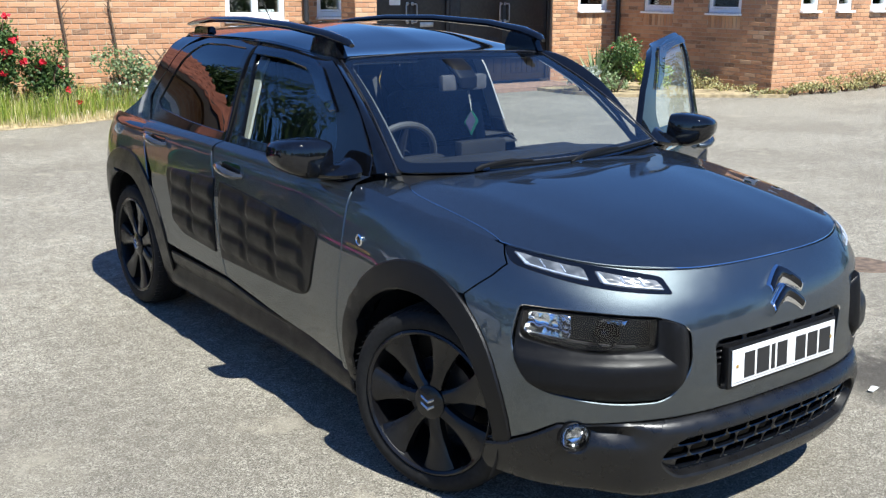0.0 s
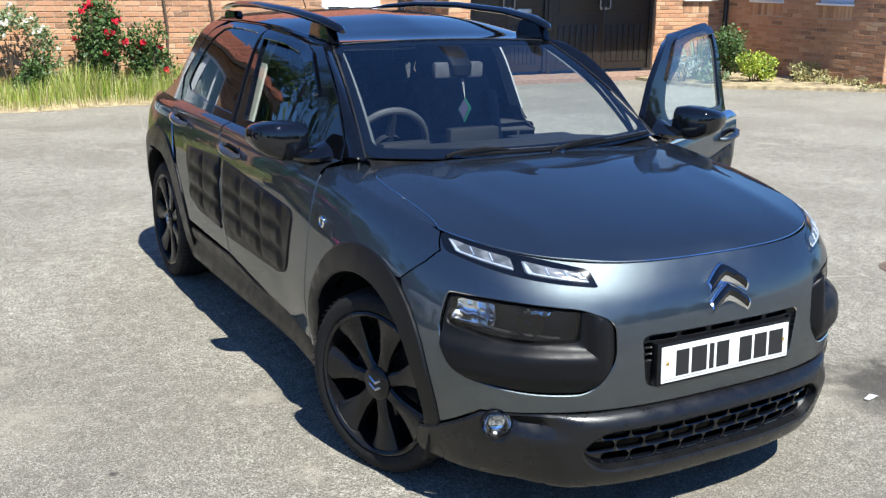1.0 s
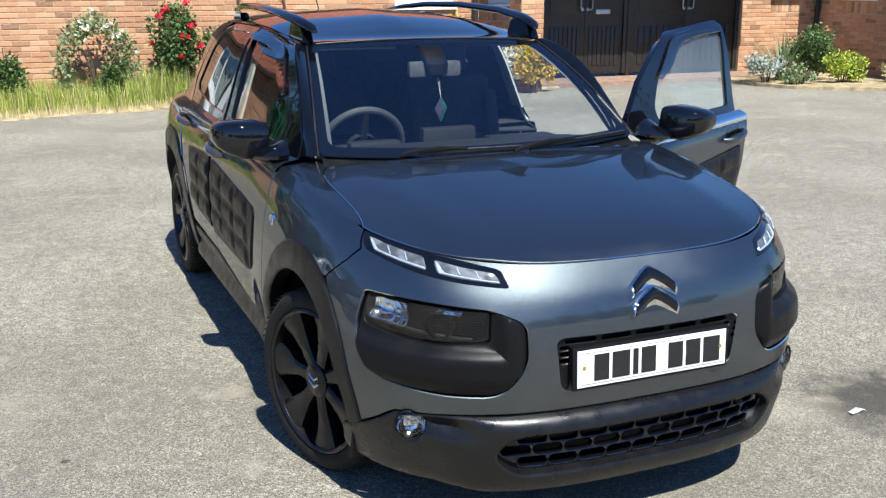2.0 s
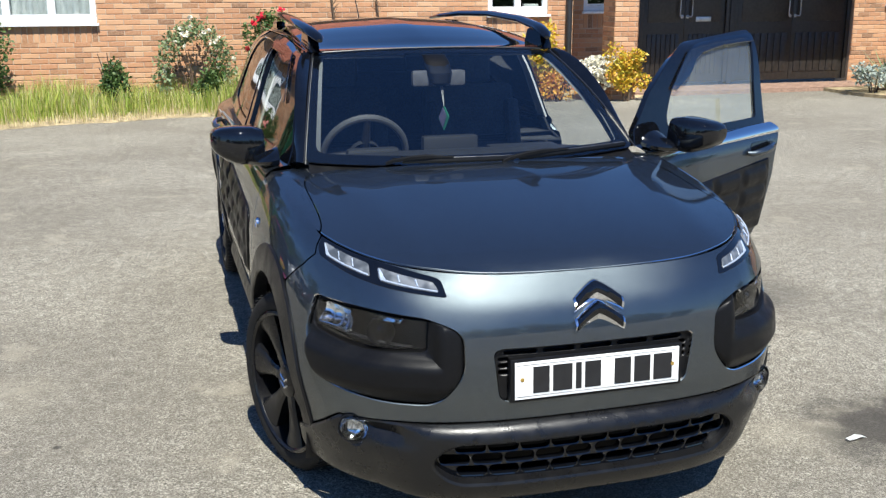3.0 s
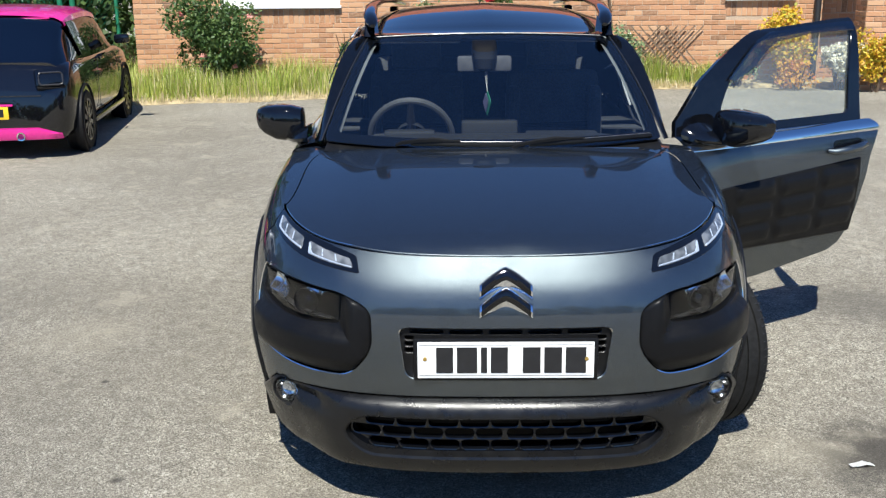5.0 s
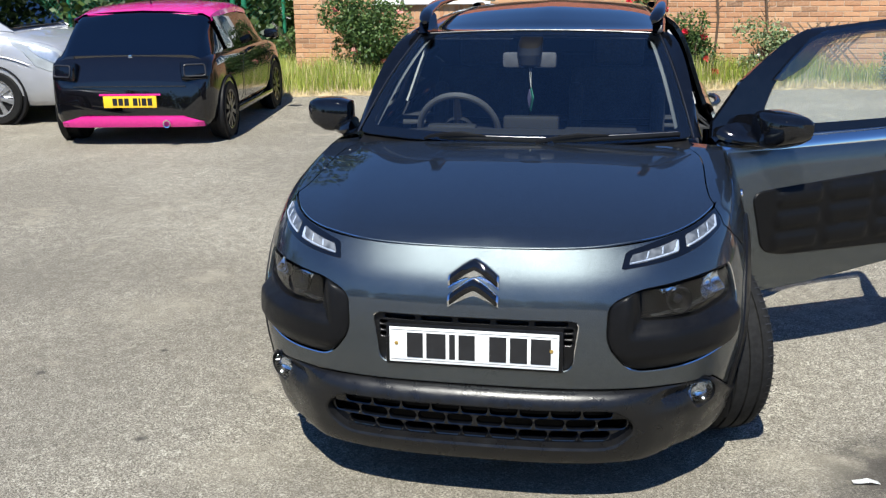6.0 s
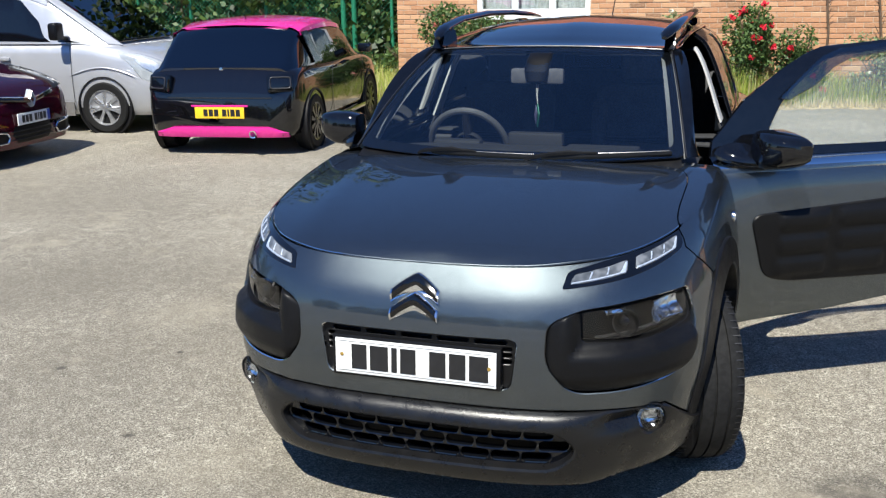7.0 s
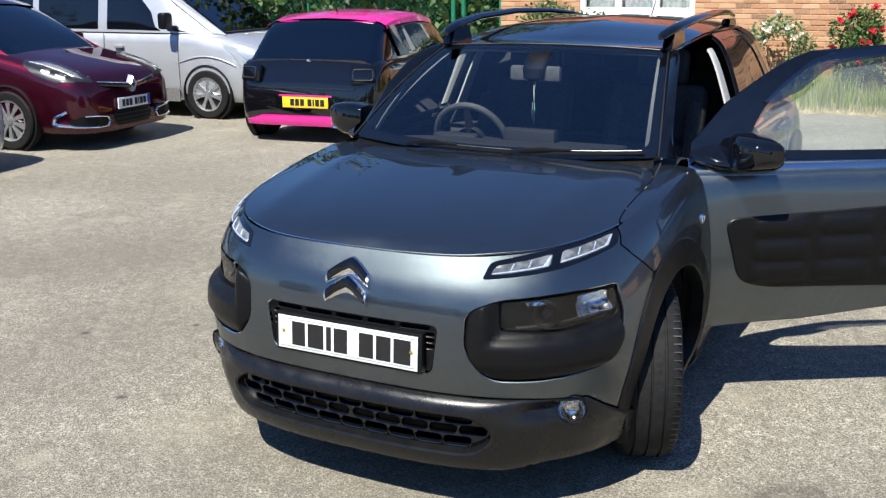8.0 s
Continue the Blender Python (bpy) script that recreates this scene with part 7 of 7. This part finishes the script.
across = lambda x, lift=0.0, out=0.0: (x, -0.026 - out + 0.42 * abs(x) ** 2.1, 0.622 + lift + 0.115 * abs(x))
bm = bmesh.new()
tube(bm, [across(-0.45 + 0.9 * i / 24, -0.022, -0.012) for i in range(25)], 0.024, 8)
part("upper_intake", bm, GLOSS, sc)
for sg in (-1, 1):
    bm = bmesh.new()
    tube(bm, [across(sg * (0.06 + 0.39 * i / 10), 0.004) for i in range(11)], [0.006] * 8 + [0.005, 0.004, 0.003], 8)
    part("chrome_bar", bm, CHROME, sc)
    lamp = [(0.06, 0.82), (0.20, 0.83), (0.40, 0.845), (0.58, 0.84), (0.72, 0.775), (0.62, 0.64), (0.48, 0.565), (0.26, 0.56), (0.13, 0.65)]
    patch("headlamp", sc, sg, sg, lamp, SATIN, 0.004, "clear swept-back headlamp")
    patch("lamp_bezel", sc, sg, sg, [(0.10, 0.795), (0.20, 0.815), (0.40, 0.83), (0.57, 0.825), (0.67, 0.77), (0.50, 0.785), (0.30, 0.775), (0.16, 0.755)], SILVER, 0.009)
    for y0, b0 in ((0.25, 0.68), (0.40, 0.685)):
        patch("lamp_projector", sc, sg, sg, [(y0 + 0.050 * math.cos(0.7854 * i), b0 + 0.055 * math.sin(0.7854 * i)) for i in range(8)], REFLECT, 0.012)
    patch("lamp_lens", sc, sg, sg, lamp, LENS, 0.018).visible_shadow = False
    ring = dense(list(zip((0.772, 0.806, 0.812, 0.742, 0.60, 0.41, 0.378, 0.42, 0.56, 0.68), (0.405, 0.345, 0.280, 0.252, 0.240, 0.236, 0.285, 0.332, 0.350, 0.356))), 0.02, False)
    bm = bmesh.new()
    tube(bm, [round_nose(sg, x, z, 0.006) for x, z in ring], [0.010 + 0.014 * math.exp(-((x - 0.82) / 0.05) ** 2) for x, z in ring], 8)
    part("fog_surround", bm, CHROME, sc)
    bm = bmesh.new()
    rings(bm, [[round_nose(sg, x, z0 + (0.350 - 0.5 * max(0.0, x - 0.70) - z0) * k / 4, 0.004) for k in range(5)] for x, z0 in [(0.39 + 0.38 * i / 16, 0.245 + 0.3 * max(0.0, 0.39 + 0.38 * i / 16 - 0.70)) for i in range(17)]], False)
    part("fog_recess", bm, BLACK_VOID, sc)
    bm = bmesh.new()
    tube(bm, [(sg * 0.60, 1.02, 0.985), (sg * 0.55, 1.02, 0.99)], 0.01, 6)
    add_box(bm, (0.17, 0.12, 0.13), (sg * 0.94, 1.45, 1.02), None, 0.04, 3)
    part("door_mirror", bm, REDP, sc)
    for yy in (1.30, 2.25):
        tubebm = bmesh.new()
        tube(tubebm, [(sg * 0.852, yy - 0.05, 0.30), (sg * 0.857, yy, 0.60), (sg * 0.845, yy + 0.02, 0.92)], 0.003, 5)
        part("door_gap", tubebm, BLACK_INK, sc)
    slab("windscreen_pillar", [(sg * 0.70, 0.88, 0.915), (sg * 0.72, 1.0, 0.93), (sg * 0.655, 1.98, 1.44), (sg * 0.635, 1.88, 1.41)][::-sg], REDP, sc, 0.012)
bm = bmesh.new()
rings(bm, [[(x, y + 0.06 * (abs(x) / 0.46) ** 3, z) for x in [-0.46 + 0.92 * i / 16 for i in range(17)]] for y, z in ((0.02, 0.385), (-0.014, 0.375), (-0.020, 0.30), (-0.010, 0.215), (0.03, 0.205))], False)
part("lower_intake", bm, BLACK_VOID, sc, "black lower air intake")
bm = bmesh.new()
for z in (0.25, 0.29, 0.33):
    tube(bm, [(x, -0.020 + 0.06 * (abs(x) / 0.46) ** 3, z) for x in [-0.42 + 0.84 * i / 12 for i in range(13)]], 0.006, 6)
part("intake_bar", bm, PLASTIC, sc)
bm = bmesh.new()
rings(bm, [[(a * k, -0.034 + d + 0.04 * b * k, 0.622 + b * k) for a, b in ((0, 0.085), (0.055, 0.0), (0, -0.085), (-0.055, 0.0))] for k, d in ((1.05, 0.05), (1.0, 0.012), (0.82, -0.012), (0.60, -0.006), (0.50, 0.02))], True, (False, True))
part("emblem", bm, LAMP_W, sc, "plain chrome diamond emblem")
box_part("wiper", (0.55, 0.02, 0.015), (-0.2, 1.02, 0.995), RUBBER_TRIM, sc, 0.004)

# silver van behind it
VANP = metallic_paint("silver metallic paint", (0.40, 0.41, 0.43), (0.54, 0.55, 0.58), 0.42, 0.45)
spec = dict(length=4.7, bottom=0.20, wheel=0.30, axles=(0.85, 3.6),
            half=spline((0, 0.62), (0.06, 0.72), (0.2, 0.80), (0.6, 0.85), (4.4, 0.86), (4.7, 0.80)),
            deck=spline((0, 0.55), (0.05, 0.72), (0.16, 0.84), (0.45, 0.93), (0.95, 1.03), (1.2, 1.05), (4.7, 1.05)),
            cabin=(0.62, 4.68, spline((0.62, 0.965), (1.05, 1.25), (1.65, 1.62), (2.1, 1.76), (3.0, 1.80), (4.68, 1.76)),
                   spline((0.62, 0.74), (1.0, 0.80), (1.6, 0.83), (4.68, 0.82)), 0), roof=(1.55, 4.68))
vn = parked_car("silver passenger van with dark side windows", pose(-5.82, 7.42, 0, 0, 0, 95), spec, VANP, VANP, SILVER, 7, VANP)
slab("windscreen", [(-0.64, 0.70, 1.04), (0.64, 0.70, 1.04), (0.62, 1.58, 1.62), (-0.62, 1.58, 1.62)], PRIVACY, vn, 0.012, "windscreen", 0.0)
for sg in (-1, 1):
    for poly in ([(1.50, 0.03), (2.32, 0.03), (2.32, 0.205), (1.90, 0.205), (1.66, 0.15)], [(2.46, 0.03), (3.42, 0.03), (3.42, 0.205), (2.46, 0.205)], [(3.52, 0.03), (4.5, 0.03), (4.5, 0.205), (3.52, 0.205)]):
        patch("side_window", vn, sg, sg, poly, GLOSS, 0.004, "dark side window", True)
    patch("quarter_window", vn, sg, sg, [(1.12, 0.04), (1.40, 0.03), (1.44, 0.11)], GLOSS, 0.004, "", True)
    slab("cladding", [(sg * 0.858, 1.25, 0.20), (sg * 0.862, 3.2, 0.20), (sg * 0.866, 3.2, 0.36), (sg * 0.862, 1.25, 0.36)][::sg], simple("grey lower cladding", (0.14, 0.135, 0.13), 0.6), vn, 0.008)
    lamp = [(0.10, 0.42), (0.06, 0.70), (0.40, 0.70), (0.66, 0.66), (0.60, 0.56), (0.36, 0.44)]
    patch("headlamp", vn, sg, sg, lamp, LAMP_W, 0.004, "clear headlamp")
    patch("lamp_bezel", vn, sg, sg, [(0.14, 0.48), (0.12, 0.62), (0.36, 0.63), (0.44, 0.58), (0.34, 0.50)], SILVER, 0.010)
    patch("lamp_lens", vn, sg, sg, lamp, LENS, 0.018).visible_shadow = False
    bm = bmesh.new()
    add_box(bm, (0.17, 0.12, 0.20), (sg * 0.97, 1.32, 1.18), None, 0.045, 3)
    tube(bm, [(sg * 0.80, 1.30, 1.08), (sg * 0.92, 1.32, 1.12)], 0.03, 8)
    part("door_mirror", bm, PLASTIC, vn, "black door mirror")
    for yy in (2.12, 2.52):
        h = box_part("door_handle", (0.03, 0.14, 0.045), (sg * 0.872, yy, 0.86), VANP if yy < 2.3 else SILVER, vn, 0.012)
    for yy in (1.24, 2.36):
        tubebm = bmesh.new()
        tube(tubebm, [(sg * 0.862, yy, 0.36), (sg * 0.868, yy, 0.70), (sg * 0.852, yy, 1.02)], 0.003, 5)
        part("door_gap", tubebm, BLACK_INK, vn)
    tubebm = bmesh.new()
    tube(tubebm, [(sg * 0.86, 0.42 + 0.86 * i / 10, 0.66 + 0.10 * math.sin(math.pi * i / 10)) for i in range(11)], [0.002] + [0.008] * 9 + [0.002], 6)
    part("arch_crease", tubebm, VANP, vn)
    slab("front_pillar", [(sg * 0.66, 0.66, 1.01), (sg * 0.75, 0.80, 1.03), (sg * 0.74, 1.68, 1.63), (sg * 0.64, 1.58, 1.61)][::-sg], VANP, vn, 0.014)
box_part("front_bumper", (1.3, 0.10, 0.16), (0, 0.03, 0.29), simple("grey lower cladding", (0.14, 0.135, 0.13), 0.6), vn, 0.03)
box_part("grille", (0.7, 0.03, 0.10), (0, -0.004, 0.66), GLOSS, vn, 0.01)
box_part("wiper", (0.55, 0.02, 0.02), (-0.25, 0.72, 1.06), RUBBER_TRIM, vn, 0.004)

# pale silver car beside the red one, only its front corner in view
spec = dict(length=3.9, bottom=0.18, wheel=0.29, axles=(0.78, 3.2),
            half=spline((0, 0.55), (0.05, 0.66), (0.2, 0.76), (0.6, 0.82), (3.4, 0.82), (3.9, 0.66)),
            deck=spline((0, 0.48), (0.05, 0.60), (0.2, 0.74), (0.9, 0.88), (1.2, 0.92), (3.5, 0.92), (3.9, 0.75)),
            cabin=(0.95, 3.7, spline((0.95, 0.88), (1.9, 1.36), (2.4, 1.42), (3.2, 1.36), (3.7, 0.92)),
                   spline((0.95, 0.68), (1.5, 0.74), (3.7, 0.66)), 0), roof=(1.75, 3.3))
pl = parked_car("pale silver hatchback parked beside the red car", pose(-5.96, 2.40, 0, 0, 0, 97), spec, VANP, VANP, SILVER, 8)
for sg in (-1, 1):
    patch("headlamp", pl, sg, sg, [(0.05, 0.50), (0.04, 0.70), (0.30, 0.69), (0.52, 0.66), (0.36, 0.56), (0.20, 0.49)], LAMP_W, 0.006, "clear headlamp")
box_part("grille", (0.7, 0.03, 0.10), (0, -0.004, 0.40), GLOSS, pl, 0.01)

# ---- litter and marks on the tarmac
bm = bmesh.new()
rings(bm, [[(0.045 * a, 0.016 * b * (1 - 0.3 * abs(a)), z + 0.004 * math.sin(a * 5)) for b in (-1, 1)] for a, z in ((-1, 0.004), (-0.4, 0.012), (0.2, 0.009), (1, 0.005))], False)
bmesh.ops.solidify(bm, geom=list(bm.faces), thickness=0.003)
lt = part("paper_scrap", bm, simple("white paper", (0.78, 0.78, 0.75), 0.8))
lt.matrix_world = pose(1.245, -0.41, 0.002, 0, 0, 12)
tagged(lt, "crumpled white paper scrap on the tarmac", "litter")
bm = bmesh.new()
lathe(bm, [(0.0, 0.010), (0.15, 0.010), (0.155, 0.006), (0.18, 0.006), (0.185, 0.0)], pose(3.10, 0.78, 0, 0, -90, 0), 32)
tagged(part("drain_cover", bm, simple("rusty iron cover", (0.12, 0.085, 0.06), 0.8, scale=20, vary=0.4)), "round rusty iron drain cover in the tarmac", "drain cover")


# ---- bricks, the nearest as pieces of their own, the rest joined
BR_L, BR_H, JOINT = 0.206, 0.0595, 0.010


def brick_cells(x0, x1, z0, z1, openings):
    """Stretcher-bond bricks (x, width, z) on a stretch of wall, cut at its openings."""
    out = []
    row = 0
    z = z0
    while z + BR_H <= z1 + 0.001:
        x = x0 - (row % 2) * (BR_L + JOINT) / 2
        while x < x1:
            a, b = max(x, x0), min(x + BR_L, x1)
            segs = [(a, b)]
            for o in openings:
                if o[2] - 0.02 < z + BR_H / 2 < o[3] + 0.0:
                    nxt = []
                    for p, q in segs:
                        if q <= o[0] or p >= o[1]:
                            nxt.append((p, q))
                        else:
                            if p < o[0] - 0.02:
                                nxt.append((p, o[0]))
                            if q > o[1] + 0.02:
                                nxt.append((o[1], q))
                    segs = nxt
            out += [((p + q) / 2, q - p, z + BR_H / 2) for p, q in segs if q - p > 0.02]
            x += BR_L + JOINT
        z += BR_H + JOINT
        row += 1
    return out


def brick_mesh(v, f, c, w, h, deep, ux, un):
    """Five faces of a brick, its edges slightly worn, proud of the mortar."""
    k = len(v)
    e = 0.004
    uz = Vector((0, 0, 1))
    for d, s in ((0.0, 0.0), (deep - 0.003, 0.0), (deep, e)):
        for sx, sz in ((-1, -1), (1, -1), (1, 1), (-1, 1)):
            v.append(c + ux * (sx * (w / 2 - s)) + uz * (sz * (h / 2 - s)) + un * d)
    for r in (0, 4):
        for i in range(4):
            j = (i + 1) % 4
            f.append((k + r + i, k + r + j, k + r + 4 + j, k + r + 4 + i))
    f.append((k + 8, k + 9, k + 10, k + 11))


def brickwork(parent, origin, ux, un, x0, x1, z0, z1, openings=(), pick=None, soldier=()):
    ux, un, origin = Vector(ux), Vector(un), Vector(origin)
    v, f = [], []
    near = []
    r2 = random.Random(3)
    cells = [(x, w, z, BR_H) for x, w, z in brick_cells(x0, x1, z0, z1, list(openings) + [(a, b, zz - 0.205, zz) for a, b, zz in soldier])]
    for a, b, zz in soldier:
        n = int((b - a) / 0.0695)
        cells += [(a + (b - a) * (i + 0.5) / n, (b - a) / n - JOINT, zz - 0.105, 0.195) for i in range(n)]
    for x, w, z, h in cells:
        c = origin + ux * x + Vector((0, 0, z))
        if pick and pick(x, z) and abs(w - BR_L) < 0.001 and len(near) < 290:
            near.append(c)
            continue
        brick_mesh(v, f, c, w, h, 0.007 + r2.uniform(-0.002, 0.002), ux, un)
    tagged(mesh_part("brickwork", v, f, BRICK, parent), "orange stretcher-bond brickwork", kind="stuff")
    if near:
        kinds = []
        for d in (0.0055, 0.007, 0.0085):
            vv, ff = [], []
            brick_mesh(vv, ff, Vector(), BR_L, BR_H, d, ux, un)
            me = bpy.data.meshes.new("brick")
            me.from_pydata([tuple(p) for p in vv], [], ff)
            me.materials.append(BRICK)
            kinds.append(me)
        for c in near:
            o = new("brick", r2.choice(kinds))
            o.location = c
            o.parent = parent


E_X, E_Y = (1, 0, 0), (0, -1, 0)
brickwork(wall_north, (0, WALL_Y, 0), E_X, E_Y, MAIN_X0, MAIN_X1, 0.0, 2.6, [(a, b, c - 0.04, d) for a, b, c, d in (WIN_A, WIN_B)],
          lambda x, z: -1.75 < x < 3.3 and 0.45 < z < 1.30, [(WIN_A[0], WIN_A[1], WIN_A[2] - 0.045), (WIN_B[0], WIN_B[1], WIN_B[2] - 0.045)])
brickwork(wall_porch, (0, DOOR_Y, 0), E_X, E_Y, 4.97, 11.68, 0.0, 2.6, [(a, b, c - 0.04, d) for a, b, c, d in PORCH], None, [(o[0], o[1], o[2] - 0.045) for o in (PORCH[0], PORCH[2])])
column = bpy.data.objects["wall_column"]
brickwork(column, (0, COLUMN[2], 0), E_X, E_Y, COLUMN[0], COLUMN[1], 0.0, 2.15)
brickwork(column, (COLUMN[0], 0, 0), (0, 1, 0), (-1, 0, 0), COLUMN[2], COLUMN[3], 0.0, 2.15)
brickwork(column, (COLUMN[1], 0, 0), (0, 1, 0), (1, 0, 0), COLUMN[2], COLUMN[3], 0.0, 2.15)
brickwork(wall_north, (MAIN_X1, 0, 0), (0, 1, 0), (1, 0, 0), WALL_Y, DOOR_Y - 0.02, 0.0, 2.6)
brickwork(bpy.data.objects["wall_west"], (MAIN_X0, 0, 0), (0, 1, 0), (-1, 0, 0), WALL_Y, WALL_Y + 5.2, 0.0, 2.6)
brickwork(wall_wing, (0, WING_Y, 0), E_X, E_Y, WING_X, 22.2, 0.0, 2.6, [(a, b, c - 0.04, d) for a, b, c, d in SOUTH_WIN])
brickwork(wall_side, (0, 0, 0), E_X, E_Y, -12.8, -WING_Y, 0.0, 2.6, [(-b, -a, c - 0.04, d) for a, b, c, d in WEST_WIN], None, [(-b, -a, c - 0.045) for a, b, c, d in WEST_WIN])
# paving blocks before the entrance
_kinds = []
for _d in (0.0, 0.003):
    bm = bmesh.new()
    add_box(bm, (0.190, 0.092, 0.012), (0, 0, 0.004 + _d), None, 0.002, 1)
    me = bpy.data.meshes.new("paving_block")
    bm.to_mesh(me)
    bm.free()
    me.materials.append(PAVER)
    _kinds.append(me)
for _r in range(8):
    for _c in range(25):
        o = new("paving_block", _kinds[(_r * 7 + _c * 3) % 2])
        o.parent = _pv
        o.location = (5.20 + _c * 0.195 + (0.0975 if _r % 2 else 0), 10.50 + _r * 0.098, 0.052)
